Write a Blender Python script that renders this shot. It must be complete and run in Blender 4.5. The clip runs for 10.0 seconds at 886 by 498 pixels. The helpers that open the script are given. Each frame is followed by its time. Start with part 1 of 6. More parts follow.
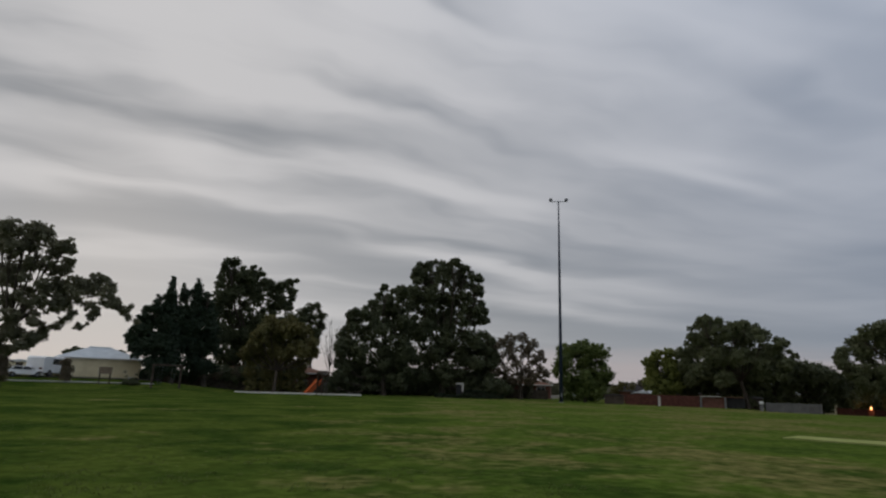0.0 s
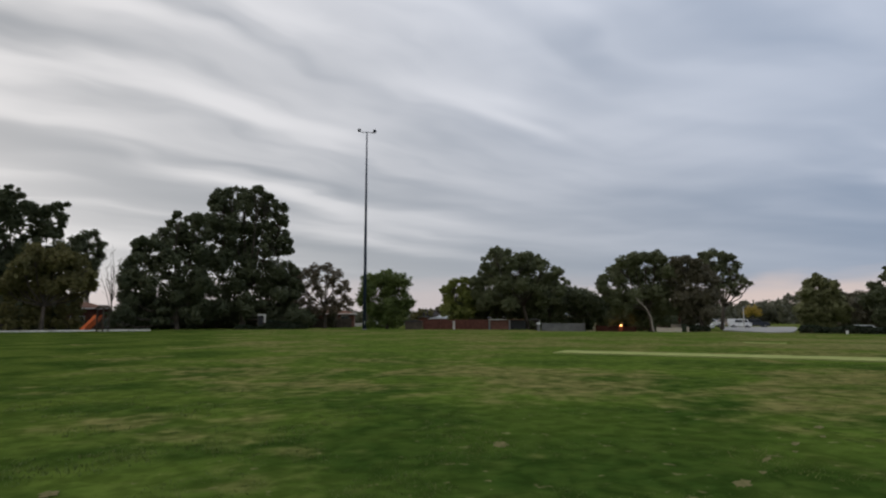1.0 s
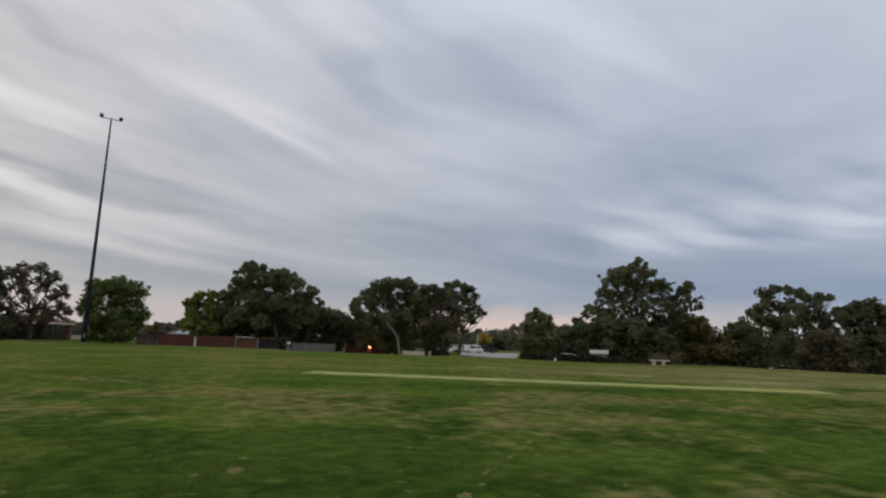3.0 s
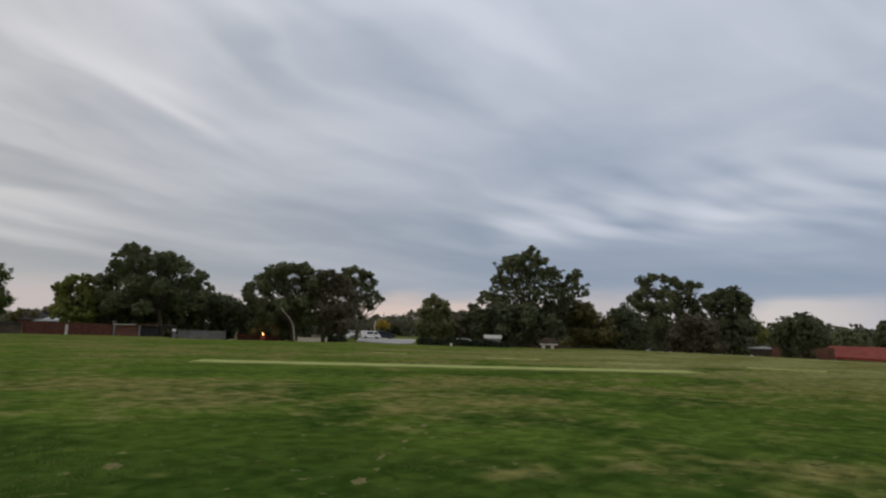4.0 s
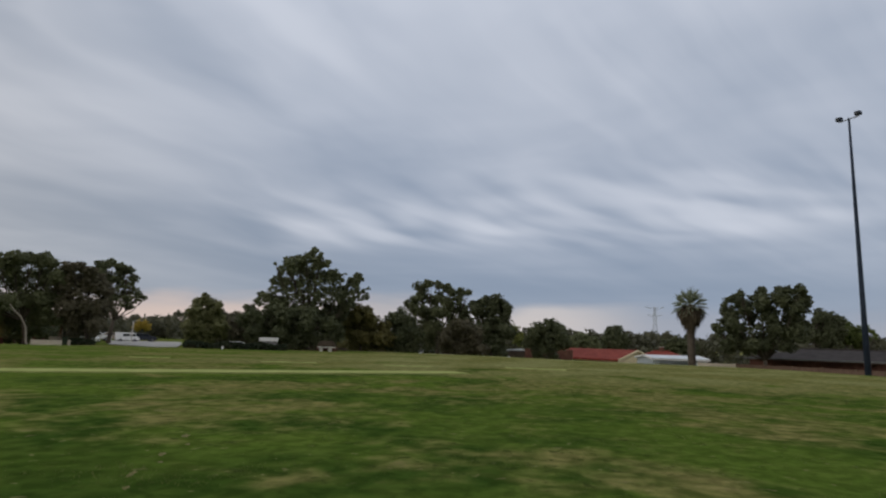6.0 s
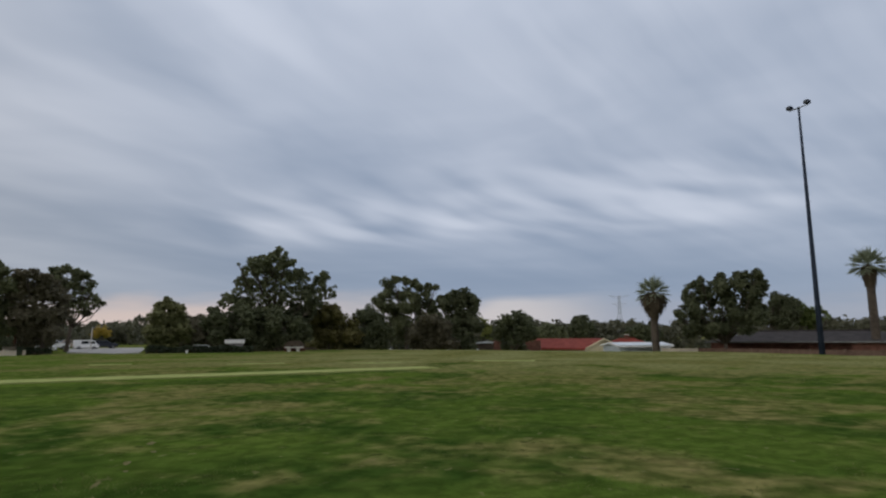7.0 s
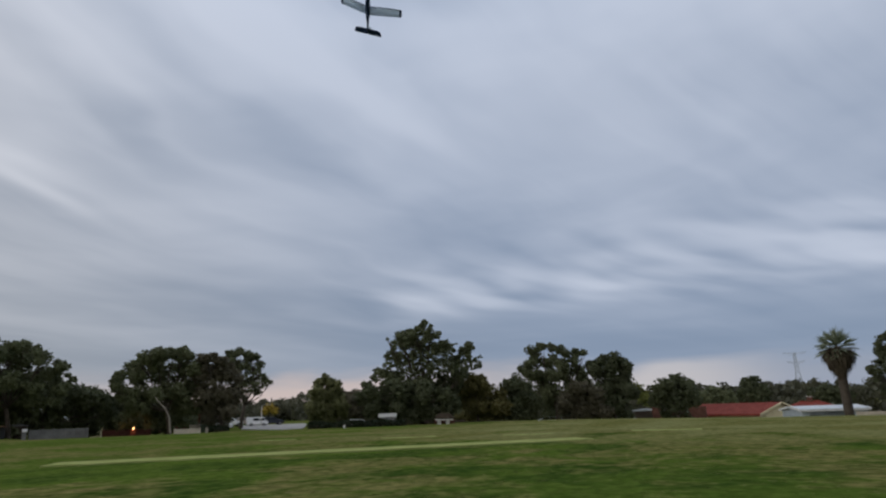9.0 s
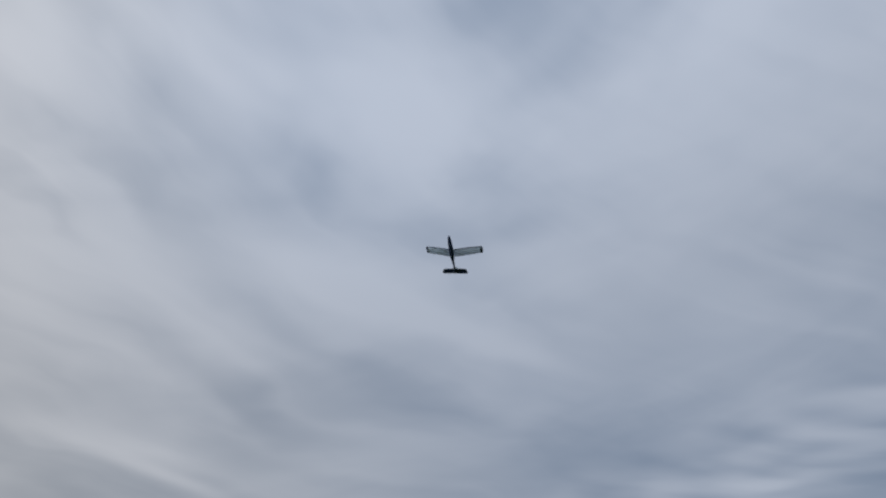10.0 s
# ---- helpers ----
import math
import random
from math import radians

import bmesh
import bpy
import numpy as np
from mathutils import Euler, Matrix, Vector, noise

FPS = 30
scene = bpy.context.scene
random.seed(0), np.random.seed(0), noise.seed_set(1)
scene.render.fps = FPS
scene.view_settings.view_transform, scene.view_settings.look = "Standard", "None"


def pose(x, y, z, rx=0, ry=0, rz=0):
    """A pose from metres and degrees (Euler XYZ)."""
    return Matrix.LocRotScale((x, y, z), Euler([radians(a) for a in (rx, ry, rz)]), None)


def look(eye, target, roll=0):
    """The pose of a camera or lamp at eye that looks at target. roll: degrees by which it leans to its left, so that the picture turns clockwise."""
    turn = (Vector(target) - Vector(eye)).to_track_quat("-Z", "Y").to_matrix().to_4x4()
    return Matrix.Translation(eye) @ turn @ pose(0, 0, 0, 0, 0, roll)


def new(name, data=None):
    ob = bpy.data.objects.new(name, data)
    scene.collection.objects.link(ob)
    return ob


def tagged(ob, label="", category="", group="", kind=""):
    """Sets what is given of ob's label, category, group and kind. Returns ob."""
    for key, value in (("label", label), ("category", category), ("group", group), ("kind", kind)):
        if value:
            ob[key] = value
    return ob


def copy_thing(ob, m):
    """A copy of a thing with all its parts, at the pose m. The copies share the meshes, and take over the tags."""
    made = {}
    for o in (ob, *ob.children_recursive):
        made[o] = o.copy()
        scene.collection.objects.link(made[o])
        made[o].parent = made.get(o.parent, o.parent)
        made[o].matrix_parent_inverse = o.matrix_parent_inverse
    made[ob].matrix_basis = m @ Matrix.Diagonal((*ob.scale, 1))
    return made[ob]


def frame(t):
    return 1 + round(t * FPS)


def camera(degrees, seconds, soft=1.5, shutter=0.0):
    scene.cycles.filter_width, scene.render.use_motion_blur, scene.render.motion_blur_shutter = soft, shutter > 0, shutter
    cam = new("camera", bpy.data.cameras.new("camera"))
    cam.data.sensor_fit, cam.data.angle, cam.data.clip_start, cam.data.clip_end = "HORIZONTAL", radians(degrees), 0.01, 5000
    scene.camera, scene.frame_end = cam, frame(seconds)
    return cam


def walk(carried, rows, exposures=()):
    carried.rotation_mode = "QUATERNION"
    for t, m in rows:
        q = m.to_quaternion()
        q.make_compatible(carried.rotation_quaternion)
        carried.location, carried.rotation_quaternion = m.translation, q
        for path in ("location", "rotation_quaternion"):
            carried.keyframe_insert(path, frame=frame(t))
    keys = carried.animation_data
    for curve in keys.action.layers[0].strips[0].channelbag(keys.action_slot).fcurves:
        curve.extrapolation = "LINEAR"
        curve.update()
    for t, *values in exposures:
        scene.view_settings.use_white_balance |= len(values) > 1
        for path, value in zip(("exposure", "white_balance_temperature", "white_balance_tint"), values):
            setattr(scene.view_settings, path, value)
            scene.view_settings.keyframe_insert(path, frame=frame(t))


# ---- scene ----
cam = camera(72.9, 10.0, soft=2.25, shutter=0.0)
PATH = [
    (0, pose(0, 0, 1.6, 102.96, -1.68, -0.90)),
    (0.5, pose(0, 0, 1.6, 98.65, 0.63, -9.46)),
    (1, pose(0, 0, 1.6, 96.60, 0.09, -19.17)),
    (1.5, pose(0, 0, 1.6, 98.33, -1.41, -26.14)),
    (2, pose(0, 0, 1.6, 99.03, -1.87, -32.05)),
    (2.5, pose(0, 0, 1.6, 99.92, -2.27, -38.83)),
    (2.7, pose(0, 0, 1.6, 99.59, -2.11, -40.35)),
    (3.8, pose(0, 0, 1.6, 97.71, -1.97, -49.64)),
    (4, pose(0, 0, 1.6, 97.89, -1.62, -52.09)),
    (4.5, pose(0, 0, 1.6, 98.97, -1.25, -58.34)),
    (5, pose(0, 0, 1.6, 99.47, -2.69, -65.77)),
    (5.5, pose(0, 0, 1.6, 99.23, -2.51, -69.49)),
    (6, pose(0, 0, 1.6, 98.77, -1.76, -72.82)),
    (6.2, pose(0, 0, 1.6, 98.89, -1.59, -74.65)),
    (6.75, pose(0, 0, 1.6, 98.45, 0.05, -76.20)),
    (7.3, pose(0, 0, 1.6, 97.52, 1.90, -73.12)),
    (7.5, pose(0, 0, 1.6, 96.96, 2.97, -70.56)),
    (8, pose(0, 0, 1.6, 98.42, 2.83, -71.71)),
    (8.5, pose(0, 0, 1.6, 100.57, 2.80, -74.32)),
    (9, pose(0, 0, 1.6, 105.04, 1.83, -61.91)),
    (9.5, pose(0, 0, 1.6, 114.92, 1.13, -55.16)),
    (9.6, pose(0, 0, 1.6, 117.61, 2.01, -54.69)),
    (9.7, pose(0, 0, 1.6, 120.80, 3.42, -53.33)),
    (9.8, pose(0, 0, 1.6, 123.51, 4.88, -51.54)),
    (9.9, pose(0, 0, 1.6, 125.94, 6.62, -49.87)),
    (10, pose(0, 0, 1.6, 127.62, 7.68, -48.16)),
]
EXPOSURES = [(0.0, -0.48, 6500, 10), (0.5, -0.20, 6500, 10), (1.0, 0.0, 6530, 10), (1.5, 0.04, 6600, 10), (2.5, -0.02, 6700, 10), (4.5, -0.05, 6850, 10), (5.5, -0.10, 6820, 10),
             (6.0, -0.10, 6730, 10), (7.5, -0.08, 6480, 10), (8.0, 0.0, 6450, 10), (9.0, -0.20, 6380, 10), (9.5, -0.34, 6380, 10), (10.0, -0.53, 6400, 9)]
walk(cam, PATH, EXPOSURES)


# ---- node helpers ----
def tree_of(mat_or_world):
    mat_or_world.use_nodes = True
    nt = mat_or_world.node_tree
    nt.nodes.clear()
    return nt


def node(nt, kind, values=(), **props):
    n = nt.nodes.new(kind)
    for key, value in props.items():
        setattr_plain(n, key, value)
    for key, value in values:
        if hasattr(value, "is_output"):
            nt.links.new(value, n.inputs[key])
        else:
            n.inputs[key].default_value = value
    return n


def setattr_plain(n, key, value):
    if key == "operation":
        n.operation = value
    elif key == "blend_type":
        n.blend_type = value
    elif key == "data_type":
        n.data_type = value
    elif key == "noise_dimensions":
        n.noise_dimensions = value


def calc(nt, op, a, b=0.0, c=0.0):
    return node(nt, "ShaderNodeMath", ((0, a), (1, b), (2, c)), operation=op).outputs[0]


def mix(nt, fac, a, b, how="MIX"):
    n = nt.nodes.new("ShaderNodeMix")
    n.data_type, n.blend_type = "RGBA", how
    for key, value in ((0, fac), (6, a), (7, b)):
        if hasattr(value, "is_output"):
            nt.links.new(value, n.inputs[key])
        elif key == 0:
            n.inputs[key].default_value = value
        else:
            n.inputs[key].default_value = (*value, 1) if len(value) == 3 else value
    return n.outputs[2]


def span(nt, value, lo, hi, smooth=True):
    n = nt.nodes.new("ShaderNodeMapRange")
    n.interpolation_type = "SMOOTHSTEP" if smooth else "LINEAR"
    nt.links.new(value, n.inputs[0])
    n.inputs[1].default_value, n.inputs[2].default_value = lo, hi
    return n.outputs[0]


def grain(nt, vec, scale, detail=4.0, rough=0.55, distort=0.0):
    return node(nt, "ShaderNodeTexNoise", (("Vector", vec), ("Scale", scale), ("Detail", detail),
                                           ("Roughness", rough), ("Distortion", distort))).outputs[0]


# ---- world: overcast evening sky with long streaks of cloud ----
def build_world():
    world = bpy.data.worlds.new("sky")
    scene.world = world
    nt = tree_of(world)
    way = node(nt, "ShaderNodeTexCoord").outputs["Generated"]
    xyz = node(nt, "ShaderNodeSeparateXYZ", ((0, way),))
    x, y, z = xyz.outputs
    high = calc(nt, "MAXIMUM", z, 0.0)
    lift = calc(nt, "ADD", high, 0.02)
    u = calc(nt, "DIVIDE", x, lift)
    v = calc(nt, "DIVIDE", y, lift)
    flat = node(nt, "ShaderNodeCombineXYZ", ((0, u), (1, v), (2, 0.0))).outputs[0]
    # the streaks run in long spirals round the zenith
    bearing = calc(nt, "MINIMUM", calc(nt, "MAXIMUM", calc(nt, "ARCTAN2", x, y), -1.05), 2.0)
    r = calc(nt, "SQRT", calc(nt, "ADD", calc(nt, "MULTIPLY", u, u), calc(nt, "MULTIPLY", v, v)))
    log_r = calc(nt, "LOGARITHM", calc(nt, "MAXIMUM", r, 0.05), math.e)
    east = calc(nt, "SINE", calc(nt, "SUBTRACT", 0.977, calc(nt, "MULTIPLY", calc(nt, "MAXIMUM", bearing, 0.0), 0.4)))
    north = calc(nt, "SINE", calc(nt, "SUBTRACT", 0.977, calc(nt, "MULTIPLY", calc(nt, "MINIMUM", bearing, 0.0), 1.4)))
    across = calc(nt, "ADD", log_r, calc(nt, "MULTIPLY", calc(nt, "LOGARITHM", east, math.e), 2.5))
    across = calc(nt, "ADD", across, calc(nt, "MULTIPLY", calc(nt, "LOGARITHM", north, math.e), 0.714))
    turned = node(nt, "ShaderNodeCombineXYZ", ((0, bearing), (1, log_r), (2, 0.7))).outputs[0]
    wob = grain(nt, turned, 2.1, 2.0)
    across = calc(nt, "ADD", across, calc(nt, "MULTIPLY", calc(nt, "SUBTRACT", wob, 0.5), 0.34))
    waver = grain(nt, turned, 7.0, 2.0, 0.5)
    across = calc(nt, "ADD", across, calc(nt, "MULTIPLY", calc(nt, "SUBTRACT", waver, 0.5), 0.13))
    broken = calc(nt, "ADD", 0.45, calc(nt, "MULTIPLY", span(nt, grain(nt, turned, 3.4, 2.0, 0.5), 0.34, 0.66), 1.0))
    overhead = span(nt, z, 0.58, 0.80)
    broad = node(nt, "ShaderNodeCombineXYZ", ((0, calc(nt, "MULTIPLY", bearing, 2.0)), (1, calc(nt, "MULTIPLY", across, 2.3)), (2, 3.7))).outputs[0]
    bands = grain(nt, broad, 1.25, 2.0, 0.5, 0.1)
    thin = node(nt, "ShaderNodeCombineXYZ", ((0, calc(nt, "MULTIPLY", bearing, 3.2)), (1, calc(nt, "MULTIPLY", across, 5.6)), (2, 9.1))).outputs[0]
    fine = grain(nt, thin, 1.1, 2.0, 0.45, 0.15)
    hair = node(nt, "ShaderNodeCombineXYZ", ((0, calc(nt, "MULTIPLY", bearing, 4.0)), (1, calc(nt, "MULTIPLY", across, 12.0)), (2, 5.5))).outputs[0]
    threads = grain(nt, hair, 1.1, 3.0, 0.55, 0.2)
    soft = mix(nt, overhead, grain(nt, turned, 2.4, 3.0, 0.5, 0.3), grain(nt, flat, 1.5, 3.0, 0.5, 0.4))
    # brighter ripples low in the east
    zone = calc(nt, "MULTIPLY", span(nt, u, 2.6, 4.1), calc(nt, "SUBTRACT", 1.0, span(nt, u, 4.6, 5.9)))
    zone = calc(nt, "MULTIPLY", calc(nt, "MULTIPLY", zone, span(nt, v, -1.9, -0.6)), span(nt, bearing, 0.88, 1.08))
    # stronger streaks towards the north-west
    west = calc(nt, "SUBTRACT", 1.0, span(nt, bearing, -0.1, 0.75))
    far_west = calc(nt, "SUBTRACT", 1.0, span(nt, bearing, -0.4, 0.35))
    west = calc(nt, "ADD", west, calc(nt, "MULTIPLY", far_west, 0.5))
    fine_gain = calc(nt, "ADD", 0.07, calc(nt, "ADD", calc(nt, "MULTIPLY", zone, 0.10), calc(nt, "MULTIPLY", west, 0.22)))
    light = calc(nt, "ADD", calc(nt, "MULTIPLY", calc(nt, "SUBTRACT", bands, 0.5), calc(nt, "ADD", 0.18, calc(nt, "MULTIPLY", west, 0.14))), calc(nt, "MULTIPLY", calc(nt, "MULTIPLY", calc(nt, "SUBTRACT", fine, 0.5), broken), fine_gain))
    light = calc(nt, "ADD", light, calc(nt, "MULTIPLY", calc(nt, "SUBTRACT", soft, 0.5), calc(nt, "ADD", 0.42, calc(nt, "MULTIPLY", overhead, 1.1))))
    light = calc(nt, "ADD", light, calc(nt, "MULTIPLY", calc(nt, "MULTIPLY", calc(nt, "MULTIPLY", calc(nt, "SUBTRACT", threads, 0.5), broken), calc(nt, "SUBTRACT", 1.0, calc(nt, "MULTIPLY", overhead, 0.9))), calc(nt, "ADD", 0.03, calc(nt, "MULTIPLY", west, 0.12))))
    # undulating rolls of the cloud sheet, long and softly waved
    rolls = node(nt, "ShaderNodeCombineXYZ", ((0, calc(nt, "MULTIPLY", bearing, 1.5)), (1, calc(nt, "MULTIPLY", across, 5.0)), (2, 2.2))).outputs[0]
    roll = grain(nt, rolls, 1.0, 1.5, 0.4, 0.25)
    light = calc(nt, "ADD", light, calc(nt, "MULTIPLY", calc(nt, "MULTIPLY", calc(nt, "SUBTRACT", roll, 0.5), calc(nt, "SUBTRACT", 1.0, overhead)), calc(nt, "SUBTRACT", calc(nt, "ADD", 0.22, calc(nt, "MULTIPLY", west, 0.66)), calc(nt, "MULTIPLY", span(nt, bearing, 0.95, 1.3), 0.13))))
    # single long wisps and soft thick or thin places: place on the cloud sheet, direction, half length, half width, strength
    wisps = [(1.05, 2.30, 12, 0.50, 0.10, 0.10), (0.27, 2.95, 23, 0.45, 0.09, 0.13), (-0.57, 2.54, 22, 1.20, 0.09, 0.16), (-0.60, 1.86, 18, 0.75, 0.10, 0.13),
             (-0.80, 2.14, 20, 0.70, 0.08, -0.14), (-0.90, 3.60, 19, 1.40, 0.16, -0.12), (1.50, 0.97, -6, 0.40, 0.07, 0.20), (0.95, 1.02, 4, 0.32, 0.08, 0.22),
             (1.19, 2.50, 24, 0.45, 0.06, 0.20), (1.00, 1.82, 26, 0.32, 0.06, 0.12)]
    wisps += [(0.62, 0.52, 30, 0.30, 0.16, 0.20), (1.02, 0.66, -40, 0.22, 0.10, -0.16), (1.75, 1.45, 30, 0.45, 0.16, -0.05), (0.55, 1.55, 35, 0.40, 0.12, -0.07)]
    # a row of short bright ripples low in the east, fanning out
    for k in range(8):
        wisps.append((4.50 + 0.25 * math.sin(k * 2.3), 2.70 - 0.56 * k, 4 - 5.5 * k + 9 * math.sin(k * 1.7), 0.42 + 0.12 * math.sin(k * 3.1), 0.13, (0.12 + 0.04 * math.sin(k * 1.3)) * min(1.0, 0.45 + 0.2 * k)))
    for wu, wv, turn, half, broadness, gain in wisps:
        c, s = math.cos(radians(turn)), math.sin(radians(turn))
        pu, pv = calc(nt, "SUBTRACT", u, wu), calc(nt, "SUBTRACT", v, wv)
        along_w = calc(nt, "DIVIDE", calc(nt, "ADD", calc(nt, "MULTIPLY", pu, c), calc(nt, "MULTIPLY", pv, s)), half)
        side_w = calc(nt, "SUBTRACT", calc(nt, "MULTIPLY", pv, c), calc(nt, "MULTIPLY", pu, s))
        side_w = calc(nt, "DIVIDE", calc(nt, "ADD", side_w, calc(nt, "MULTIPLY", calc(nt, "SUBTRACT", wob, 0.5), 0.2)), broadness)
        far2 = calc(nt, "ADD", calc(nt, "MULTIPLY", along_w, along_w), calc(nt, "MULTIPLY", side_w, side_w))
        light = calc(nt, "ADD", light, calc(nt, "MULTIPLY", calc(nt, "EXPONENT", calc(nt, "MULTIPLY", far2, -1.0)), gain))
    slant = calc(nt, "SUBTRACT", bearing, calc(nt, "MULTIPLY", log_r, 0.5))
    puffs = grain(nt, node(nt, "ShaderNodeCombineXYZ", ((0, calc(nt, "MULTIPLY", slant, 9.5)), (1, calc(nt, "MULTIPLY", log_r, 4.6)), (2, 4.4))).outputs[0], 1.0, 1.0, 0.4, 0.3)
    light = calc(nt, "ADD", light, calc(nt, "MULTIPLY", zone, calc(nt, "ADD", 0.05, calc(nt, "MULTIPLY", calc(nt, "SUBTRACT", puffs, 0.5), 0.85))))
    light = calc(nt, "ADD", light, calc(nt, "MULTIPLY", calc(nt, "SUBTRACT", span(nt, z, 0.08, 0.58, False), 0.42), 0.40))
    light = calc(nt, "ADD", light, calc(nt, "MULTIPLY", span(nt, z, 0.50, 0.80), -0.10))
    amount = span(nt, light, -0.36, 0.36)
    low = calc(nt, "SUBTRACT", 1.0, span(nt, z, 0.04, 0.15))
    level = calc(nt, "ADD", 0.14, calc(nt, "MULTIPLY", calc(nt, "SUBTRACT", 1.0, span(nt, bearing, -0.35, 0.55)), 0.48))
    amount = calc(nt, "ADD", calc(nt, "MULTIPLY", amount, calc(nt, "SUBTRACT", 1.0, calc(nt, "MULTIPLY", low, 0.8))),
                  calc(nt, "MULTIPLY", calc(nt, "MULTIPLY", low, 0.8), level))
    # an even pale sheet low in the north-west
    sheet = calc(nt, "MULTIPLY", calc(nt, "SUBTRACT", 1.0, span(nt, z, 0.12, 0.36)), calc(nt, "SUBTRACT", 1.0, span(nt, bearing, -0.45, 0.12)))
    sheet = calc(nt, "MULTIPLY", sheet, 0.7)
    amount = calc(nt, "ADD", calc(nt, "MULTIPLY", amount, calc(nt, "SUBTRACT", 1.0, sheet)), calc(nt, "MULTIPLY", sheet, 0.82))
    # pinkish towards the north, bluer towards the east
    side = span(nt, calc(nt, "ADD", bearing, calc(nt, "MULTIPLY", z, 0.9)), 0.0, 1.50)
    dark = mix(nt, side, (0.35, 0.37, 0.40), (0.240, 0.315, 0.445))
    pale = mix(nt, side, (0.79, 0.78, 0.79), (0.61, 0.668, 0.79))
    cloud = mix(nt, amount, dark, pale)
    # the sheet is thinner overhead
    thin_top = calc(nt, "ADD", 1.0, calc(nt, "MULTIPLY", span(nt, z, 0.42, 0.82), 0.22))
    cloud = mix(nt, 1.0, cloud, node(nt, "ShaderNodeCombineXYZ", ((0, thin_top), (1, thin_top), (2, thin_top))).outputs[0], "MULTIPLY")
    # cream gap under the cloud sheet
    ragged = grain(nt, node(nt, "ShaderNodeCombineXYZ", ((0, calc(nt, "MULTIPLY", x, 3.0)), (1, calc(nt, "MULTIPLY", y, 3.0)), (2, calc(nt, "MULTIPLY", z, 16.0)))).outputs[0], 1.6, 3.0)
    rim = calc(nt, "SUBTRACT", 1.0, span(nt, calc(nt, "ADD", z, calc(nt, "MULTIPLY", ragged, 0.06)), 0.062, 0.108))
    cream = mix(nt, span(nt, bearing, -0.50, -0.05), (0.66, 0.655, 0.68), mix(nt, side, (0.60, 0.53, 0.54), (0.60, 0.55, 0.55)))
    cloud = mix(nt, calc(nt, "MULTIPLY", rim, calc(nt, "SUBTRACT", 0.75, calc(nt, "MULTIPLY", span(nt, bearing, 1.25, 1.6), 0.5))), cloud, cream)
    blush = calc(nt, "MULTIPLY", span(nt, bearing, 0.55, 0.75), calc(nt, "SUBTRACT", 1.0, span(nt, bearing, 1.0, 1.18)))
    cloud = mix(nt, calc(nt, "MULTIPLY", calc(nt, "MULTIPLY", rim, blush), 0.75), cloud, (0.74, 0.60, 0.55))
    # a brighter clear gap low in the east
    edge = calc(nt, "ADD", z, calc(nt, "MULTIPLY", ragged, 0.022))
    gap = calc(nt, "MULTIPLY", span(nt, calc(nt, "SUBTRACT", bearing, calc(nt, "MULTIPLY", z, 1.2)), 1.29, 1.36), calc(nt, "SUBTRACT", 1.0, span(nt, bearing, 1.44, 1.64)))
    gap = calc(nt, "MULTIPLY", gap, calc(nt, "SUBTRACT", 1.0, span(nt, edge, 0.068, 0.086)))
    cloud = mix(nt, calc(nt, "MULTIPLY", gap, 0.7), cloud, (0.70, 0.655, 0.655))
    sky = nt.nodes.new("ShaderNodeTexSky")
    sky.sky_type, sky.sun_disc = "NISHITA", False
    sky.sun_elevation, sky.sun_rotation = radians(14), radians(-30)
    clear = node(nt, "ShaderNodeBackground", (("Color", sky.outputs[0]), ("Strength", 0.06)))
    veil = node(nt, "ShaderNodeBackground", (("Color", cloud), ("Strength", 1.0)))
    both = node(nt, "ShaderNodeMixShader", ((0, 0.95), (1, clear.outputs[0]), (2, veil.outputs[0])))
    node(nt, "ShaderNodeOutputWorld", ((0, both.outputs[0]),))


build_world()
sun = new("sun", bpy.data.lights.new("sun", "SUN"))
sun.data.energy, sun.data.angle, sun.data.color = 0.5, radians(25), (1.0, 0.95, 0.9)
sun.matrix_world = look((0, 0, 60), (34, -58, 40))


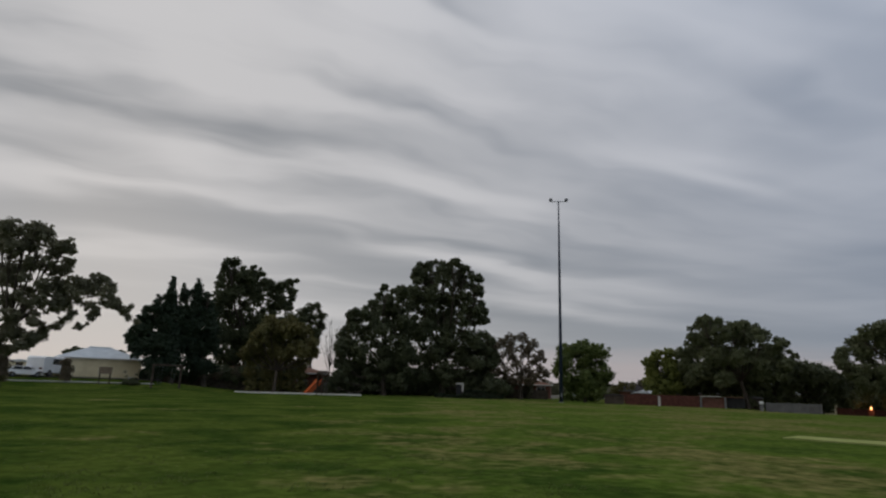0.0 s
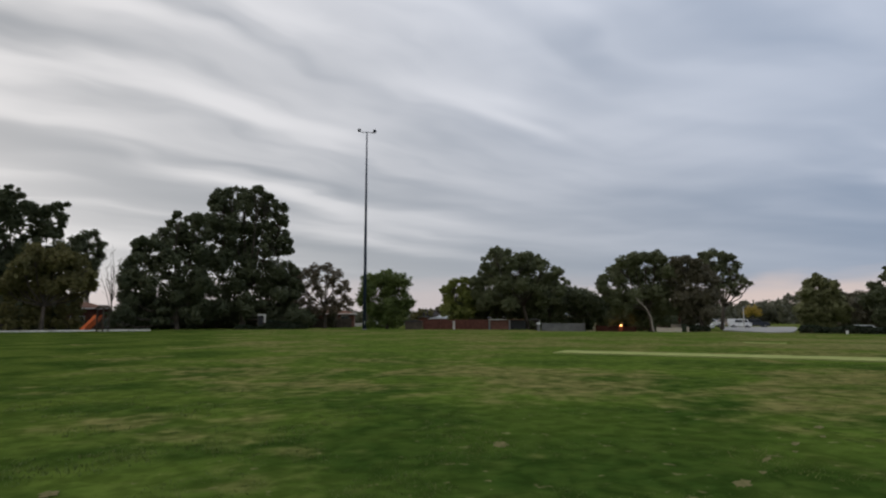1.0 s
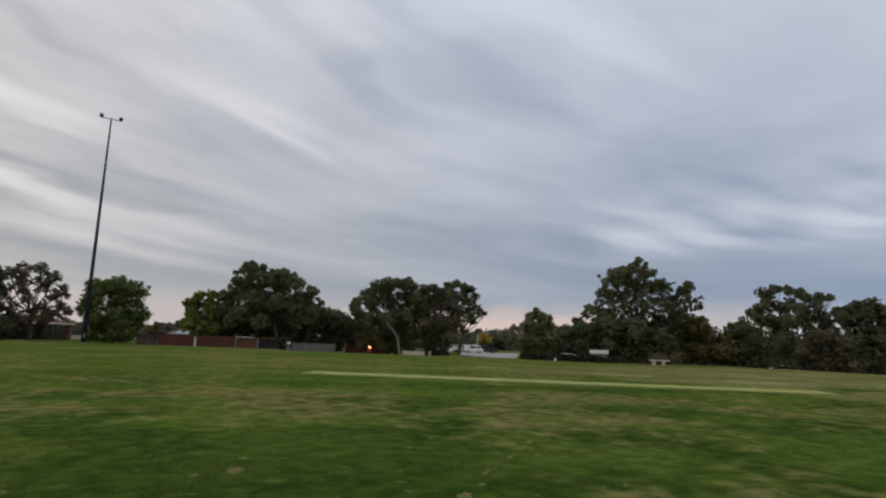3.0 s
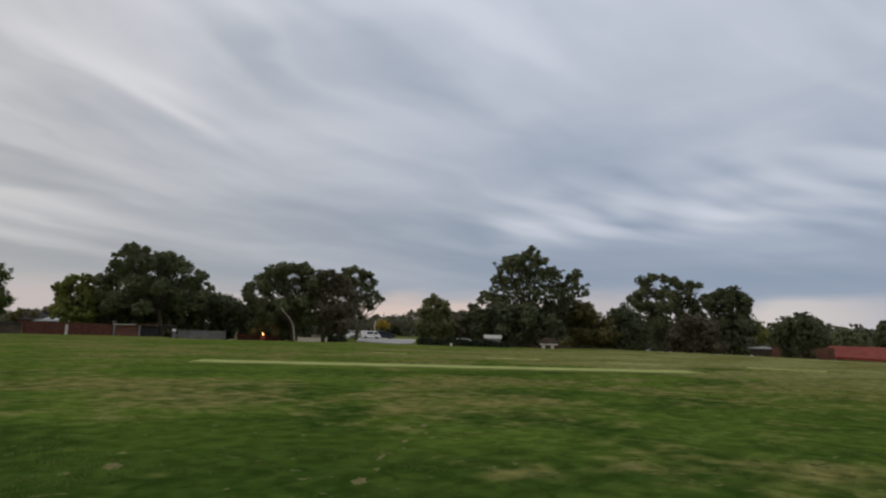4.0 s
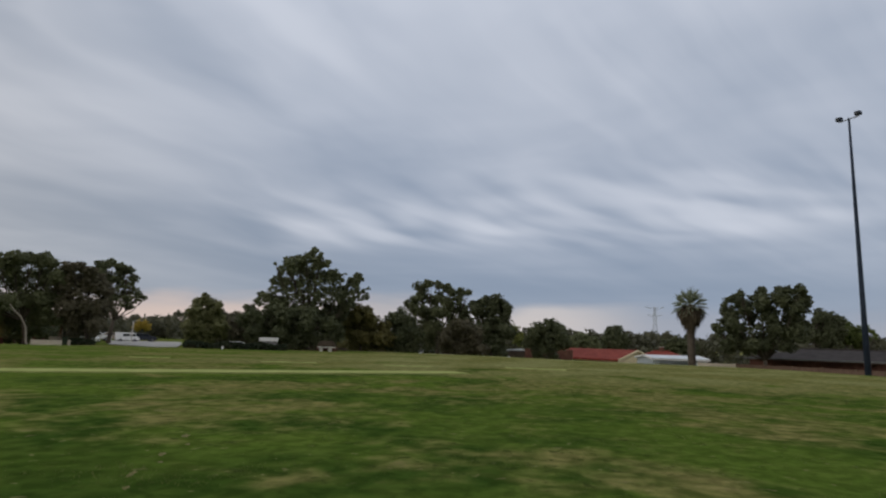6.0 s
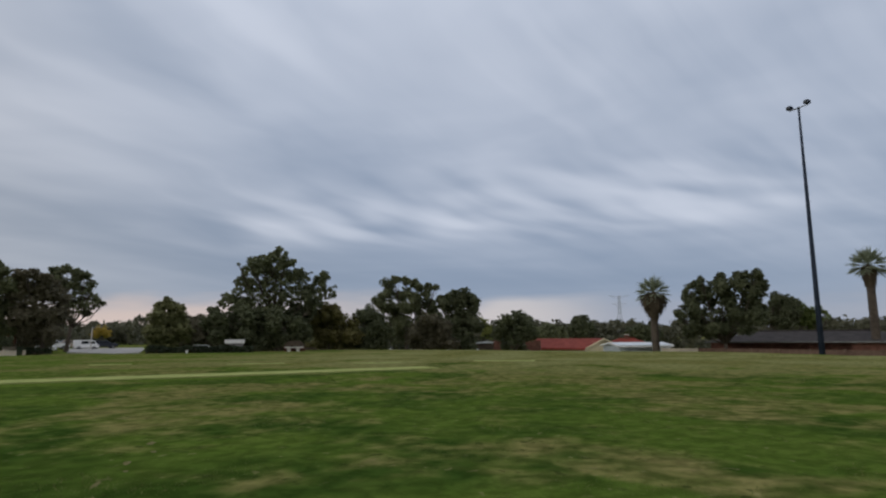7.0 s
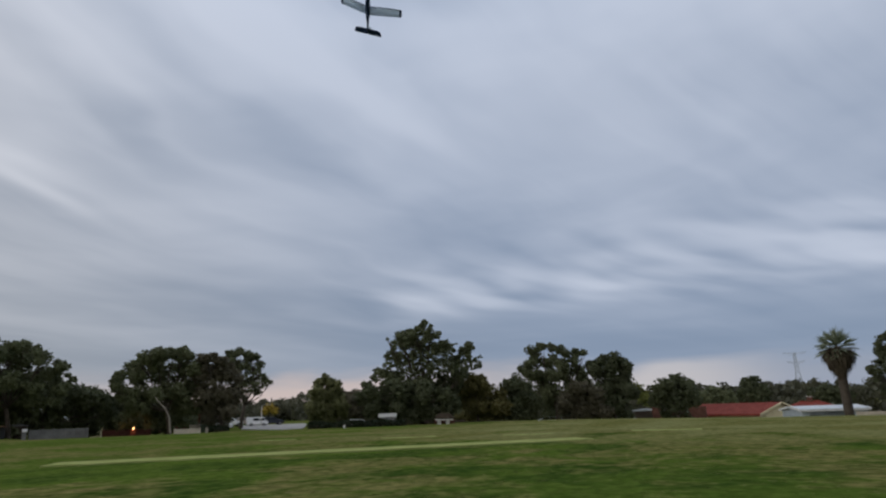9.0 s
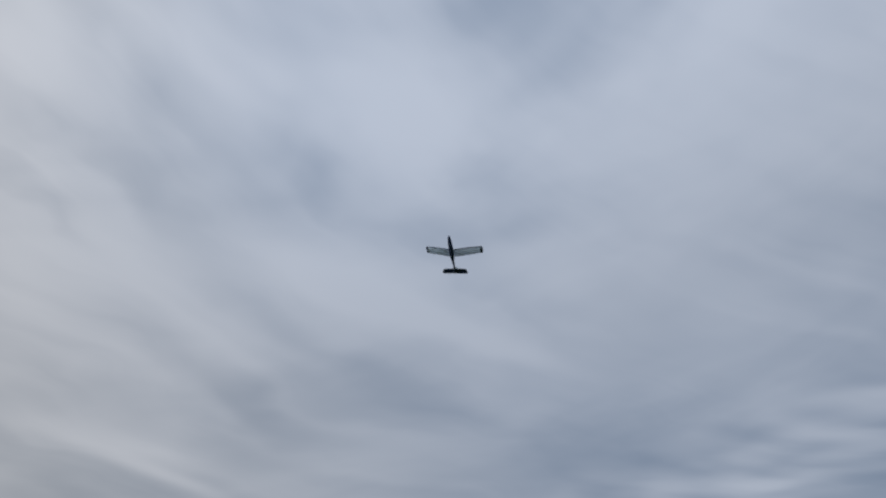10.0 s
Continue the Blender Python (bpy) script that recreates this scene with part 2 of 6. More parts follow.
# ---- materials ----
def material(name, a, b, scale=3.0, fine=40.0, rough=0.8, bump=0.2, metal=0.0, spread=0.35, third=None, gloss=0.3, coord="Object", island=0.0, through_light=0.0):
    """Two colours mixed by a coarse and a fine grain, with relief from the fine one."""
    m = bpy.data.materials.new(name)
    nt = tree_of(m)
    vec = node(nt, "ShaderNodeTexCoord").outputs[coord]
    coarse = grain(nt, vec, scale, 5.0, 0.6)
    tiny = grain(nt, vec, fine, 3.0, 0.6)
    fac = span(nt, calc(nt, "ADD", calc(nt, "MULTIPLY", coarse, 0.7), calc(nt, "MULTIPLY", tiny, 0.3)), 0.5 - spread / 2, 0.5 + spread / 2)
    if island:
        rnd = node(nt, "ShaderNodeNewGeometry").outputs["Random Per Island"]
        fac = calc(nt, "ADD", calc(nt, "MULTIPLY", fac, 1.0 - island), calc(nt, "MULTIPLY", rnd, island))
    col = mix(nt, fac, a, b)
    if third:
        wear = span(nt, grain(nt, vec, scale * 2.7, 6.0, 0.7), 0.56, 0.70)
        col = mix(nt, calc(nt, "MULTIPLY", wear, 0.7), col, third)
    dent = node(nt, "ShaderNodeBump", (("Strength", bump), ("Distance", 0.02), ("Height", tiny)))
    shade = node(nt, "ShaderNodeBsdfPrincipled", (("Base Color", col), ("Roughness", rough), ("Metallic", metal), ("Normal", dent.outputs[0])))
    shade.inputs["Specular IOR Level"].default_value = gloss
    out = shade.outputs[0]
    if through_light:
        glow = node(nt, "ShaderNodeBsdfTranslucent", (("Color", col),))
        out = node(nt, "ShaderNodeMixShader", ((0, through_light), (1, out), (2, glow.outputs[0]))).outputs[0]
    node(nt, "ShaderNodeOutputMaterial", ((0, out),))
    return m


def leaf_material(name, a, b):
    a, b = (a[0] * 1.55, a[1] * 1.45, a[2] * 1.4), (b[0] * 1.08, b[1] * 1.02, b[2] * 1.0)
    return material(name, a, b, scale=0.35, fine=3.0, rough=0.7, bump=0.0, spread=0.42, island=0.12, through_light=0.30)


LEAF = {
    "gum": leaf_material("gum_leaves", (0.060, 0.075, 0.039), (0.146, 0.170, 0.085)),
    "gumpale": leaf_material("pale_gum_leaves", (0.082, 0.088, 0.056), (0.185, 0.190, 0.120)),
    "gumdark": leaf_material("dark_leaves", (0.044, 0.057, 0.031), (0.109, 0.128, 0.066)),
    "conifer": leaf_material("conifer_needles", (0.017, 0.031, 0.020), (0.046, 0.070, 0.038)),
    "pine": leaf_material("pine_needles", (0.035, 0.047, 0.024), (0.086, 0.104, 0.049)),
    "olive": leaf_material("olive_leaves", (0.070, 0.073, 0.028), (0.166, 0.154, 0.055)),
    "green": leaf_material("green_leaves", (0.052, 0.080, 0.024), (0.139, 0.182, 0.052)),
    "greenlight": leaf_material("light_green_leaves", (0.086, 0.112, 0.028), (0.217, 0.244, 0.066)),
    "brown": leaf_material("brown_leaves", (0.086, 0.073, 0.052), (0.174, 0.154, 0.108)),
    "greybrown": leaf_material("grey_brown_leaves", (0.059, 0.059, 0.038), (0.136, 0.128, 0.084)),
    "olivegrey": leaf_material("grey_olive_leaves", (0.078, 0.090, 0.038), (0.174, 0.188, 0.086)),
    "yellow": leaf_material("yellow_leaves", (0.244, 0.192, 0.035), (0.452, 0.348, 0.070)),
}
BARK = material("bark", (0.045, 0.036, 0.028), (0.11, 0.09, 0.07), 1.2, 14.0, 0.9, 0.6)
PALE_BARK = material("pale_bark", (0.20, 0.175, 0.14), (0.34, 0.30, 0.25), 1.0, 9.0, 0.85, 0.4)
# distance haze is mixed into the colour of the pylon steel
FAR_STEEL = material("hazed_pale_steel", (0.42, 0.46, 0.53), (0.50, 0.54, 0.60), 0.3, 5.0, 0.8, 0.0)
STEEL = material("galvanised_steel", (0.16, 0.17, 0.18), (0.26, 0.27, 0.28), 2.0, 30.0, 0.5, 0.1, 0.6)
BLUE_STEEL = material("dark_painted_steel", (0.017, 0.025, 0.042), (0.032, 0.044, 0.070), 2.0, 30.0, 0.7, 0.1, gloss=0.15)
BLACK = material("black_rubber", (0.012, 0.012, 0.013), (0.03, 0.03, 0.032), 4.0, 40.0, 0.8)
BRICK = material("red_brick", (0.11, 0.050, 0.038), (0.19, 0.090, 0.066), 2.5, 18.0, 0.9, 0.4, third=(0.09, 0.06, 0.05))
# brick coloured darker for the shade under overhanging trees
DARKENED_BRICK = material("darkened_brick", (0.066, 0.029, 0.023), (0.125, 0.052, 0.040), 2.5, 18.0, 0.9, 0.4, gloss=0.1, third=(0.05, 0.036, 0.03))
TAN_BRICK = material("tan_brick", (0.105, 0.066, 0.050), (0.185, 0.125, 0.095), 2.0, 18.0, 0.9, 0.4, gloss=0.1, third=(0.09, 0.07, 0.06), island=0.3)
CREAM = material("cream_render", (0.66, 0.57, 0.36), (0.80, 0.70, 0.47), 0.8, 20.0, 0.9, 0.2)
WHITE = material("white_paint", (0.66, 0.66, 0.65), (0.80, 0.80, 0.79), 1.5, 25.0, 0.55, 0.1)
CONCRETE = material("concrete", (0.44, 0.43, 0.40), (0.60, 0.58, 0.54), 1.4, 22.0, 0.9, 0.3)
RED_TILE = material("red_roof_tiles", (0.16, 0.034, 0.026), (0.25, 0.062, 0.045), 1.2, 9.0, 0.8, 0.5, gloss=0.08)
BROWN_TILE = material("brown_roof_tiles", (0.15, 0.080, 0.056), (0.24, 0.135, 0.095), 1.2, 9.0, 0.8, 0.5, gloss=0.08)
DARK_TILE = material("dark_roof_tiles", (0.036, 0.031, 0.030), (0.066, 0.058, 0.055), 1.2, 9.0, 0.8, 0.5, gloss=0.08)
TIN = material("pale_metal_roof", (0.50, 0.54, 0.57), (0.66, 0.69, 0.71), 0.8, 12.0, 0.45, 0.15, 0.1)
BLUE_TIN = material("blue_grey_metal_roof", (0.42, 0.48, 0.52), (0.54, 0.60, 0.64), 0.8, 12.0, 0.5, 0.15, 0.1)
GREY_SHEET = material("grey_fence_sheet", (0.13, 0.13, 0.13), (0.21, 0.21, 0.205), 0.9, 12.0, 0.9, 0.3)
DARK_TIMBER = material("dark_timber", (0.045, 0.034, 0.026), (0.09, 0.07, 0.052), 2.0, 25.0, 0.85, 0.4)
TIMBER = material("weathered_timber", (0.16, 0.12, 0.085), (0.27, 0.21, 0.15), 2.0, 25.0, 0.85, 0.4)
ORANGE = material("orange_plastic", (0.62, 0.12, 0.03), (0.75, 0.18, 0.05), 1.5, 25.0, 0.45, 0.05)
ROAD = material("brown_asphalt", (0.07, 0.055, 0.05), (0.12, 0.10, 0.09), 0.4, 18.0, 0.9, 0.4)
ASPHALT = material("pale_asphalt", (0.28, 0.27, 0.255), (0.38, 0.37, 0.35), 0.4, 18.0, 0.9, 0.4)
HEDGE = leaf_material("hedge_leaves", (0.012, 0.020, 0.012), (0.032, 0.046, 0.022))
# far leaves are lightened and browned to carry distance haze in their colour
WOODS = leaf_material("hazed_far_leaves", (0.050, 0.055, 0.036), (0.105, 0.110, 0.070))
SAND = material("playground_sand", (0.42, 0.37, 0.29), (0.58, 0.52, 0.43), 1.0, 25.0, 0.95, 0.4)
PALE_KERB = material("pale_kerb", (0.60, 0.57, 0.51), (0.76, 0.73, 0.67), 1.6, 20.0, 0.9, 0.3)
THATCH = material("dead_palm_fronds", (0.055, 0.044, 0.031), (0.11, 0.088, 0.060), 2.0, 14.0, 0.95, 0.5, island=0.5)
FROND = material("palm_fronds", (0.135, 0.165, 0.095), (0.31, 0.34, 0.235), 1.5, 14.0, 0.6, 0.2, island=0.5, through_light=0.4)


def car_paint(name, colour):
    m = material(name, colour, tuple(min(1, k * 1.15) for k in colour), 1.0, 30.0, 0.3, 0.02)
    return m


PAINT = {"white": car_paint("white_car_paint", (0.76, 0.77, 0.78)), "dark": car_paint("dark_car_paint", (0.03, 0.035, 0.05)),
         "silver": car_paint("silver_car_paint", (0.50, 0.51, 0.52)), "tan": car_paint("tan_car_paint", (0.36, 0.30, 0.24))}


def glass_material():
    m = bpy.data.materials.new("dark_window_glass")
    nt = tree_of(m)
    shade = node(nt, "ShaderNodeBsdfPrincipled", (("Base Color", (0.03, 0.035, 0.04, 1)), ("Roughness", 0.08)))
    node(nt, "ShaderNodeOutputMaterial", ((0, shade.outputs[0]),))
    return m


GLASS = glass_material()


def lamp_material():
    m = bpy.data.materials.new("orange_lamp_glow")
    nt = tree_of(m)
    shade = node(nt, "ShaderNodeEmission", (("Color", (1.0, 0.42, 0.14, 1)), ("Strength", 9.0)))
    node(nt, "ShaderNodeOutputMaterial", ((0, shade.outputs[0]),))
    return m


GLOW = lamp_material()


def calc_offset(nt, vec):
    return node(nt, "ShaderNodeVectorMath", ((0, vec), (1, (31.7, 12.3, 5.0)))).outputs[0]


def turf_material():
    """Mown grass: broad drifts, worn tan patches with ragged edges, small divots, and fine blades."""
    m = bpy.data.materials.new("turf")
    nt = tree_of(m)
    vec = node(nt, "ShaderNodeTexCoord").outputs["Object"]
    drift = grain(nt, vec, 0.07, 3.0, 0.5, 0.4)
    patch = grain(nt, vec, 0.28, 3.0, 0.55, 0.3)
    clump = grain(nt, vec, 1.5, 3.0, 0.6, 0.3)
    blade = grain(nt, vec, 9.0, 3.0, 0.65)
    spread = grain(nt, vec, 0.19, 4.0, 0.6, 0.5)
    lush = mix(nt, span(nt, patch, 0.38, 0.60), (0.031, 0.062, 0.011), (0.076, 0.120, 0.019))
    lush = mix(nt, calc(nt, "MULTIPLY", span(nt, clump, 0.38, 0.66), 0.45), lush, (0.110, 0.150, 0.030))
    ox, oy, oz = node(nt, "ShaderNodeSeparateXYZ", ((0, vec),)).outputs
    # the turf colour turns paler and yellower with distance to the north
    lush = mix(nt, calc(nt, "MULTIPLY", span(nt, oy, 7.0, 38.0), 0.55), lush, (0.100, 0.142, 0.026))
    dry = mix(nt, span(nt, clump, 0.30, 0.70), (0.112, 0.120, 0.034), (0.205, 0.180, 0.068))
    worn = calc(nt, "ADD", calc(nt, "MULTIPLY", drift, 0.40), calc(nt, "MULTIPLY", spread, 0.60))
    worn = calc(nt, "ADD", worn, calc(nt, "MULTIPLY", calc(nt, "SUBTRACT", grain(nt, vec, 0.75, 4.0, 0.62), 0.5), 0.30))
    # the east end near the middle is lusher, the far rim there drier
    dx, dy = calc(nt, "SUBTRACT", ox, 14.0), calc(nt, "ADD", oy, 7.5)
    away = calc(nt, "SQRT", calc(nt, "ADD", calc(nt, "MULTIPLY", dx, dx), calc(nt, "MULTIPLY", dy, dy)))
    rich = calc(nt, "SUBTRACT", 1.0, span(nt, calc(nt, "ADD", away, calc(nt, "MULTIPLY", calc(nt, "SUBTRACT", spread, 0.5), 16.0)), 7.0, 18.0))
    worn = calc(nt, "SUBTRACT", worn, calc(nt, "MULTIPLY", rich, 0.045))
    lush = mix(nt, calc(nt, "MULTIPLY", rich, 0.2), lush, (0.032, 0.064, 0.011))
    nx, ny = calc(nt, "SUBTRACT", ox, 4.0), calc(nt, "SUBTRACT", oy, 6.8)
    near = calc(nt, "SQRT", calc(nt, "ADD", calc(nt, "MULTIPLY", nx, nx), calc(nt, "MULTIPLY", ny, ny)))
    near = calc(nt, "SUBTRACT", 1.0, span(nt, calc(nt, "ADD", near, calc(nt, "MULTIPLY", calc(nt, "SUBTRACT", patch, 0.5), 6.0)), 2.0, 6.0))
    worn = calc(nt, "SUBTRACT", worn, calc(nt, "MULTIPLY", near, 0.05))
    lush = mix(nt, calc(nt, "MULTIPLY", near, 0.5), lush, (0.030, 0.058, 0.010))
    # a scuffed place with many divots before the middle
    sx, sy = calc(nt, "SUBTRACT", ox, 9.8), calc(nt, "SUBTRACT", oy, 3.4)
    scuff = calc(nt, "SQRT", calc(nt, "ADD", calc(nt, "MULTIPLY", sx, sx), calc(nt, "MULTIPLY", sy, sy)))
    scuff = calc(nt, "SUBTRACT", 1.0, span(nt, calc(nt, "ADD", scuff, calc(nt, "MULTIPLY", calc(nt, "SUBTRACT", spread, 0.5), 12.0)), 2.5, 8.0))
    worn = calc(nt, "ADD", worn, calc(nt, "MULTIPLY", scuff, 0.045))
    # towards the north-west the turf colour is darker and less worn
    lee = calc(nt, "MULTIPLY", calc(nt, "SUBTRACT", 1.0, span(nt, calc(nt, "ADD", ox, calc(nt, "MULTIPLY", calc(nt, "SUBTRACT", spread, 0.5), 14.0)), -7.0, 4.0)), span(nt, oy, 2.0, 8.0))
    worn = calc(nt, "SUBTRACT", worn, calc(nt, "MULTIPLY", lee, 0.11))
    lush = mix(nt, calc(nt, "MULTIPLY", lee, 0.8), lush, mix(nt, span(nt, calc(nt, "ADD", calc(nt, "MULTIPLY", patch, 0.6), calc(nt, "MULTIPLY", spread, 0.4)), 0.41, 0.58), (0.027, 0.052, 0.009), (0.080, 0.108, 0.020)))
    parched = calc(nt, "MULTIPLY", span(nt, ox, 23.0, 40.0), calc(nt, "SUBTRACT", 1.0, span(nt, oy, 18.0, 40.0)))
    worn = calc(nt, "ADD", worn, calc(nt, "MULTIPLY", parched, 0.13))
    col = mix(nt, calc(nt, "MULTIPLY", span(nt, worn, 0.455, 0.58), 0.85), lush, dry)
    col = mix(nt, calc(nt, "MULTIPLY", parched, span(nt, calc(nt, "ADD", spread, calc(nt, "MULTIPLY", calc(nt, "SUBTRACT", clump, 0.5), 0.2)), 0.38, 0.66)), col, (0.205, 0.210, 0.085))
    # bare earth and dark divots where the turf is worn
    earth = calc(nt, "MULTIPLY", span(nt, grain(nt, vec, 1.1, 4.0, 0.65), 0.62, 0.72), span(nt, worn, 0.50, 0.57))
    col = mix(nt, calc(nt, "MULTIPLY", earth, 0.6), col, (0.185, 0.135, 0.080))
    hole = calc(nt, "MULTIPLY", span(nt, calc(nt, "ADD", grain(nt, vec, 3.2, 3.0, 0.62), calc(nt, "MULTIPLY", scuff, 0.045)), 0.62, 0.70), span(nt, worn, 0.42, 0.51))
    col = mix(nt, calc(nt, "MULTIPLY", hole, 0.7), col, (0.024, 0.036, 0.010))
    straw = span(nt, grain(nt, calc_offset(nt, vec), 4.5, 2.0, 0.6), 0.67, 0.74)
    col = mix(nt, calc(nt, "MULTIPLY", straw, 0.4), col, (0.25, 0.22, 0.105))
    col = mix(nt, calc(nt, "MULTIPLY", span(nt, blade, 0.40, 0.65), 0.18), col, (0.03, 0.045, 0.008))
    mottle = calc(nt, "ADD", 0.80, calc(nt, "MULTIPLY", span(nt, grain(nt, vec, 3.0, 3.0, 0.62, 0.5), 0.34, 0.66), 0.40))
    col = mix(nt, 1.0, col, node(nt, "ShaderNodeCombineXYZ", ((0, mottle), (1, mottle), (2, mottle))).outputs[0], "MULTIPLY")
    rise = calc(nt, "ADD", calc(nt, "MULTIPLY", clump, 0.6), calc(nt, "MULTIPLY", blade, 0.4))
    dent = node(nt, "ShaderNodeBump", (("Strength", 0.4), ("Distance", 0.06), ("Height", rise)))
    shade = node(nt, "ShaderNodeBsdfPrincipled", (("Base Color", col), ("Roughness", 0.95), ("Normal", dent.outputs[0])))
    shade.inputs["Specular IOR Level"].default_value = 0.0
    node(nt, "ShaderNodeOutputMaterial", ((0, shade.outputs[0]),))
    return m


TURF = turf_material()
STRIP = material("worn_pale_turf", (0.25, 0.285, 0.095), (0.35, 0.375, 0.145), 0.7, 12.0, 0.95, 0.4, third=(0.14, 0.18, 0.055), gloss=0.0)


# ---- mesh helpers ----
def polar(az, d):
    """Place at a bearing (degrees, left of north positive) and distance from the standing point."""
    return -math.sin(radians(az)) * d, math.cos(radians(az)) * d


def ground_z(x, y):
    """Height of the ground: a level oval whose rim falls away in the east and rises to a road in the north-west."""
    az, r = math.degrees(math.atan2(-x, y)), math.hypot(x, y)
    rim = np.interp(az, (-180, -110, -100, -90, -75, -65, -50, -30, -12, 5, 17, 26, 45, 60, 180), (60, 56, 65, 66, 78, 83, 72, 76, 88, 97, 83, 88, 88, 80, 60))
    fall = np.interp(az, (-180, -112, -80, -58, -50, -43, -36, -31, -27, 17, 26, 45, 60, 180), (3.2, 3.2, 3.0, 1.2, 0.1, 0.1, 0.9, 0.8, 0, 0, -1.5, -1.5, 0, 0))
    s = min(1.0, max(0.0, (r - rim) / 14))
    return float(-fall * s * s * (3 - 2 * s))


def mesh_object(name, bm, mat, smooth=False):
    me = bpy.data.meshes.new(name)
    bm.to_mesh(me)
    bm.free()
    me.materials.append(mat)
    if smooth:
        me.polygons.foreach_set("use_smooth", [True] * len(me.polygons))
    return new(name, me)


def part(name, bm, mat, parent, label="", smooth=False):
    ob = mesh_object(name, bm, mat, smooth)
    ob.parent = parent
    if label:
        tagged(ob, label)
    return ob


def thing(name, label, category, m, group="", kind=""):
    ob = tagged(new(name), label, category, group, kind)
    ob.matrix_world = m
    return ob


def place(az, d, turn=0.0, z=None):
    """Pose on the ground at a bearing, facing the middle of the oval (local -y looks at it)."""
    x, y = polar(az, d)
    return pose(x, y, ground_z(x, y) if z is None else z, 0, 0, az + turn)


def box(bm, x0, x1, y0, y1, z0, z1, bevel=0.0):
    r = bmesh.ops.create_cube(bm, size=1.0, matrix=Matrix.Translation(((x0 + x1) / 2, (y0 + y1) / 2, (z0 + z1) / 2)) @ Matrix.Diagonal((x1 - x0, y1 - y0, z1 - z0, 1)))
    if bevel:
        edges = list({e for v in r["verts"] for e in v.link_edges})
        bmesh.ops.bevel(bm, geom=edges, offset=bevel, segments=2, affect="EDGES", profile=0.6)
    return bm


def boxed(*sizes, bevel=0.0):
    return box(bmesh.new(), *sizes, bevel=bevel)


def tube(bm, points, radii, sides=8):
    """A tapered round limb along points."""
    rings = []
    pts = [Vector(p) for p in points]
    for i, p in enumerate(pts):
        d = (pts[min(i + 1, len(pts) - 1)] - pts[max(i - 1, 0)]).normalized()
        a = d.cross(Vector((0.31, 0.87, 0.12))).normalized()
        b = d.cross(a)
        rings.append([bm.verts.new(p + (a * math.cos(k * math.tau / sides) + b * math.sin(k * math.tau / sides)) * radii[i]) for k in range(sides)])
    for lo, hi in zip(rings, rings[1:]):
        for k in range(sides):
            bm.faces.new((lo[k], lo[(k + 1) % sides], hi[(k + 1) % sides], hi[k]))
    bm.faces.new(rings[0][::-1])
    bm.faces.new(rings[-1])
    return bm


def prism(bm, outline, y0, y1):
    """A solid from an outline in x and z, drawn from y0 to y1."""
    a = [bm.verts.new((x, y0, z)) for x, z in outline]
    b = [bm.verts.new((x, y1, z)) for x, z in outline]
    n = len(outline)
    bm.faces.new(a)
    bm.faces.new(b[::-1])
    for i in range(n):
        bm.faces.new((a[i], b[i], b[(i + 1) % n], a[(i + 1) % n]))
    bmesh.ops.recalc_face_normals(bm, faces=bm.faces)
    return bm


def leaves_mesh(name, centres, sizes, facing, mat, rng):
    """Many small pointed leaves at the given centres; facing: the way each one's flat side looks, or None for any way."""
    n = len(centres)
    nrm = rng.normal(size=(n, 3))
    nrm /= np.linalg.norm(nrm, axis=1)[:, None]
    if facing is not None:
        nrm = facing + 0.8 * nrm
        nrm /= np.linalg.norm(nrm, axis=1)[:, None] + 1e-6
    a = np.cross(nrm, rng.normal(size=(n, 3)))
    a /= np.linalg.norm(a, axis=1)[:, None] + 1e-6
    b = np.cross(nrm, a)
    s = sizes[:, None]
    quad = np.stack((centres - a * s, centres + b * s * 0.55, centres + a * s, centres - b * s * 0.55), axis=1).reshape(-1, 3)
    me = bpy.data.meshes.new(name)
    me.vertices.add(n * 4)
    me.vertices.foreach_set("co", quad.astype(np.float32).ravel())
    me.loops.add(n * 4)
    me.loops.foreach_set("vertex_index", np.arange(n * 4, dtype=np.int32))
    me.polygons.add(n)
    me.polygons.foreach_set("loop_start", np.arange(0, n * 4, 4, dtype=np.int32))
    me.update(calc_edges=True)
    me.materials.append(mat)
    return new(name, me)


def bough(rng, centre, radius, cover, leaf, shell=9, core=5, most=0.46):
    """Leaves of one lobe of a crown: rounded clumps spread over it, each a dense core inside a skin of small leaves. Returns places, sizes, facings."""
    c = min(0.6 * radius, min(most, max(0.22, 0.215 * radius)))
    n = max(4, int(cover * 3.0 * (radius / c) ** 2))
    d = rng.normal(size=(n, 3))
    d /= np.linalg.norm(d, axis=1)[:, None]
    reach = (radius - 0.6 * c) * (1 - 0.65 * rng.random(n) ** 1.5)
    mid = np.array(centre) + d * reach[:, None] * np.array((1, 1, 0.92))
    size = c * (0.65 + 0.6 * rng.random(n))
    out = []
    for count, lo, hi, big in ((shell, 0.72, 1.0, 0.0), (core, 0.0, 0.6, 0.5)):
        v = rng.normal(size=(n, count, 3))
        v /= np.linalg.norm(v, axis=2)[:, :, None]
        far = lo + (hi - lo) * rng.random((n, count, 1))
        p = mid[:, None, :] + v * far * size[:, None, None] * np.array((1.08, 1.08, 0.74))
        wide = (leaf if not big else np.repeat(big * size, count)) * (0.6 + 0.7 * rng.random(n * count))
        face = (v * 0.8 + d[:, None, :] * 0.5).reshape(-1, 3)
        out.append((p.reshape(-1, 3), wide, face))
    return tuple(np.concatenate(k) for k in zip(*out))


TREE_COUNT = [0]
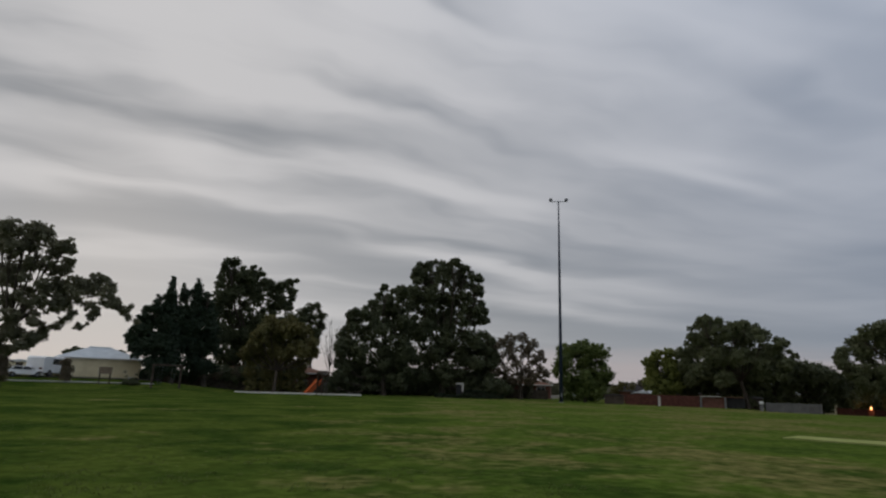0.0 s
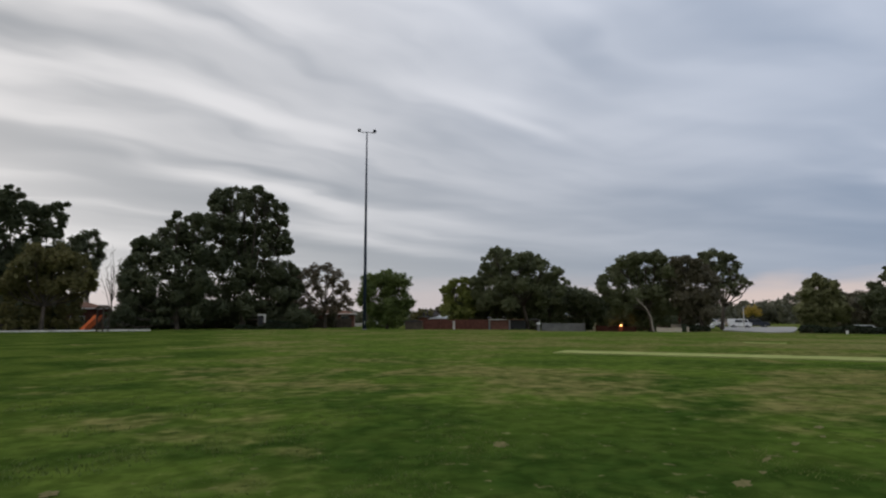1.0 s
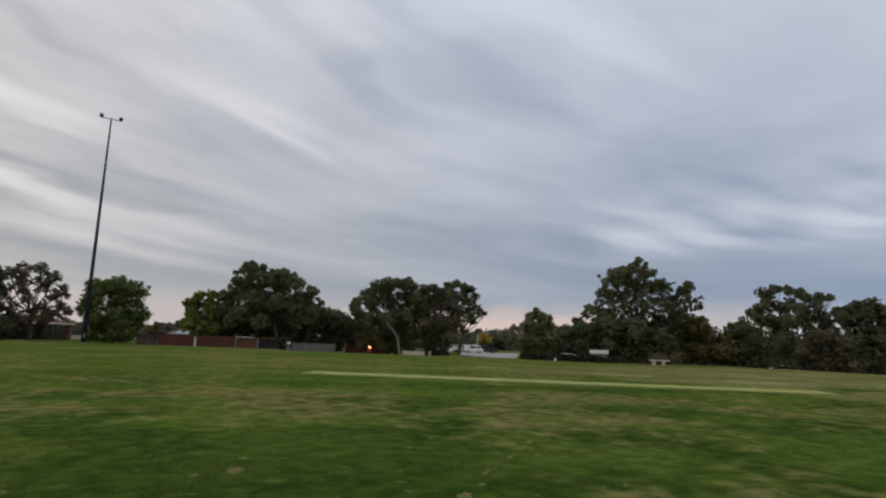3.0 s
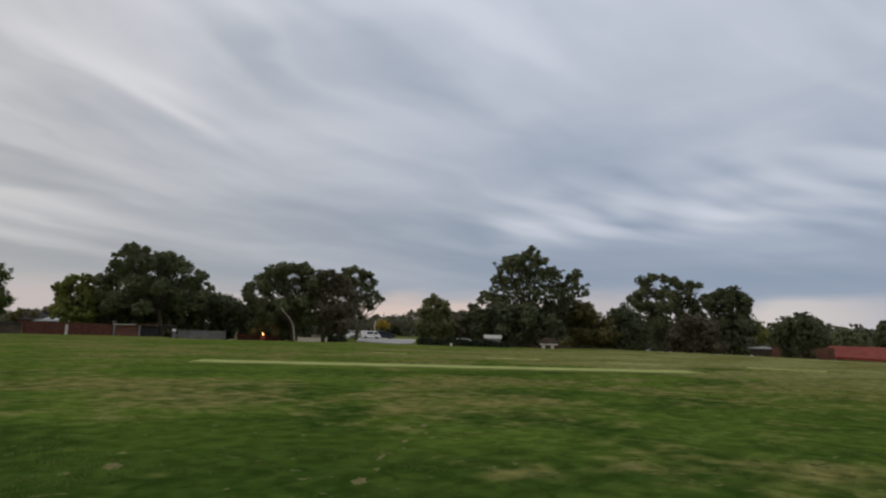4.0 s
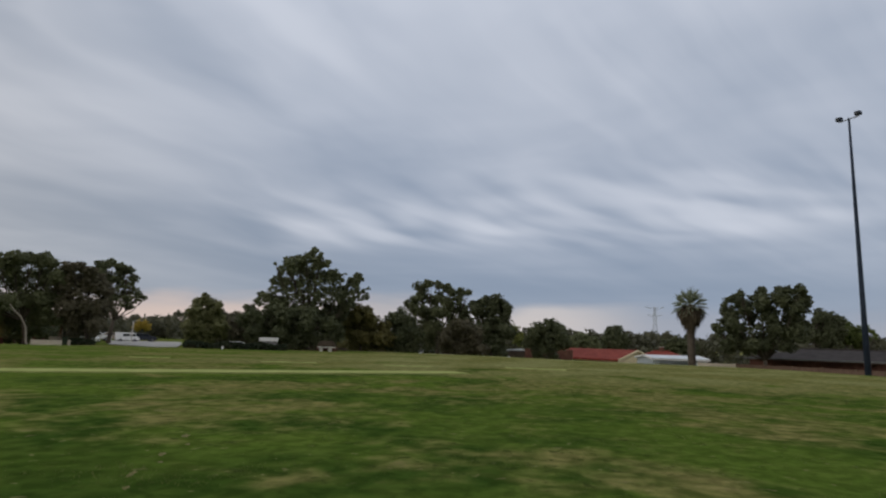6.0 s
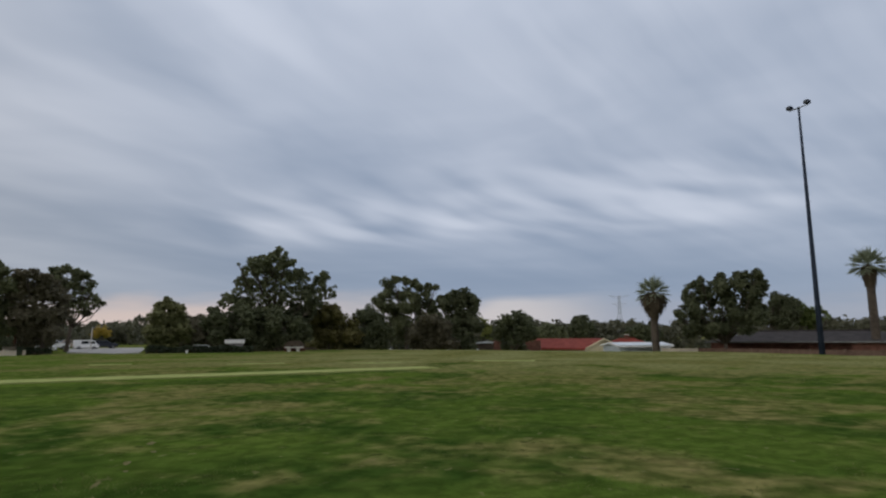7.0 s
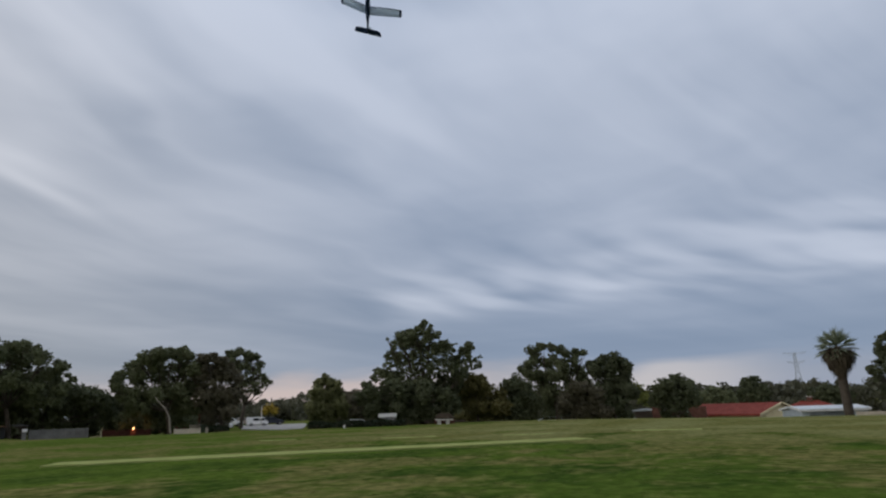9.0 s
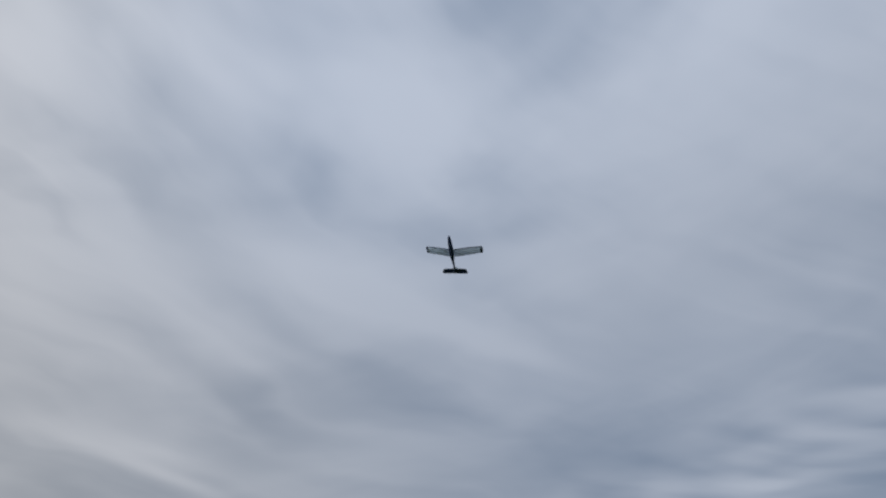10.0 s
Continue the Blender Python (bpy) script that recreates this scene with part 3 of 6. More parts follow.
# share of a lobe that its clumps cover, size of the lobes that join neighbours, height to which the inside is filled, inner sprays
DENSITY = {"open": (0.72, 0.27, 0.4, 6), "mid": (0.85, 0.32, 0.85, 18), "dense": (0.85, 0.38, 1.0, 40), "full": (0.95, 0.40, 1.0, 40), "lacy": (0.80, 0.36, 0.0, 3)}


def inner_lobes(lobes, share):
    """Lobes that close the holes inside a crown, well within its outline."""
    out = []
    mean = sum(l[2] for l in lobes) / len(lobes)
    a0, a1 = min(l[0] for l in lobes), max(l[0] for l in lobes)
    h = max(0.8, min(l[1] for l in lobes))
    top = share * max(l[1] for l in lobes)
    while h < top:
        a = a0
        while a < a1:
            gaps = [math.hypot(l[0] - a, l[1] - h) / l[2] for l in lobes + out]
            left = any(l[0] < a and abs(l[1] - h) < 1.3 * l[2] for l in lobes)
            right = any(l[0] > a and abs(l[1] - h) < 1.3 * l[2] for l in lobes)
            above = any(l[1] > h and abs(l[0] - a) < 1.2 * l[2] for l in lobes)
            if min(gaps) > 0.75 and left and right and above:
                out.append((a, h, 0.7 * mean))
            a += 0.6 * mean
        h += 0.6 * mean
    return out


def tree(name, label, kind, x, y, density, lobes, trunk=None, bark=None, leaf=0.15):
    """A tree: tapered trunk, limbs to every lobe of its crown, and the crown's leaves. lobes: across, up, radius in metres."""
    TREE_COUNT[0] += 1
    rng = np.random.default_rng(100 + TREE_COUNT[0])
    az = math.degrees(math.atan2(-x, y))
    root = thing(name, label, "shrub" if "shrub" in name else "tree", pose(x, y, ground_z(x, y), 0, 0, az), "trees round the oval")
    wide = max(l[0] + l[2] for l in lobes) - min(l[0] - l[2] for l in lobes)
    top = max(l[1] + l[2] for l in lobes)
    cover, join, filled, inner = DENSITY[density]
    balls, leaves = [], []
    lobes = list(lobes)
    # smaller lobes between neighbours, so that the crown grows together
    for p in list(lobes):
        for q in sorted(lobes, key=lambda q: (q[0] - p[0]) ** 2 + (q[1] - p[1]) ** 2)[1:3]:
            lobes.append(((p[0] + q[0]) / 2, (p[1] + q[1]) / 2 - 0.1, join * (p[2] + q[2])))
    lobes = [(a, h, 1.16 * r) for a, h, r in lobes]
    outer = len(lobes)
    lobes += inner_lobes(lobes, filled)
    low = min(h - 0.7 * r for a, h, r in lobes)
    skirt = []
    if density == "dense":
        # shaded growth between the crown and the ground, towards the back
        h = low
        while h > 0.4:
            a = min(l[0] for l in lobes) + 1.0
            while a < max(l[0] for l in lobes) - 0.5:
                skirt.append((a + float(rng.uniform(-0.4, 0.4)), h, 1.5))
                a += 1.9
            h -= 1.7
    for i, (a, h, r) in enumerate(lobes + skirt):
        depth = float(rng.uniform(-0.28, 0.28)) * max(0.0, wide - 2 * r) if i < len(lobes) else float(rng.uniform(2.0, 4.5))
        balls.append((a, depth, h, r))
        leaves.append(bough(rng, (a, depth, h), r, cover if i < outer else 0.3, leaf, most=0.32 if density == "lacy" else 0.46))
        if r > 0.6:
            # thick inner foliage of larger sprays
            k = int(inner * r * r)
            d = rng.normal(size=(k, 3))
            d /= np.linalg.norm(d, axis=1)[:, None]
            leaves.append((np.array((a, depth, h)) + d * (rng.random((k, 1)) ** 0.4) * 0.70 * r, np.full(k, 0.36), d))
    pts, sizes, facing = (np.concatenate(k) for k in zip(*leaves))
    keep = pts[:, 2] > 0.15
    pts, sizes, facing = pts[keep], sizes[keep], facing[keep]
    crown = leaves_mesh("crown", pts, sizes, facing, LEAF[kind], rng)
    crown.parent = root
    # trunk and limbs
    thick = trunk or max(0.10, top * 0.022)
    mean_a = sum(b[0] * b[3] for b in balls) / sum(b[3] for b in balls)
    fork = 0.34 * top if density in ("open", "lacy") else 0.28 * top
    lean = 0.35 * mean_a
    wood = bark or (PALE_BARK if "pale-barked" in label else BARK)
    bm = tube(bmesh.new(), [(0, 0, -0.3), (0.05 * lean, 0.05, 0.3), (0.4 * lean, 0.1, fork * 0.5), (lean, 0.0, fork)],
              [thick * 1.5, thick * 1.1, thick * 0.95, thick * 0.8], 10)
    part("trunk", bm, wood, root, smooth=True)
    for a, dy, h, r in balls[:min(14, len(balls) // 3 + 1)]:
        start = Vector((lean, 0, fork * 0.97))
        end = Vector((a, dy, h + 0.15 * r))
        if end.z < fork * 1.1:
            start.z = max(0.5, min(fork, end.z * 0.6))
            start.x = lean * (start.z / fork)
        bend = (start + end) / 2 + Vector((0.12 * (end.x - start.x), 0, -0.10 * abs(end.x - start.x) - 0.05))
        r0 = thick * (0.30 + 0.25 * min(1, r / 4)) * (0.75 if density == "lacy" else 1.0)
        bm = tube(bmesh.new(), [start, start.lerp(bend, 0.55), bend, bend.lerp(end, 0.6), end], [r0, r0 * 0.85, r0 * 0.7, r0 * 0.45, r0 * 0.15], 7)
        for k in range(4):
            tip = Vector((a, dy, h)) + Vector(rng.normal(size=3).tolist()).normalized() * r * 0.85
            tube(bm, [bend.lerp(end, 0.35), bend.lerp(end, 0.35).lerp(tip, 0.5) + Vector((0, 0, -0.08 * r)), tip], [r0 * 0.5, r0 * 0.3, r0 * 0.08], 5)
        part("limb", bm, wood, root, smooth=True)
    return root


# ---- ground ----
def build_ground():
    radii = [0.0, 2.5, 5, 8, 12, 17, 23, 30, 38, 46] + [52 + 2.0 * k for k in range(40)] + [140, 160, 200, 260, 350, 500, 800, 1400, 2400, 4500]
    turns = 240
    bm = bmesh.new()
    rows = []
    for r in radii[1:]:
        row = []
        for k in range(turns):
            a = k * 360 / turns - 180
            x, y = polar(a, r)
            dip = 0.03 * noise.noise(Vector((x * 0.06, y * 0.06, 0))) if r > 2 else 0
            row.append(bm.verts.new((x, y, ground_z(x, y) + (dip if r < 130 else 0))))
        rows.append(row)
    mid = bm.verts.new((0, 0, 0))
    for k in range(turns):
        bm.faces.new((mid, rows[0][(k + 1) % turns], rows[0][k]))
        for lo, hi in zip(rows, rows[1:]):
            bm.faces.new((lo[k], lo[(k + 1) % turns], hi[(k + 1) % turns], hi[k]))
    bmesh.ops.recalc_face_normals(bm, faces=bm.faces)
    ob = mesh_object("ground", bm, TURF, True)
    tagged(ob, "mown green oval turf with worn yellow patches", "ground", kind="structure")


build_ground()


def build_tufts():
    """Short tufts that break the nearest turf."""
    rng = np.random.default_rng(3)
    m = 42000
    az = np.radians(rng.uniform(-122, 48, m))
    r = 4.2 + 24 * rng.random(m) ** 1.5
    x, y = -np.sin(az) * r, np.cos(az) * r
    # they stand in drifts
    drift = np.array([noise.noise(Vector((px * 0.8, py * 0.8, 2.0))) + 0.5 * noise.noise(Vector((px * 2.6, py * 2.6, 7.0))) for px, py in zip(x, y)])
    keep = drift > 0.02
    x, y, drift = x[keep], y[keep], drift[keep]
    n = len(x)
    per = 4
    base = np.repeat(np.stack((x, y, np.zeros(n)), 1), per, 0) + rng.normal(size=(n * per, 3)) * np.array((0.035, 0.035, 0))
    lean = rng.normal(size=(n * per, 3)) * np.array((0.035, 0.035, 0))
    tall = np.repeat(0.010 + 0.045 * np.clip(drift, 0, 0.6) + 0.012 * rng.random(n), per) * (0.6 + 0.7 * rng.random(n * per))
    turn = rng.uniform(0, math.tau, n * per)
    side = np.stack((np.cos(turn), np.sin(turn), np.zeros(n * per)), 1) * 0.010
    tip = base + lean + np.stack((0 * tall, 0 * tall, tall), 1)
    low = base - np.array((0, 0, 0.035))
    tri = np.stack((low - side, low + side, tip), 1).reshape(-1, 3)
    k = n * per
    me = bpy.data.meshes.new("grass_tufts")
    me.vertices.add(k * 3)
    me.vertices.foreach_set("co", tri.astype(np.float32).ravel())
    me.loops.add(k * 3)
    me.loops.foreach_set("vertex_index", np.arange(k * 3, dtype=np.int32))
    me.polygons.add(k)
    me.polygons.foreach_set("loop_start", np.arange(0, k * 3, 3, dtype=np.int32))
    me.update(calc_edges=True)
    me.materials.append(TUFT)
    tagged(new("grass_tufts", me), "short uneven grass tufts in the mown turf", "grass", kind="stuff")


TUFT = material("grass_blades", (0.062, 0.104, 0.019), (0.150, 0.165, 0.045), 0.3, 2.0, 0.9, 0.0, spread=0.3, island=0.35)
build_tufts()


def slab(name, label, category, centre, length, width, turn, mat, z=0.012, thick=0.02, seed=1, ragged=0.12):
    """A thin long strip with a slightly ragged outline lying in the turf."""
    rng = random.Random(seed)
    bm = bmesh.new()
    n = max(8, int(length / 0.5))
    top = [(-length / 2 + length * i / n, width / 2 + rng.uniform(-ragged, ragged)) for i in range(n + 1)]
    low = [(-length / 2 + length * i / n, -width / 2 + rng.uniform(-ragged, ragged)) for i in range(n + 1)]
    a = [bm.verts.new((px, py, thick)) for px, py in top]
    b = [bm.verts.new((px, py, thick)) for px, py in low]
    for i in range(n):
        bm.faces.new((b[i], b[i + 1], a[i + 1], a[i]))
    ring = b + a[::-1]
    under = [bm.verts.new((v.co.x, v.co.y, -0.08)) for v in ring]
    for i in range(len(ring)):
        bm.faces.new((ring[i], under[i], under[(i + 1) % len(ring)], ring[(i + 1) % len(ring)]))
    bmesh.ops.recalc_face_normals(bm, faces=bm.faces)
    ob = mesh_object(name, bm, mat)
    ob.matrix_world = pose(centre[0], centre[1], z, 0, 0, turn)
    return tagged(ob, label, category, kind="structure")


slab("cricket_pitch", "pale worn turf cricket pitch across the green oval", "cricket pitch", (22.8, 17.0), 23.4, 2.1, -46.4, STRIP, z=0.02)


def bare_patches():
    """Worn spots and pale strips in the turf."""
    rng = random.Random(9)
    spots = [(6.90, 5.87, 0.5, 0.22), (5.82, 5.39, 0.6, 0.2), (4.80, 4.87, 0.6, 0.25), (8.25, 6.67, 0.4, 0.2), (3.29, 7.25, 0.4, 0.25), (5.3, 5.1, 0.3, 0.15), (7.5, 6.2, 0.3, 0.16),
             (6.3, 5.6, 0.25, 0.14), (-1.5, 6.5, 0.3, 0.2)]
    for x, y, long, wide in spots:
        long, wide = long * rng.uniform(0.9, 1.4), wide * rng.uniform(0.8, 1.2)
        x, y = x + rng.uniform(-0.12, 0.12), y + rng.uniform(-0.12, 0.12)
        bm = bmesh.new()
        rim = []
        for k in range(18):
            a = k * math.tau / 18
            f = 0.5 * (0.55 + 0.55 * rng.random())
            rim.append(bm.verts.new((math.cos(a) * long * f, math.sin(a) * wide * f, 0.0)))
        top = bm.verts.new((0, 0, 0.012))
        for k in range(18):
            bm.faces.new((rim[k], rim[(k + 1) % 18], top))
        ob = mesh_object("bare_patch", bm, EARTH, True)
        ob.matrix_world = pose(x, y, 0.006, 0, 0, math.degrees(math.atan2(y, x)) + rng.uniform(-15, 15))
        tagged(ob, "small worn bare earth patch in the turf", "bare patch", kind="structure")
    for x, y, long, wide in ((33.9, 20.6, 3.4, 0.9), (36.0, 13.4, 3.0, 0.8), (31.9, 29.6, 2.4, 0.9), (40.0, 6.0, 4.0, 1.2)):
        slab("worn_strip", "pale worn strip of turf on the oval", "worn turf", (x, y), long, wide, math.degrees(math.atan2(-x, y)), STRIP, z=0.012, thick=0.014, seed=rng.randint(0, 999), ragged=0.25)


EARTH = material("bare_earth", (0.110, 0.108, 0.038), (0.175, 0.150, 0.068), 3.0, 25.0, 0.95, 0.5, gloss=0.05)
bare_patches()


# ---- trees round the oval ----
tree("gum_tree", "grey-barked gum tree with an open spreading crown", "gumpale", -44.4, 60.4, "lacy",
     ((-0.4, 16.9, 0.8), (0.3, 16, 1), (-0.1, 15.1, 1), (1.5, 15.8, 0.7), (2.3, 16.2, 0.8), (3.1, 16.3, 0.8), (4.2, 15.9, 0.8), (5.2, 15, 0.8), (6, 14, 0.7), (2.9, 15, 1), (4.4, 14.4, 1), (1.7, 14.4, 0.8), (0.6, 14, 1), (5.9, 12.9, 0.7), (4.9, 12.8, 0.8), (3, 13.6, 0.7), (1.6, 12.9, 0.9), (0.5, 12.2, 1), (1, 10.6, 1), (2.2, 11.2, 0.7), (3.8, 10.8, 0.8), (5.3, 11.2, 0.9), (6.5, 11.3, 0.7), (7.5, 11.9, 0.7), (8.6, 12.2, 0.7), (9.6, 11.9, 0.7), (10.2, 11.3, 0.7), (8.2, 10.7, 0.9), (9.5, 10.2, 0.9), (10.7, 9.9, 0.7), (11.5, 9.3, 0.7), (12.2, 8.9, 0.5), (12.6, 8.1, 0.4), (12.9, 7.4, 0.3), (6.9, 9.7, 0.9), (5.5, 9.4, 0.8), (3.8, 9.1, 0.8), (2.1, 9.3, 0.7), (1.1, 8.9, 1), (8.1, 8.8, 0.7), (9.3, 8.5, 0.5), (1.3, 7.2, 1), (2.5, 7.5, 0.6), (3.7, 7.6, 0.5), (5.4, 8.1, 0.5), (6.8, 8, 0.5), (1.6, 5.5, 1.1), (2.7, 5.4, 0.8), (3.8, 5.2, 0.8), (4.8, 5.7, 0.7), (4.4, 6.7, 0.6), (8.1, 6.7, 0.3), (7.5, 6.9, 0.3), (5.6, 6.5, 0.6), (2.7, 4.3, 0.7), (3.5, 4.5, 0.6), (1.9, 3.9, 0.7), (10, 9.2, 0.4), (2.5, 12.5, 0.7), (3.9, 12.9, 0.7), (3, 10.2, 0.7), (4.5, 10.2, 0.7), (6.1, 10.4, 0.7), (7.3, 11, 0.7), (6.1, 8.9, 0.6), (4.8, 8.7, 0.6), (2.9, 8.6, 0.6), (8.5, 11.4, 0.7), (3.4, 6.7, 0.6), (2, 6.2, 0.7), (6.4, 7.3, 0.6), (8.7, 7.5, 0.4)))
tree("conifer", "dense dark green conifer with a pointed top", "conifer", -39.1, 92.0, "dense",
     ((-1.4, 15.5, 0.4), (-1.4, 14.8, 0.6), (-1.4, 13.7, 0.8), (-1.4, 12.5, 1.1), (-1.4, 10.9, 1.6), (-1.3, 9, 2.1), (-1.2, 6.8, 2.3), (-1, 4.7, 2.3), (-3.2, 12.6, 0.3), (-3.2, 11.9, 0.6), (-3.2, 10.8, 0.9), (-3.2, 9.4, 1.4), (-4.6, 11.2, 0.3), (-4.6, 10.5, 0.6), (-4.5, 9.4, 0.9), (-4.2, 7.9, 1.5), (-5.5, 9.5, 0.3), (-5.4, 8.8, 0.6), (-5.2, 7.6, 1.1), (-6.2, 7.9, 0.3), (-6.3, 7, 0.5), (-6.9, 6.5, 0.3), (-6.4, 5.6, 0.4), (-5.3, 6.1, 1.3), (-5.6, 4.8, 0.8), (-4.2, 4.9, 1.7), (-2.7, 5.7, 2.3), (-0.5, 2.5, 1.9), (-2.8, 2.7, 1.6)))
tree("conifer", "dense dark conifer standing against its twin", "conifer", -35.8, 96.6, "dense",
     ((-4.6, 15.5, 0.4), (-4.5, 14.8, 0.6), (-4.4, 13.6, 1), (-2.6, 16.6, 0.4), (-2.5, 15.8, 0.7), (-2.5, 14.7, 1), (-2.4, 13.1, 1.4), (-2.4, 11.2, 1.9), (-2.5, 9, 2.3), (-2.4, 6.6, 2.4), (-0.9, 14.2, 0.5), (-0.7, 12.9, 0.9), (-0.4, 11, 1.4), (0, 8.8, 1.8), (-4.2, 11.5, 1.6), (-4.1, 9.1, 2.3), (-4.1, 6.5, 2.4), (-0.1, 6.3, 2.1), (-2.2, 3.3, 2.1), (0.3, 3, 1.6)))
tree("pine_tree", "tall dark pine with a ragged crown", "pine", -33.1, 111.2, "dense",
     ((-3.6, 9.2, 1.9), (-1, 10.4, 1.9), (3.1, 11.2, 1.9), (6.7, 10.5, 1.9), (-2.6, 6.5, 1.7), (2.8, 7.1, 1.6), (-4.5, 5.7, 1.4), (-5.8, 22.8, 0.9), (-4.4, 22.7, 1), (-6.4, 21.1, 1), (-4.2, 20.6, 1.4), (-2, 22.1, 0.7), (-0.8, 21.5, 0.7), (-7, 18.8, 1), (-0.1, 21.7, 0.4), (-2.4, 19.6, 1.6), (-0.3, 19.2, 1.4), (1.9, 19.5, 1.2), (5.3, 20, 0.8), (6.5, 19.8, 0.5), (3.7, 18.6, 1.2), (6, 17.8, 1.1), (-3.8, 17, 1.8), (-0.4, 16.4, 2.1), (3.1, 15.8, 1.9), (-6.4, 16, 1.8), (5.7, 15.9, 1.1), (-7.1, 12.7, 2), (-3.4, 12.9, 2.4), (0.4, 12.7, 2.4), (-6.3, 8.9, 2.2), (-2.2, 8.7, 2.4)))
tree("olive_tree", "low rounded tree with olive-brown foliage", "olive", -23.7, 92.0, "dense",
     ((1.8, 10.1, 1.7), (-1.4, 10.5, 1.2), (3.7, 9.3, 1.5), (0.1, 8.4, 1.9), (-2.6, 8.4, 1.4), (2.8, 7.2, 1.6), (-0.2, 6.2, 1.5), (-3.6, 6.8, 1.3), (5.1, 7.4, 1.1), (-2.4, 5.8, 1.1), (-4.5, 5.7, 1.2), (1.4, 5.6, 1.3), (3.8, 6, 1.2), (5.6, 6.1, 0.9)))
tree("park_tree", "leafy green tree behind the playground", "gumdark", -25.2, 127.5, "mid",
     ((0, 17.9, 0.9), (-1.5, 17.1, 1.2), (1.2, 15.5, 1.1), (-1.7, 14.9, 1.7), (0.9, 13.2, 1.3), (-0.3, 11.4, 1.6), (-3.4, 16.3, 1.1), (-2.4, 9.6, 1.5), (-3.5, 14, 1.5), (-4, 12, 1.7), (-5.7, 14.9, 1.5)))
tree("big_gum_tree", "very large domed gum tree with dense dark foliage", "gumdark", 1.4, 105.0, "dense",
     ((8.2, 9.1, 1.2), (8.4, 7, 1.3), (7.8, 4.7, 1.4), (8.3, 2.4, 1.4), (-4.5, 22.5, 1.1), (-2.7, 23.1, 0.8), (-0.5, 23.2, 0.8), (1.9, 22.6, 1), (3.6, 21.7, 0.9), (-5.3, 20.5, 1), (5.9, 20, 1), (6.2, 18.2, 0.9), (6.5, 16.5, 0.6), (7.1, 15.2, 0.6), (7.7, 13.2, 0.7), (8.4, 9.8, 1), (-2.6, 20.2, 1.8), (0.4, 20.3, 1.8), (2.9, 19.7, 1.6), (-3.8, 17.2, 2), (-0.8, 16.8, 2.2), (2.1, 16.7, 1.7), (4.2, 17.8, 0.9), (-2.4, 13.4, 2.3), (1.1, 13.1, 2.1), (-3.5, 10.1, 2.3), (0.6, 9.6, 2.6), (4.3, 10.1, 2), (6.4, 8.3, 1.8), (-1.4, 6.7, 2.5), (3.1, 6.8, 2.5), (5.8, 5.5, 1.8), (8.3, 6, 1.3), (-5.9, 17.7, 1), (-5.7, 15, 1.5), (-5.6, 11.7, 1.7)))
tree("gum_tree", "dark gum tree growing beside a larger one", "gumdark", -8.0, 99.7, "dense",
     ((3.2, 7.3, 1.5), (2.5, 4.9, 1.6), (4.2, 2.6, 1.6), (-6.3, 4.1, 1.2), (-7.5, 2.6, 1.2), (-8.4, 1.3, 1.1), (1.9, 18, 0.8), (-0.7, 16.9, 0.8), (0.5, 16, 0.8), (2.6, 16.1, 1.3), (-2.4, 14.6, 1), (-0.1, 14.1, 1.6), (2.4, 13.3, 1.7), (-5.9, 13.2, 0.9), (-4.3, 13, 1), (-2.7, 12.5, 1.4), (-6.3, 11.9, 0.8), (-7.2, 9.6, 1.4), (-4.6, 10.3, 1.7), (-1.1, 10.4, 2), (2.5, 10.2, 2.1), (-7.1, 7.1, 1.6), (-3.9, 6.8, 2.1), (-0.1, 7, 2.1), (3.4, 6.9, 2.1), (-7.2, 4.8, 1.1), (-4.2, 4.3, 1.3), (-0.4, 4.1, 1.4)))
tree("shrub", "dark shrub under tall trees", "gumdark", -9.9, 105.6, "dense",
     ((-2.6, 3.7, 2.2), (1.6, 3.1, 2.4), (-0, 2.3, 2)))
tree("shrub", "dark shrub under tall trees", "gumdark", 2.4, 109.0, "dense",
     ((-9.2, 7, 1.5), (-6.1, 6.8, 1.6), (-8.7, 3.6, 1.8), (-5.3, 3.4, 1.7), (5.8, 4.7, 1.6), (7.5, 2.8, 1.5), (-2.5, 3.5, 1.9), (1, 3.6, 1.9), (3.8, 2.3, 1.6), (9.3, 2.1, 1.2), (-21.1, 2.1, 1.2)))
tree("shrub", "small dark shrub beside a trunk", "gumdark", 11.0, 99.4, "dense",
     ((-0.5, 2, 1.5), (-2.3, 1.8, 1.5), (0.9, 1.4, 1.1)))
tree("open_crowned_tree", "tree with an open brownish crown and forked trunk", "brown", 14.8, 103.9, "open",
     ((-1.7, 10, 1.1), (0.3, 10.4, 1), (-3.4, 9.3, 1), (-4.7, 8.3, 1), (2, 9.1, 1), (3.3, 7.8, 0.8), (3.9, 6.5, 0.6), (-1.7, 8, 1.4), (0.6, 8.1, 1.4), (-3.7, 7, 1.3), (-5, 6, 1), (2.3, 6.5, 1.2), (-1, 6.1, 1.4), (1, 4.8, 1.3), (-3, 4.7, 1.3), (-4.6, 4, 1.2), (3.3, 4.9, 0.9), (4.2, 4.3, 0.8), (-0.3, 3.2, 1.2), (-2.3, 2.8, 1.2), (2.3, 3.6, 1)), trunk=0.30)
tree("park_tree", "rounded green tree with a full crown", "green", 22.8, 92.2, "dense",
     ((-0.1, 8.1, 1.6), (-2.7, 7.3, 1.8), (2.2, 7.3, 1.6), (-3.3, 4.6, 1.8), (-0, 5, 2.5), (2.9, 4.2, 1.6), (0.4, 2.3, 2), (-1.8, 2.3, 1.4), (2, 1.8, 1.4)))
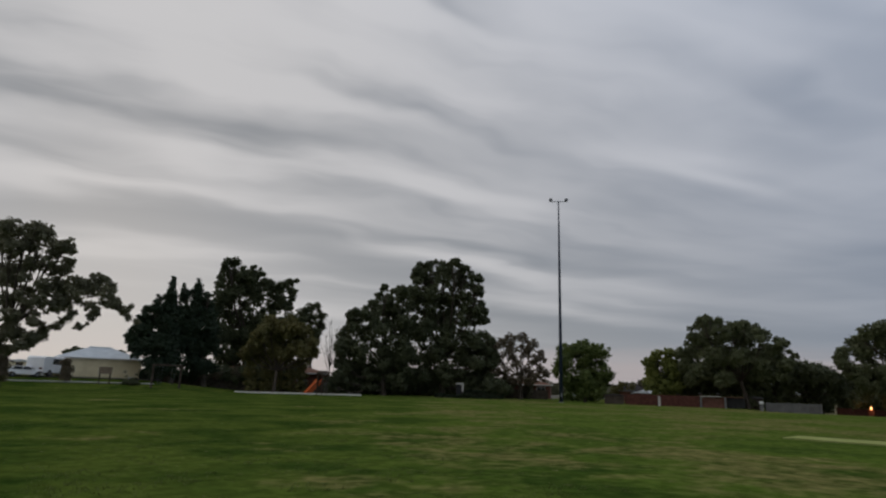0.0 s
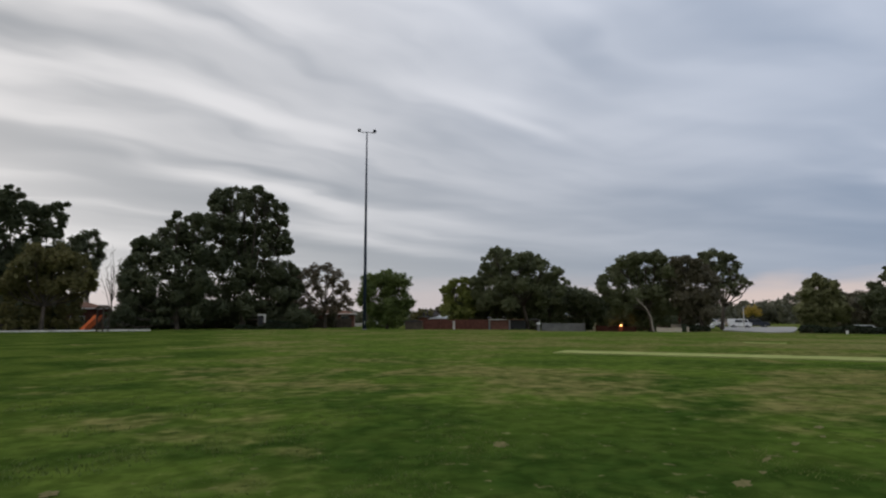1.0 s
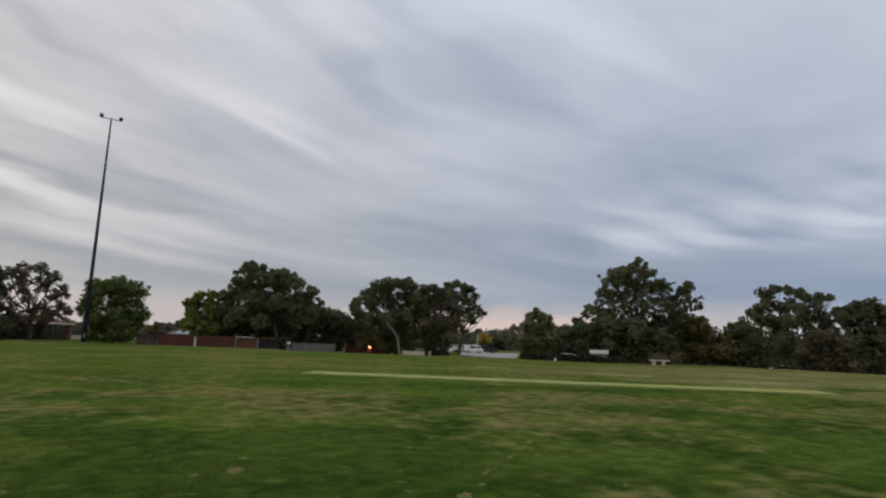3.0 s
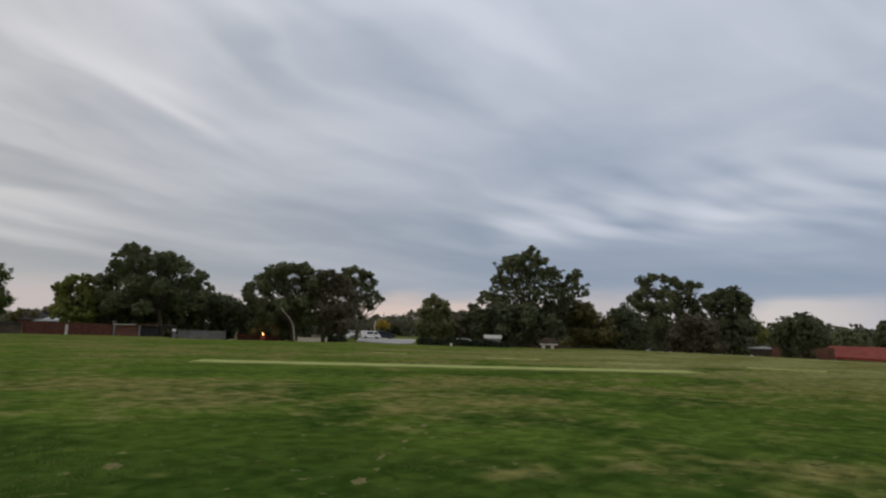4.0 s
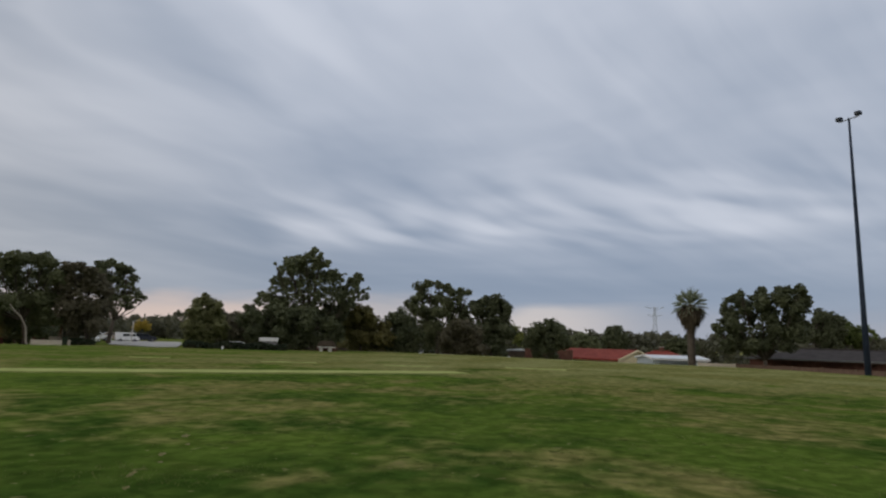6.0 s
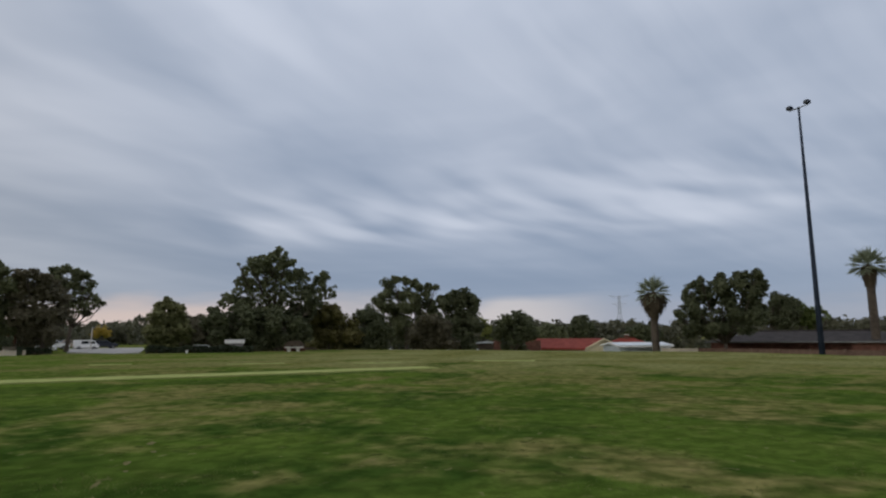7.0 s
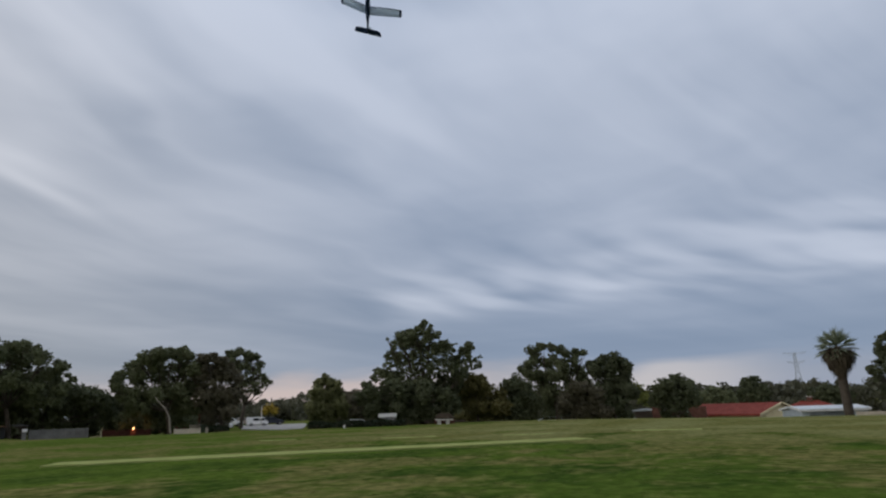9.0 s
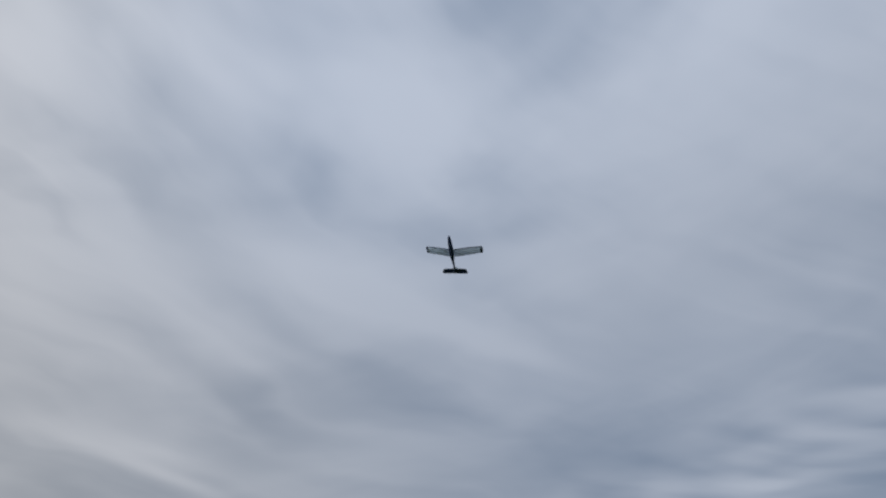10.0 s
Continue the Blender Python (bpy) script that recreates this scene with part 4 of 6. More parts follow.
tree("park_tree", "small bright green tree by the brick fence", "greenlight", 34.2, 88.6, "dense",
     ((-2.8, 6, 0.9), (-1.5, 7.2, 0.8), (0.3, 7.6, 0.7), (1.4, 7.3, 0.7), (-0.2, 6, 1), (-2, 4.3, 1.5), (0.6, 4.7, 1.4), (-2.7, 2.9, 1.2), (-0.5, 2.7, 1.5), (0.9, 2.7, 1.2)))
tree("gum_tree", "tall many-lobed gum tree behind the fence", "gum", 42.0, 81.8, "dense",
     ((-4.4, 12.1, 0.6), (-3.5, 11.5, 0.7), (-5.1, 11.7, 0.5), (-5.8, 11.2, 0.6), (-6.8, 9.8, 0.7), (-6, 9.3, 0.8), (-4.4, 10.6, 1.3), (-4.8, 8.7, 1.5), (-1.3, 10.5, 1.2), (0.3, 11, 0.8), (1.4, 10.5, 1), (-2, 9.6, 1.2), (0.1, 9.1, 1.8), (2.4, 9.5, 1), (4.2, 9.1, 0.8), (5, 8.5, 0.6), (4, 7.7, 0.9), (6.1, 7.1, 0.6), (2.7, 7.5, 1.6), (0.7, 6.5, 2), (-1.8, 6.9, 2), (-4, 6.6, 1.8), (4.6, 5.8, 1.2), (2.2, 4.5, 1.8), (-0.7, 3.9, 2), (-3.3, 3.8, 1.8), (-5.5, 4.8, 1.5), (-8, 7.2, 1.1), (-6.8, 7.5, 1.1), (-7.4, 5.5, 1.5), (-7, 3.5, 1.5)))
tree("shrub", "low dark tree beside a taller gum", "gumdark", 57.8, 91.2, "dense",
     ((-0.6, 7.2, 0.7), (0.3, 6.7, 0.9), (-1.4, 6.3, 1.3), (1.2, 5.5, 1.6), (-1.1, 4, 2.1), (-3.6, 4.3, 1.7), (1.4, 3, 1.6)))
leaning_gum = tree("gum_tree", "broad gum tree with a leaning pale trunk", "gum", 55.8, 70.6, "dense",
     ((-6.5, 7.8, 0.9), (-6.7, 6.4, 0.8), (-5.3, 9.2, 1.1), (-3.7, 10, 1.1), (-2.3, 10.6, 1), (-0.8, 10.8, 1), (0.8, 11, 0.9), (1.8, 10.3, 0.8), (-4.4, 7.8, 1.7), (-1.9, 8.4, 1.9), (0.7, 8.6, 1.7), (-5.7, 5.6, 1.3), (-3.5, 5.3, 1.7), (-1.1, 5.7, 1.9), (1.5, 6.1, 1.7), (-4.7, 3.6, 1.2), (-2.5, 3.2, 1.4), (0.9, 3.6, 1.4), (2.5, 8.6, 1.3), (2.8, 6.1, 1.4), (2.7, 3.6, 1.2), (-7.2, 7.2, 0.5)))
tree("gum_tree", "grey-brown gum tree with drooping foliage", "greybrown", 59.3, 65.0, "dense",
     ((-3, 9.5, 0.8), (-1.6, 9.6, 0.8), (-0.3, 9, 0.9), (-2.7, 7.3, 1.7), (-0.5, 7.5, 1.6), (1.3, 7, 1.3), (-2.5, 4.5, 1.7), (-0.4, 4.8, 1.8), (1.7, 4.7, 1.5), (-1.5, 2.5, 1.4), (0.8, 2.4, 1.4)))
tree("gum_tree", "slender gum tree with tufted branch ends", "gum", 67.3, 69.8, "mid",
     ((-2, 10.9, 1), (-0.7, 11.1, 0.8), (0.5, 10.9, 0.8), (1.6, 10.5, 0.8), (2.6, 9.3, 0.6), (3.1, 7.2, 0.5), (3.9, 6.6, 0.4), (2.1, 5.5, 0.8), (1.1, 7.1, 0.7), (-1, 8.8, 1.3), (0.4, 9.4, 0.9), (-0.7, 6.3, 1.2), (2, 8.5, 0.5)))
tree("bottle_tree", "bushy rounded shrub tree behind a hedge", "olivegrey", 62.8, 49.5, "dense",
     ((-0.9, 6.3, 0.6), (-1.7, 5.6, 0.8), (-0.1, 5.6, 0.8), (-2, 4.2, 1.1), (-0.5, 4.1, 1.4), (0.8, 3.7, 1.1), (-2.4, 2.6, 1), (-0.8, 2.3, 1.6), (1.2, 2.3, 1.2), (-0.4, 1, 1.4), (-2, 1.1, 1)))
tree("gum_tree", "tall gum tree with tufted airy branches", "gum", 71.1, 40.8, "mid",
     ((0, 12.8, 0.7), (-0.7, 11.8, 0.9), (0.8, 11.4, 0.9), (-1.7, 11.1, 0.9), (-2.8, 11.4, 0.7), (0.3, 13.6, 0.5), (-3.3, 12.1, 0.6), (-2.2, 12.3, 0.7), (-0.4, 12.8, 0.4), (1.1, 12.8, 0.4), (-4.6, 11, 0.2), (-4.1, 10.6, 0.3), (-1.3, 11.2, 1), (-2.5, 10.5, 1.2), (0.1, 10.1, 1), (2, 11.3, 0.6), (1.8, 9.8, 1.1), (3.2, 10.3, 1), (-4.3, 9, 1), (-2.7, 8.6, 1.3), (6.4, 10.1, 0.8), (5.4, 9.2, 0.8), (4.4, 8.5, 0.8), (6.3, 8.6, 0.4), (7.5, 7.6, 0.5), (5.9, 7, 0.5), (-6.2, 7.1, 0.6), (-6.5, 6, 0.4), (-5.2, 7, 0.8), (-3.6, 6.7, 1.1), (1.1, 6.9, 0.9), (3, 6, 0.7), (-4.6, 5.2, 1.3), (0.4, 5, 1.1), (2.3, 4.9, 1.2), (-1.8, 5.6, 0.8)))
tree("dense_tree", "dark spreading tree under a tall gum", "gumdark", 68.0, 40.3, "dense",
     ((5.1, 4.8, 1.3), (6, 5.8, 1), (3.7, 3.6, 1.4), (-0.7, 4.3, 1.3), (-2.6, 4.6, 1.3), (1.3, 4.2, 1.3), (4.9, 6.7, 0.8), (-6.1, 4.9, 0.8), (-6.8, 3.4, 1), (-4.5, 3.6, 1.6), (-1.9, 2.8, 1.7), (0.9, 3, 1.9), (3.6, 3.4, 1.6), (5, 2.5, 1.1), (-0.2, 1.2, 1.7), (2.2, 1.3, 1.4), (-2.5, 1.5, 1.1), (-5.3, 2, 1.3)))
tree("park_tree", "rounded olive tree with an autumn tinted top", "olive", 76.2, 35.4, "dense",
     ((-0.6, 5.6, 0.9), (0.6, 5.5, 0.8), (-1.6, 4.6, 1), (-0.2, 4.2, 1.7), (1.4, 4.1, 1.4), (-2, 3.1, 1.3), (-0.3, 2, 1.8), (1.6, 2.1, 1.5), (3, 3.3, 1.2), (3.4, 1.8, 1.4)))
tree("park_tree", "rounded dark green tree in a row", "gumdark", 80.2, 30.9, "dense",
     ((-0.3, 5.6, 1.3), (1.1, 4.7, 1.3), (-1.4, 5, 1.3), (0.2, 3.3, 2.1), (2.1, 2.8, 1.3), (-1.2, 1.8, 1.7), (1.2, 1.2, 1.5), (-0.2, 0.6, 1.3)))
tree("gum_tree", "gum tree with a loose tufted crown", "gum", 88.6, 28.4, "mid",
     ((2, 8.6, 1.1), (3.5, 9.2, 0.9), (3.9, 7.5, 1), (2.4, 6.7, 1.1), (5, 7.2, 0.9), (4.5, 8.6, 0.8), (-4.5, 9.6, 1), (-3.1, 12.3, 0.9), (-1.7, 12.7, 0.8), (0, 12.8, 0.8), (1.3, 12.1, 0.8), (2.2, 11.4, 0.7), (3.4, 11.7, 0.7), (4.6, 11.5, 0.6), (-2.4, 10.8, 1.4), (-0.2, 10.4, 1.4), (1.7, 10, 1), (3.1, 10.5, 0.8), (-1.3, 8.3, 1.7), (0.7, 8.5, 1.5), (-3.2, 8.6, 1.5), (-1.7, 6, 1.9), (0.1, 6, 1.7), (-1, 3.7, 1.7)))
tree("park_tree", "upright dark green tree with a full crown", "gumdark", 87.8, 19.7, "dense",
     ((-3, 10, 0.8), (-1, 10.6, 1), (0.6, 10.8, 1), (1.8, 10, 1), (2.5, 9.4, 0.7), (-2, 8.9, 1.2), (0.2, 8.8, 2), (2, 8.1, 1.1), (-0.9, 6.6, 2), (1.5, 6.7, 1.8), (2.6, 5.8, 1.1), (0.7, 4.4, 1.8), (-1.3, 4.3, 1.6)))
tree("shrub", "wide grey-brown shrub in front of trees", "greybrown", 80.9, 22.6, "dense",
     ((-0.4, 4.8, 1.2), (1.1, 4.7, 1.2), (-1.9, 3.6, 1.2), (2.2, 3.8, 1.2), (-0.1, 3.1, 1.9), (-1.9, 2, 1.5), (1.8, 2.1, 1.6), (0.2, 1.2, 1.4), (3.3, 1.6, 1)))
tree("shrub", "yellow-green shrub beside a dark tree", "greenlight", 98.4, 17.8, "mid",
     ((-0.6, 6.7, 1.2), (0.5, 5.3, 1.3)))
tree("park_tree", "dense rounded tree beside the red-roofed house", "gumdark", 79.3, 10.3, "dense",
     ((0.3, 6.1, 1), (-1.4, 5.4, 1.1), (1.7, 5.3, 1), (-2.2, 3.8, 1.1), (-0, 3.8, 1.8), (2, 3.7, 1.1)))
tree("gum_tree", "broad spreading tree before the dark-roofed house", "gumdark", 72.7, -13.8, "full",
     ((-3.5, 9.5, 0.4), (-3.9, 8.4, 0.6), (-2.8, 9.8, 0.6), (-2.1, 10, 0.5), (-0.1, 10.5, 0.6), (-0.7, 10, 0.5), (1.5, 10.6, 0.5), (2.4, 10.5, 0.5), (3.4, 10.5, 0.6), (3.9, 10, 0.5), (4.2, 9.2, 0.6), (-5, 6.7, 0.5), (-4.6, 6.3, 0.5), (-1.9, 9, 0.9), (0, 9.2, 1), (1.8, 9.4, 1), (3.2, 9.2, 0.9), (-3.1, 7.7, 1), (0.5, 7.6, 1.2), (2.6, 7.7, 1.2), (3.7, 7, 0.7), (-2.6, 5.9, 1.2), (-0.6, 5.3, 1), (1.3, 6, 1.2), (3, 6, 1.2), (-3.5, 4.5, 0.9), (-1.6, 4.3, 0.9), (0.3, 4.5, 0.8), (-1.4, 7.9, 0.8)))
tree("park_tree", "low bright green tree behind the dark-roofed house", "green", 96.1, -27.7, "mid",
     ((0.7, 8.5, 1.1), (1.7, 7.9, 1), (0.5, 7.2, 1.3), (1.5, 6.6, 1.3), (2.2, 7, 0.8), (2.9, 8.4, 0.4), (3.6, 7.9, 0.4), (4, 7.4, 0.3), (2.9, 7.1, 0.7), (0.2, 8.1, 0.9)))
tree("dense_tree", "dark rounded tree behind the dark-roofed house", "gumdark", 95.0, -21.5, "dense",
     ((3.4, 10.1, 0.9), (4.4, 9.6, 1), (5.4, 9.1, 1), (3.1, 8.7, 1), (4.3, 8, 1.5), (5.5, 7.7, 1.2), (3.2, 6.9, 1.4), (4.7, 6.2, 1.5), (2.3, 7.4, 1.2)))
tree("shrub", "dark shrub closing the view beside a leaning gum", "gumdark", 59.1, 85.6, "dense",
     ((-2.8, 4.8, 1.7), (0.4, 5.0, 1.8), (3.2, 4.4, 1.6), (-1.4, 2.6, 1.9), (2.0, 2.3, 1.9)))
tree("gum_tree", "low grey-brown gum behind the clipped hedge", "greybrown", 77.5, 56.7, "dense",
     ((-3.4, 3.9, 1.4), (-0.6, 3.6, 1.6), (2.4, 4.4, 1.6), (4.8, 3.6, 1.5), (-2.0, 1.8, 1.6), (1.6, 1.9, 1.8), (4.0, 1.6, 1.5)))
tree("shrub", "dark shrub behind the brick fence", "gumdark", 39.0, 88.6, "dense",
     ((-4.8, 4, 1.4), (-2.3, 5.1, 1.9), (0.6, 4.7, 2.1), (3.6, 5.2, 2.1), (-2.2, 2.7, 1.7), (1.2, 2.5, 1.7), (4.2, 2.8, 1.7)))
tree("shrub", "dark shrub behind the grey fence", "gumdark", 47.0, 85.0, "dense",
     ((-2.2, 5.6, 2.1), (0.6, 5.7, 2.1), (3.3, 5.7, 1.9), (5.3, 5.4, 1.7), (7.2, 4.6, 1.6), (-1.7, 3.3, 1.7), (1.8, 3.4, 1.7), (5.1, 3.3, 1.6), (7.7, 3.2, 1.4)))
tree("shrub", "low dark bush beside the timber sign", "gumdark", -41.2, 84.5, "dense",
     ((-0.7, 0.35, 0.5), (0.1, 0.45, 0.55), (0.8, 0.3, 0.45)))
tree("far_tree", "distant dark tree behind the blue-grey roof", "gumdark", -64.2, 110.7, "dense",
     ((-1.6, 3.9, 0.9), (-0.5, 4.4, 0.9), (0.6, 4.4, 0.8), (1.6, 3.9, 0.8), (0, 2.6, 1.5)), leaf=0.3)
tree("far_tree", "distant dark tree at the end of the blue-grey roof", "gumdark", -58.1, 114.0, "dense",
     ((-1.0, 3.9, 0.8), (-0.1, 4.3, 0.8), (0.9, 3.6, 0.8), (0, 2.6, 1.4)), leaf=0.3)
tree("yellow_shrub", "yellow-leaved bush at the car park", "yellow", 119.3, 114.0, "mid",
     ((-0.1, 3.8, 1.4), (-1.1, 2.9, 1.1), (1.2, 3, 1.1)))
tree("shrub", "dark shrubs along a timber garden fence", "gumdark", -25.5, 100.8, "dense",
     ((-4.2, 3.7, 1.5), (-0.7, 3.5, 1.6), (2.9, 3.5, 1.3), (-2.4, 2.3, 1.2), (1.7, 2.4, 1.2)))
tree("shrub", "dark shrub before the brown-roofed brick house", "gumdark", -33.4, 102.7, "dense",
     ((-1.7, 2.9, 1.5), (0.7, 2.6, 1.5), (-0.9, 1.8, 1.3), (2.3, 1.9, 1.1)))
tree("shrub", "rust-brown upright shrub by the footpath", "brown", -48.4, 81.7, "dense",
     ((-0.4, 2.5, 0.7), (-0.1, 1.6, 0.8), (-0.1, 0.7, 0.7)))
tree("shrub", "tall brown shrub beside a gum tree", "brown", -51.5, 73.8, "dense",
     ((-0.8, 4.1, 1.2), (-0.4, 2.9, 1.3), (-0.4, 1.5, 1.3)))
tree("gum_tree", "grey-green gum trees beyond a dark hedge", "greybrown", 91.1, 65.1, "dense",
     ((-3.8, 5.6, 1.3), (-1.4, 5.3, 1.3), (1, 5.9, 1.4), (3.3, 4.8, 1.5), (-2.8, 2.9, 1.7), (0.5, 3, 1.9), (3.6, 2, 1.7), (-1.4, 1.1, 1.5), (2.4, 0.7, 1.5)))
tree("shrub", "dark shrub filling the gap behind a pale trunk", "gumdark", 61.6, 78.8, "dense",
     ((-1.4, 4.3, 1.7), (1.4, 3.9, 1.7), (0.1, 2.4, 1.5), (-2.6, 2.4, 1.3), (2.4, 2, 1.1)))

part("trunk", tube(bmesh.new(), [(0.3, -4.6, -0.4), (0.0, -4.6, 0.8), (-0.2, -4.7, 2.4), (-0.8, -4.8, 3.6), (-1.6, -4.8, 4.4), (-2.0, -4.6, 5.0)],
                   [0.16, 0.12, 0.10, 0.085, 0.065, 0.04], 10), PALE_BARK, leaning_gum, "pale leaning second trunk", True)


# ---- undergrowth along the rim: shrubs that close the view under the crowns ----
def shrub_model(kind, wide, high, seed):
    rng = np.random.default_rng(seed)
    root = thing("shrub", "dense dark shrub growing between the trees", "shrub", pose(0, 0, 0), "undergrowth shrubs")
    leaves = []
    for k in range(8):
        a = rng.uniform(-wide / 2, wide / 2)
        h = high * rng.uniform(0.25, 0.75)
        r = high * rng.uniform(0.28, 0.42)
        leaves.append(bough(rng, (a, rng.uniform(-0.8, 0.8), h), r, 0.45, 0.2))
    pts, sizes, facing = (np.concatenate(k) for k in zip(*leaves))
    keep = pts[:, 2] > 0.05
    crown = leaves_mesh("foliage", pts[keep], sizes[keep], facing[keep], LEAF[kind], rng)
    crown.parent = root
    bm = bmesh.new()
    for k in range(5):
        x = rng.uniform(-wide / 3, wide / 3)
        tube(bm, [(x * 0.6, 0, -0.4), (x * 0.8, 0.1, high * 0.3), (x, 0.2, high * 0.6)], [0.06, 0.045, 0.015], 6)
    part("stems", bm, BARK, root)
    return root


def plant_undergrowth():
    rng = random.Random(7)
    kinds = ("gumdark", "greybrown", "gum", "olive")
    models = [shrub_model(k, 5.0, 3.0, 40 + i) for i, k in enumerate(kinds)]
    spots = []
    az = 21.0
    while az > -82:
        d = rng.uniform(106, 118)
        open_view = -50.5 < az < -42.5 or -16.4 < az < -15.4 or 9 < az < 16
        if not open_view:
            spots.append((az, d, rng.uniform(0.75, 1.15)))
        az -= rng.uniform(1.7, 2.3)
    for i, (az, d, s) in enumerate(spots):
        x, y = polar(az, d)
        m = pose(x, y, ground_z(x, y) - 0.05, 0, 0, az + rng.uniform(-25, 25))
        model = models[rng.choice((0, 0, 1, 2, 3))]
        if -13.6 < az < -9.2:
            rng.random()
            continue
        if i < 4:
            model = models[i]
            model.matrix_world = m @ Matrix.Diagonal((s, s, s * rng.uniform(1.0, 1.6), 1))
        else:
            model = copy_thing(model, m)
            model.scale = (s, s, s * rng.uniform(1.0, 1.6))


plant_undergrowth()


def far_woods():
    """A belt of woods beyond the houses."""
    rng = np.random.default_rng(5)
    leaves = []
    az = 55.0
    while az > -305:
        d = rng.uniform(190, 330)
        x, y = polar(az, d)
        base = np.interp(az, (-305, -135, -100, -84, -60, -50, -44, -30, -15, 0, 55), (0.6, 1.35, 1.40, 1.50, 1.5, 1.75, 1.45, 0.95, 0.9, 0.8, 0.6))
        top = 1.6 + d * math.tan(radians(float(base) * rng.uniform(0.72, 1.22)))
        g = ground_z(x, y)
        for k in range(8):
            r = rng.uniform(1.6, 3.6)
            c = (x + rng.normal() * 3.5, y + rng.normal() * 3.5, max(g + 1, top - r - rng.uniform(0, 1) ** 2 * (top - g)))
            d = rng.normal(size=(34, 3))
            d /= np.linalg.norm(d, axis=1)[:, None]
            leaves.append((np.array(c) + d * r * (rng.random((34, 1)) ** 0.33) * np.array((1, 1, 0.85)), 0.5 + 0.7 * rng.random(34), d))
        az -= rng.uniform(0.28, 0.5) if az > -135 else rng.uniform(1.2, 2.0)
    pts, sizes, facing = (np.concatenate(k) for k in zip(*leaves))
    ob = leaves_mesh("far_woods", pts, sizes, facing, WOODS, rng)
    tagged(ob, "distant belt of dark green woods beyond the houses", "woods", kind="stuff")


far_woods()
x, y = polar(-88.6, 190)
tree("far_tree", "distant rounded dark tree above the roofs", "gumdark", x, y, "dense", ((0, 8.6, 2.8), (-1.2, 6.6, 2.8), (1.4, 6.4, 3.0), (0, 4.0, 3.2)), leaf=0.45)
x, y = polar(-85.6, 170)
tree("far_tree", "distant low spreading tree above the roofs", "gum", x, y, "mid", ((0, 6.0, 2.4), (-3.0, 5.0, 2.6), (3.0, 4.8, 2.6), (0, 3.6, 3.0)), leaf=0.45)
x, y = polar(-94.0, 150)
tree("far_tree", "distant dark tree behind the palm", "gumdark", x, y, "mid", ((0, 6.0, 1.8), (-2.2, 5.2, 1.8), (2.4, 5.0, 1.8), (0, 3.6, 2.4)), leaf=0.4)


# ---- bare tree by the playground ----
def bare_tree(az, d, high):
    rng = random.Random(11)
    root = thing("bare_tree", "slender leafless grey tree by the playground", "tree", place(az, d), "trees round the oval")
    part("trunk", tube(bmesh.new(), [(0, 0, -0.3), (0.1, 0, high * 0.2), (0.0, 0, high * 0.45)], [0.16, 0.13, 0.09], 8), BARK, root, smooth=True)
    for k in range(9):
        bm = bmesh.new()
        h = high * rng.uniform(0.18, 0.45)
        tip = Vector((rng.uniform(-1.9, 1.9), rng.uniform(-1.5, 1.5), high * rng.uniform(0.6, 1.0)))
        start = Vector((0.05, 0, h))
        mid = start.lerp(tip, 0.5) + Vector((rng.uniform(-0.2, 0.2), 0, 0.4))
        tube(bm, [start, mid, tip], [0.06, 0.04, 0.012], 6)
        for j in range(7):
            p = start.lerp(mid, rng.uniform(0.4, 1)) if j < 3 else mid.lerp(tip, rng.uniform(0, 0.9))
            q = p + Vector((rng.uniform(-0.9, 0.9), rng.uniform(-0.7, 0.7), rng.uniform(0.5, 1.5)))
            tube(bm, [p, p.lerp(q, 0.5) + Vector((0, 0, 0.1)), q], [0.022, 0.015, 0.006], 4)
        part("limb", bm, BARK, root)


bare_tree(9.7, 108, 12.5)


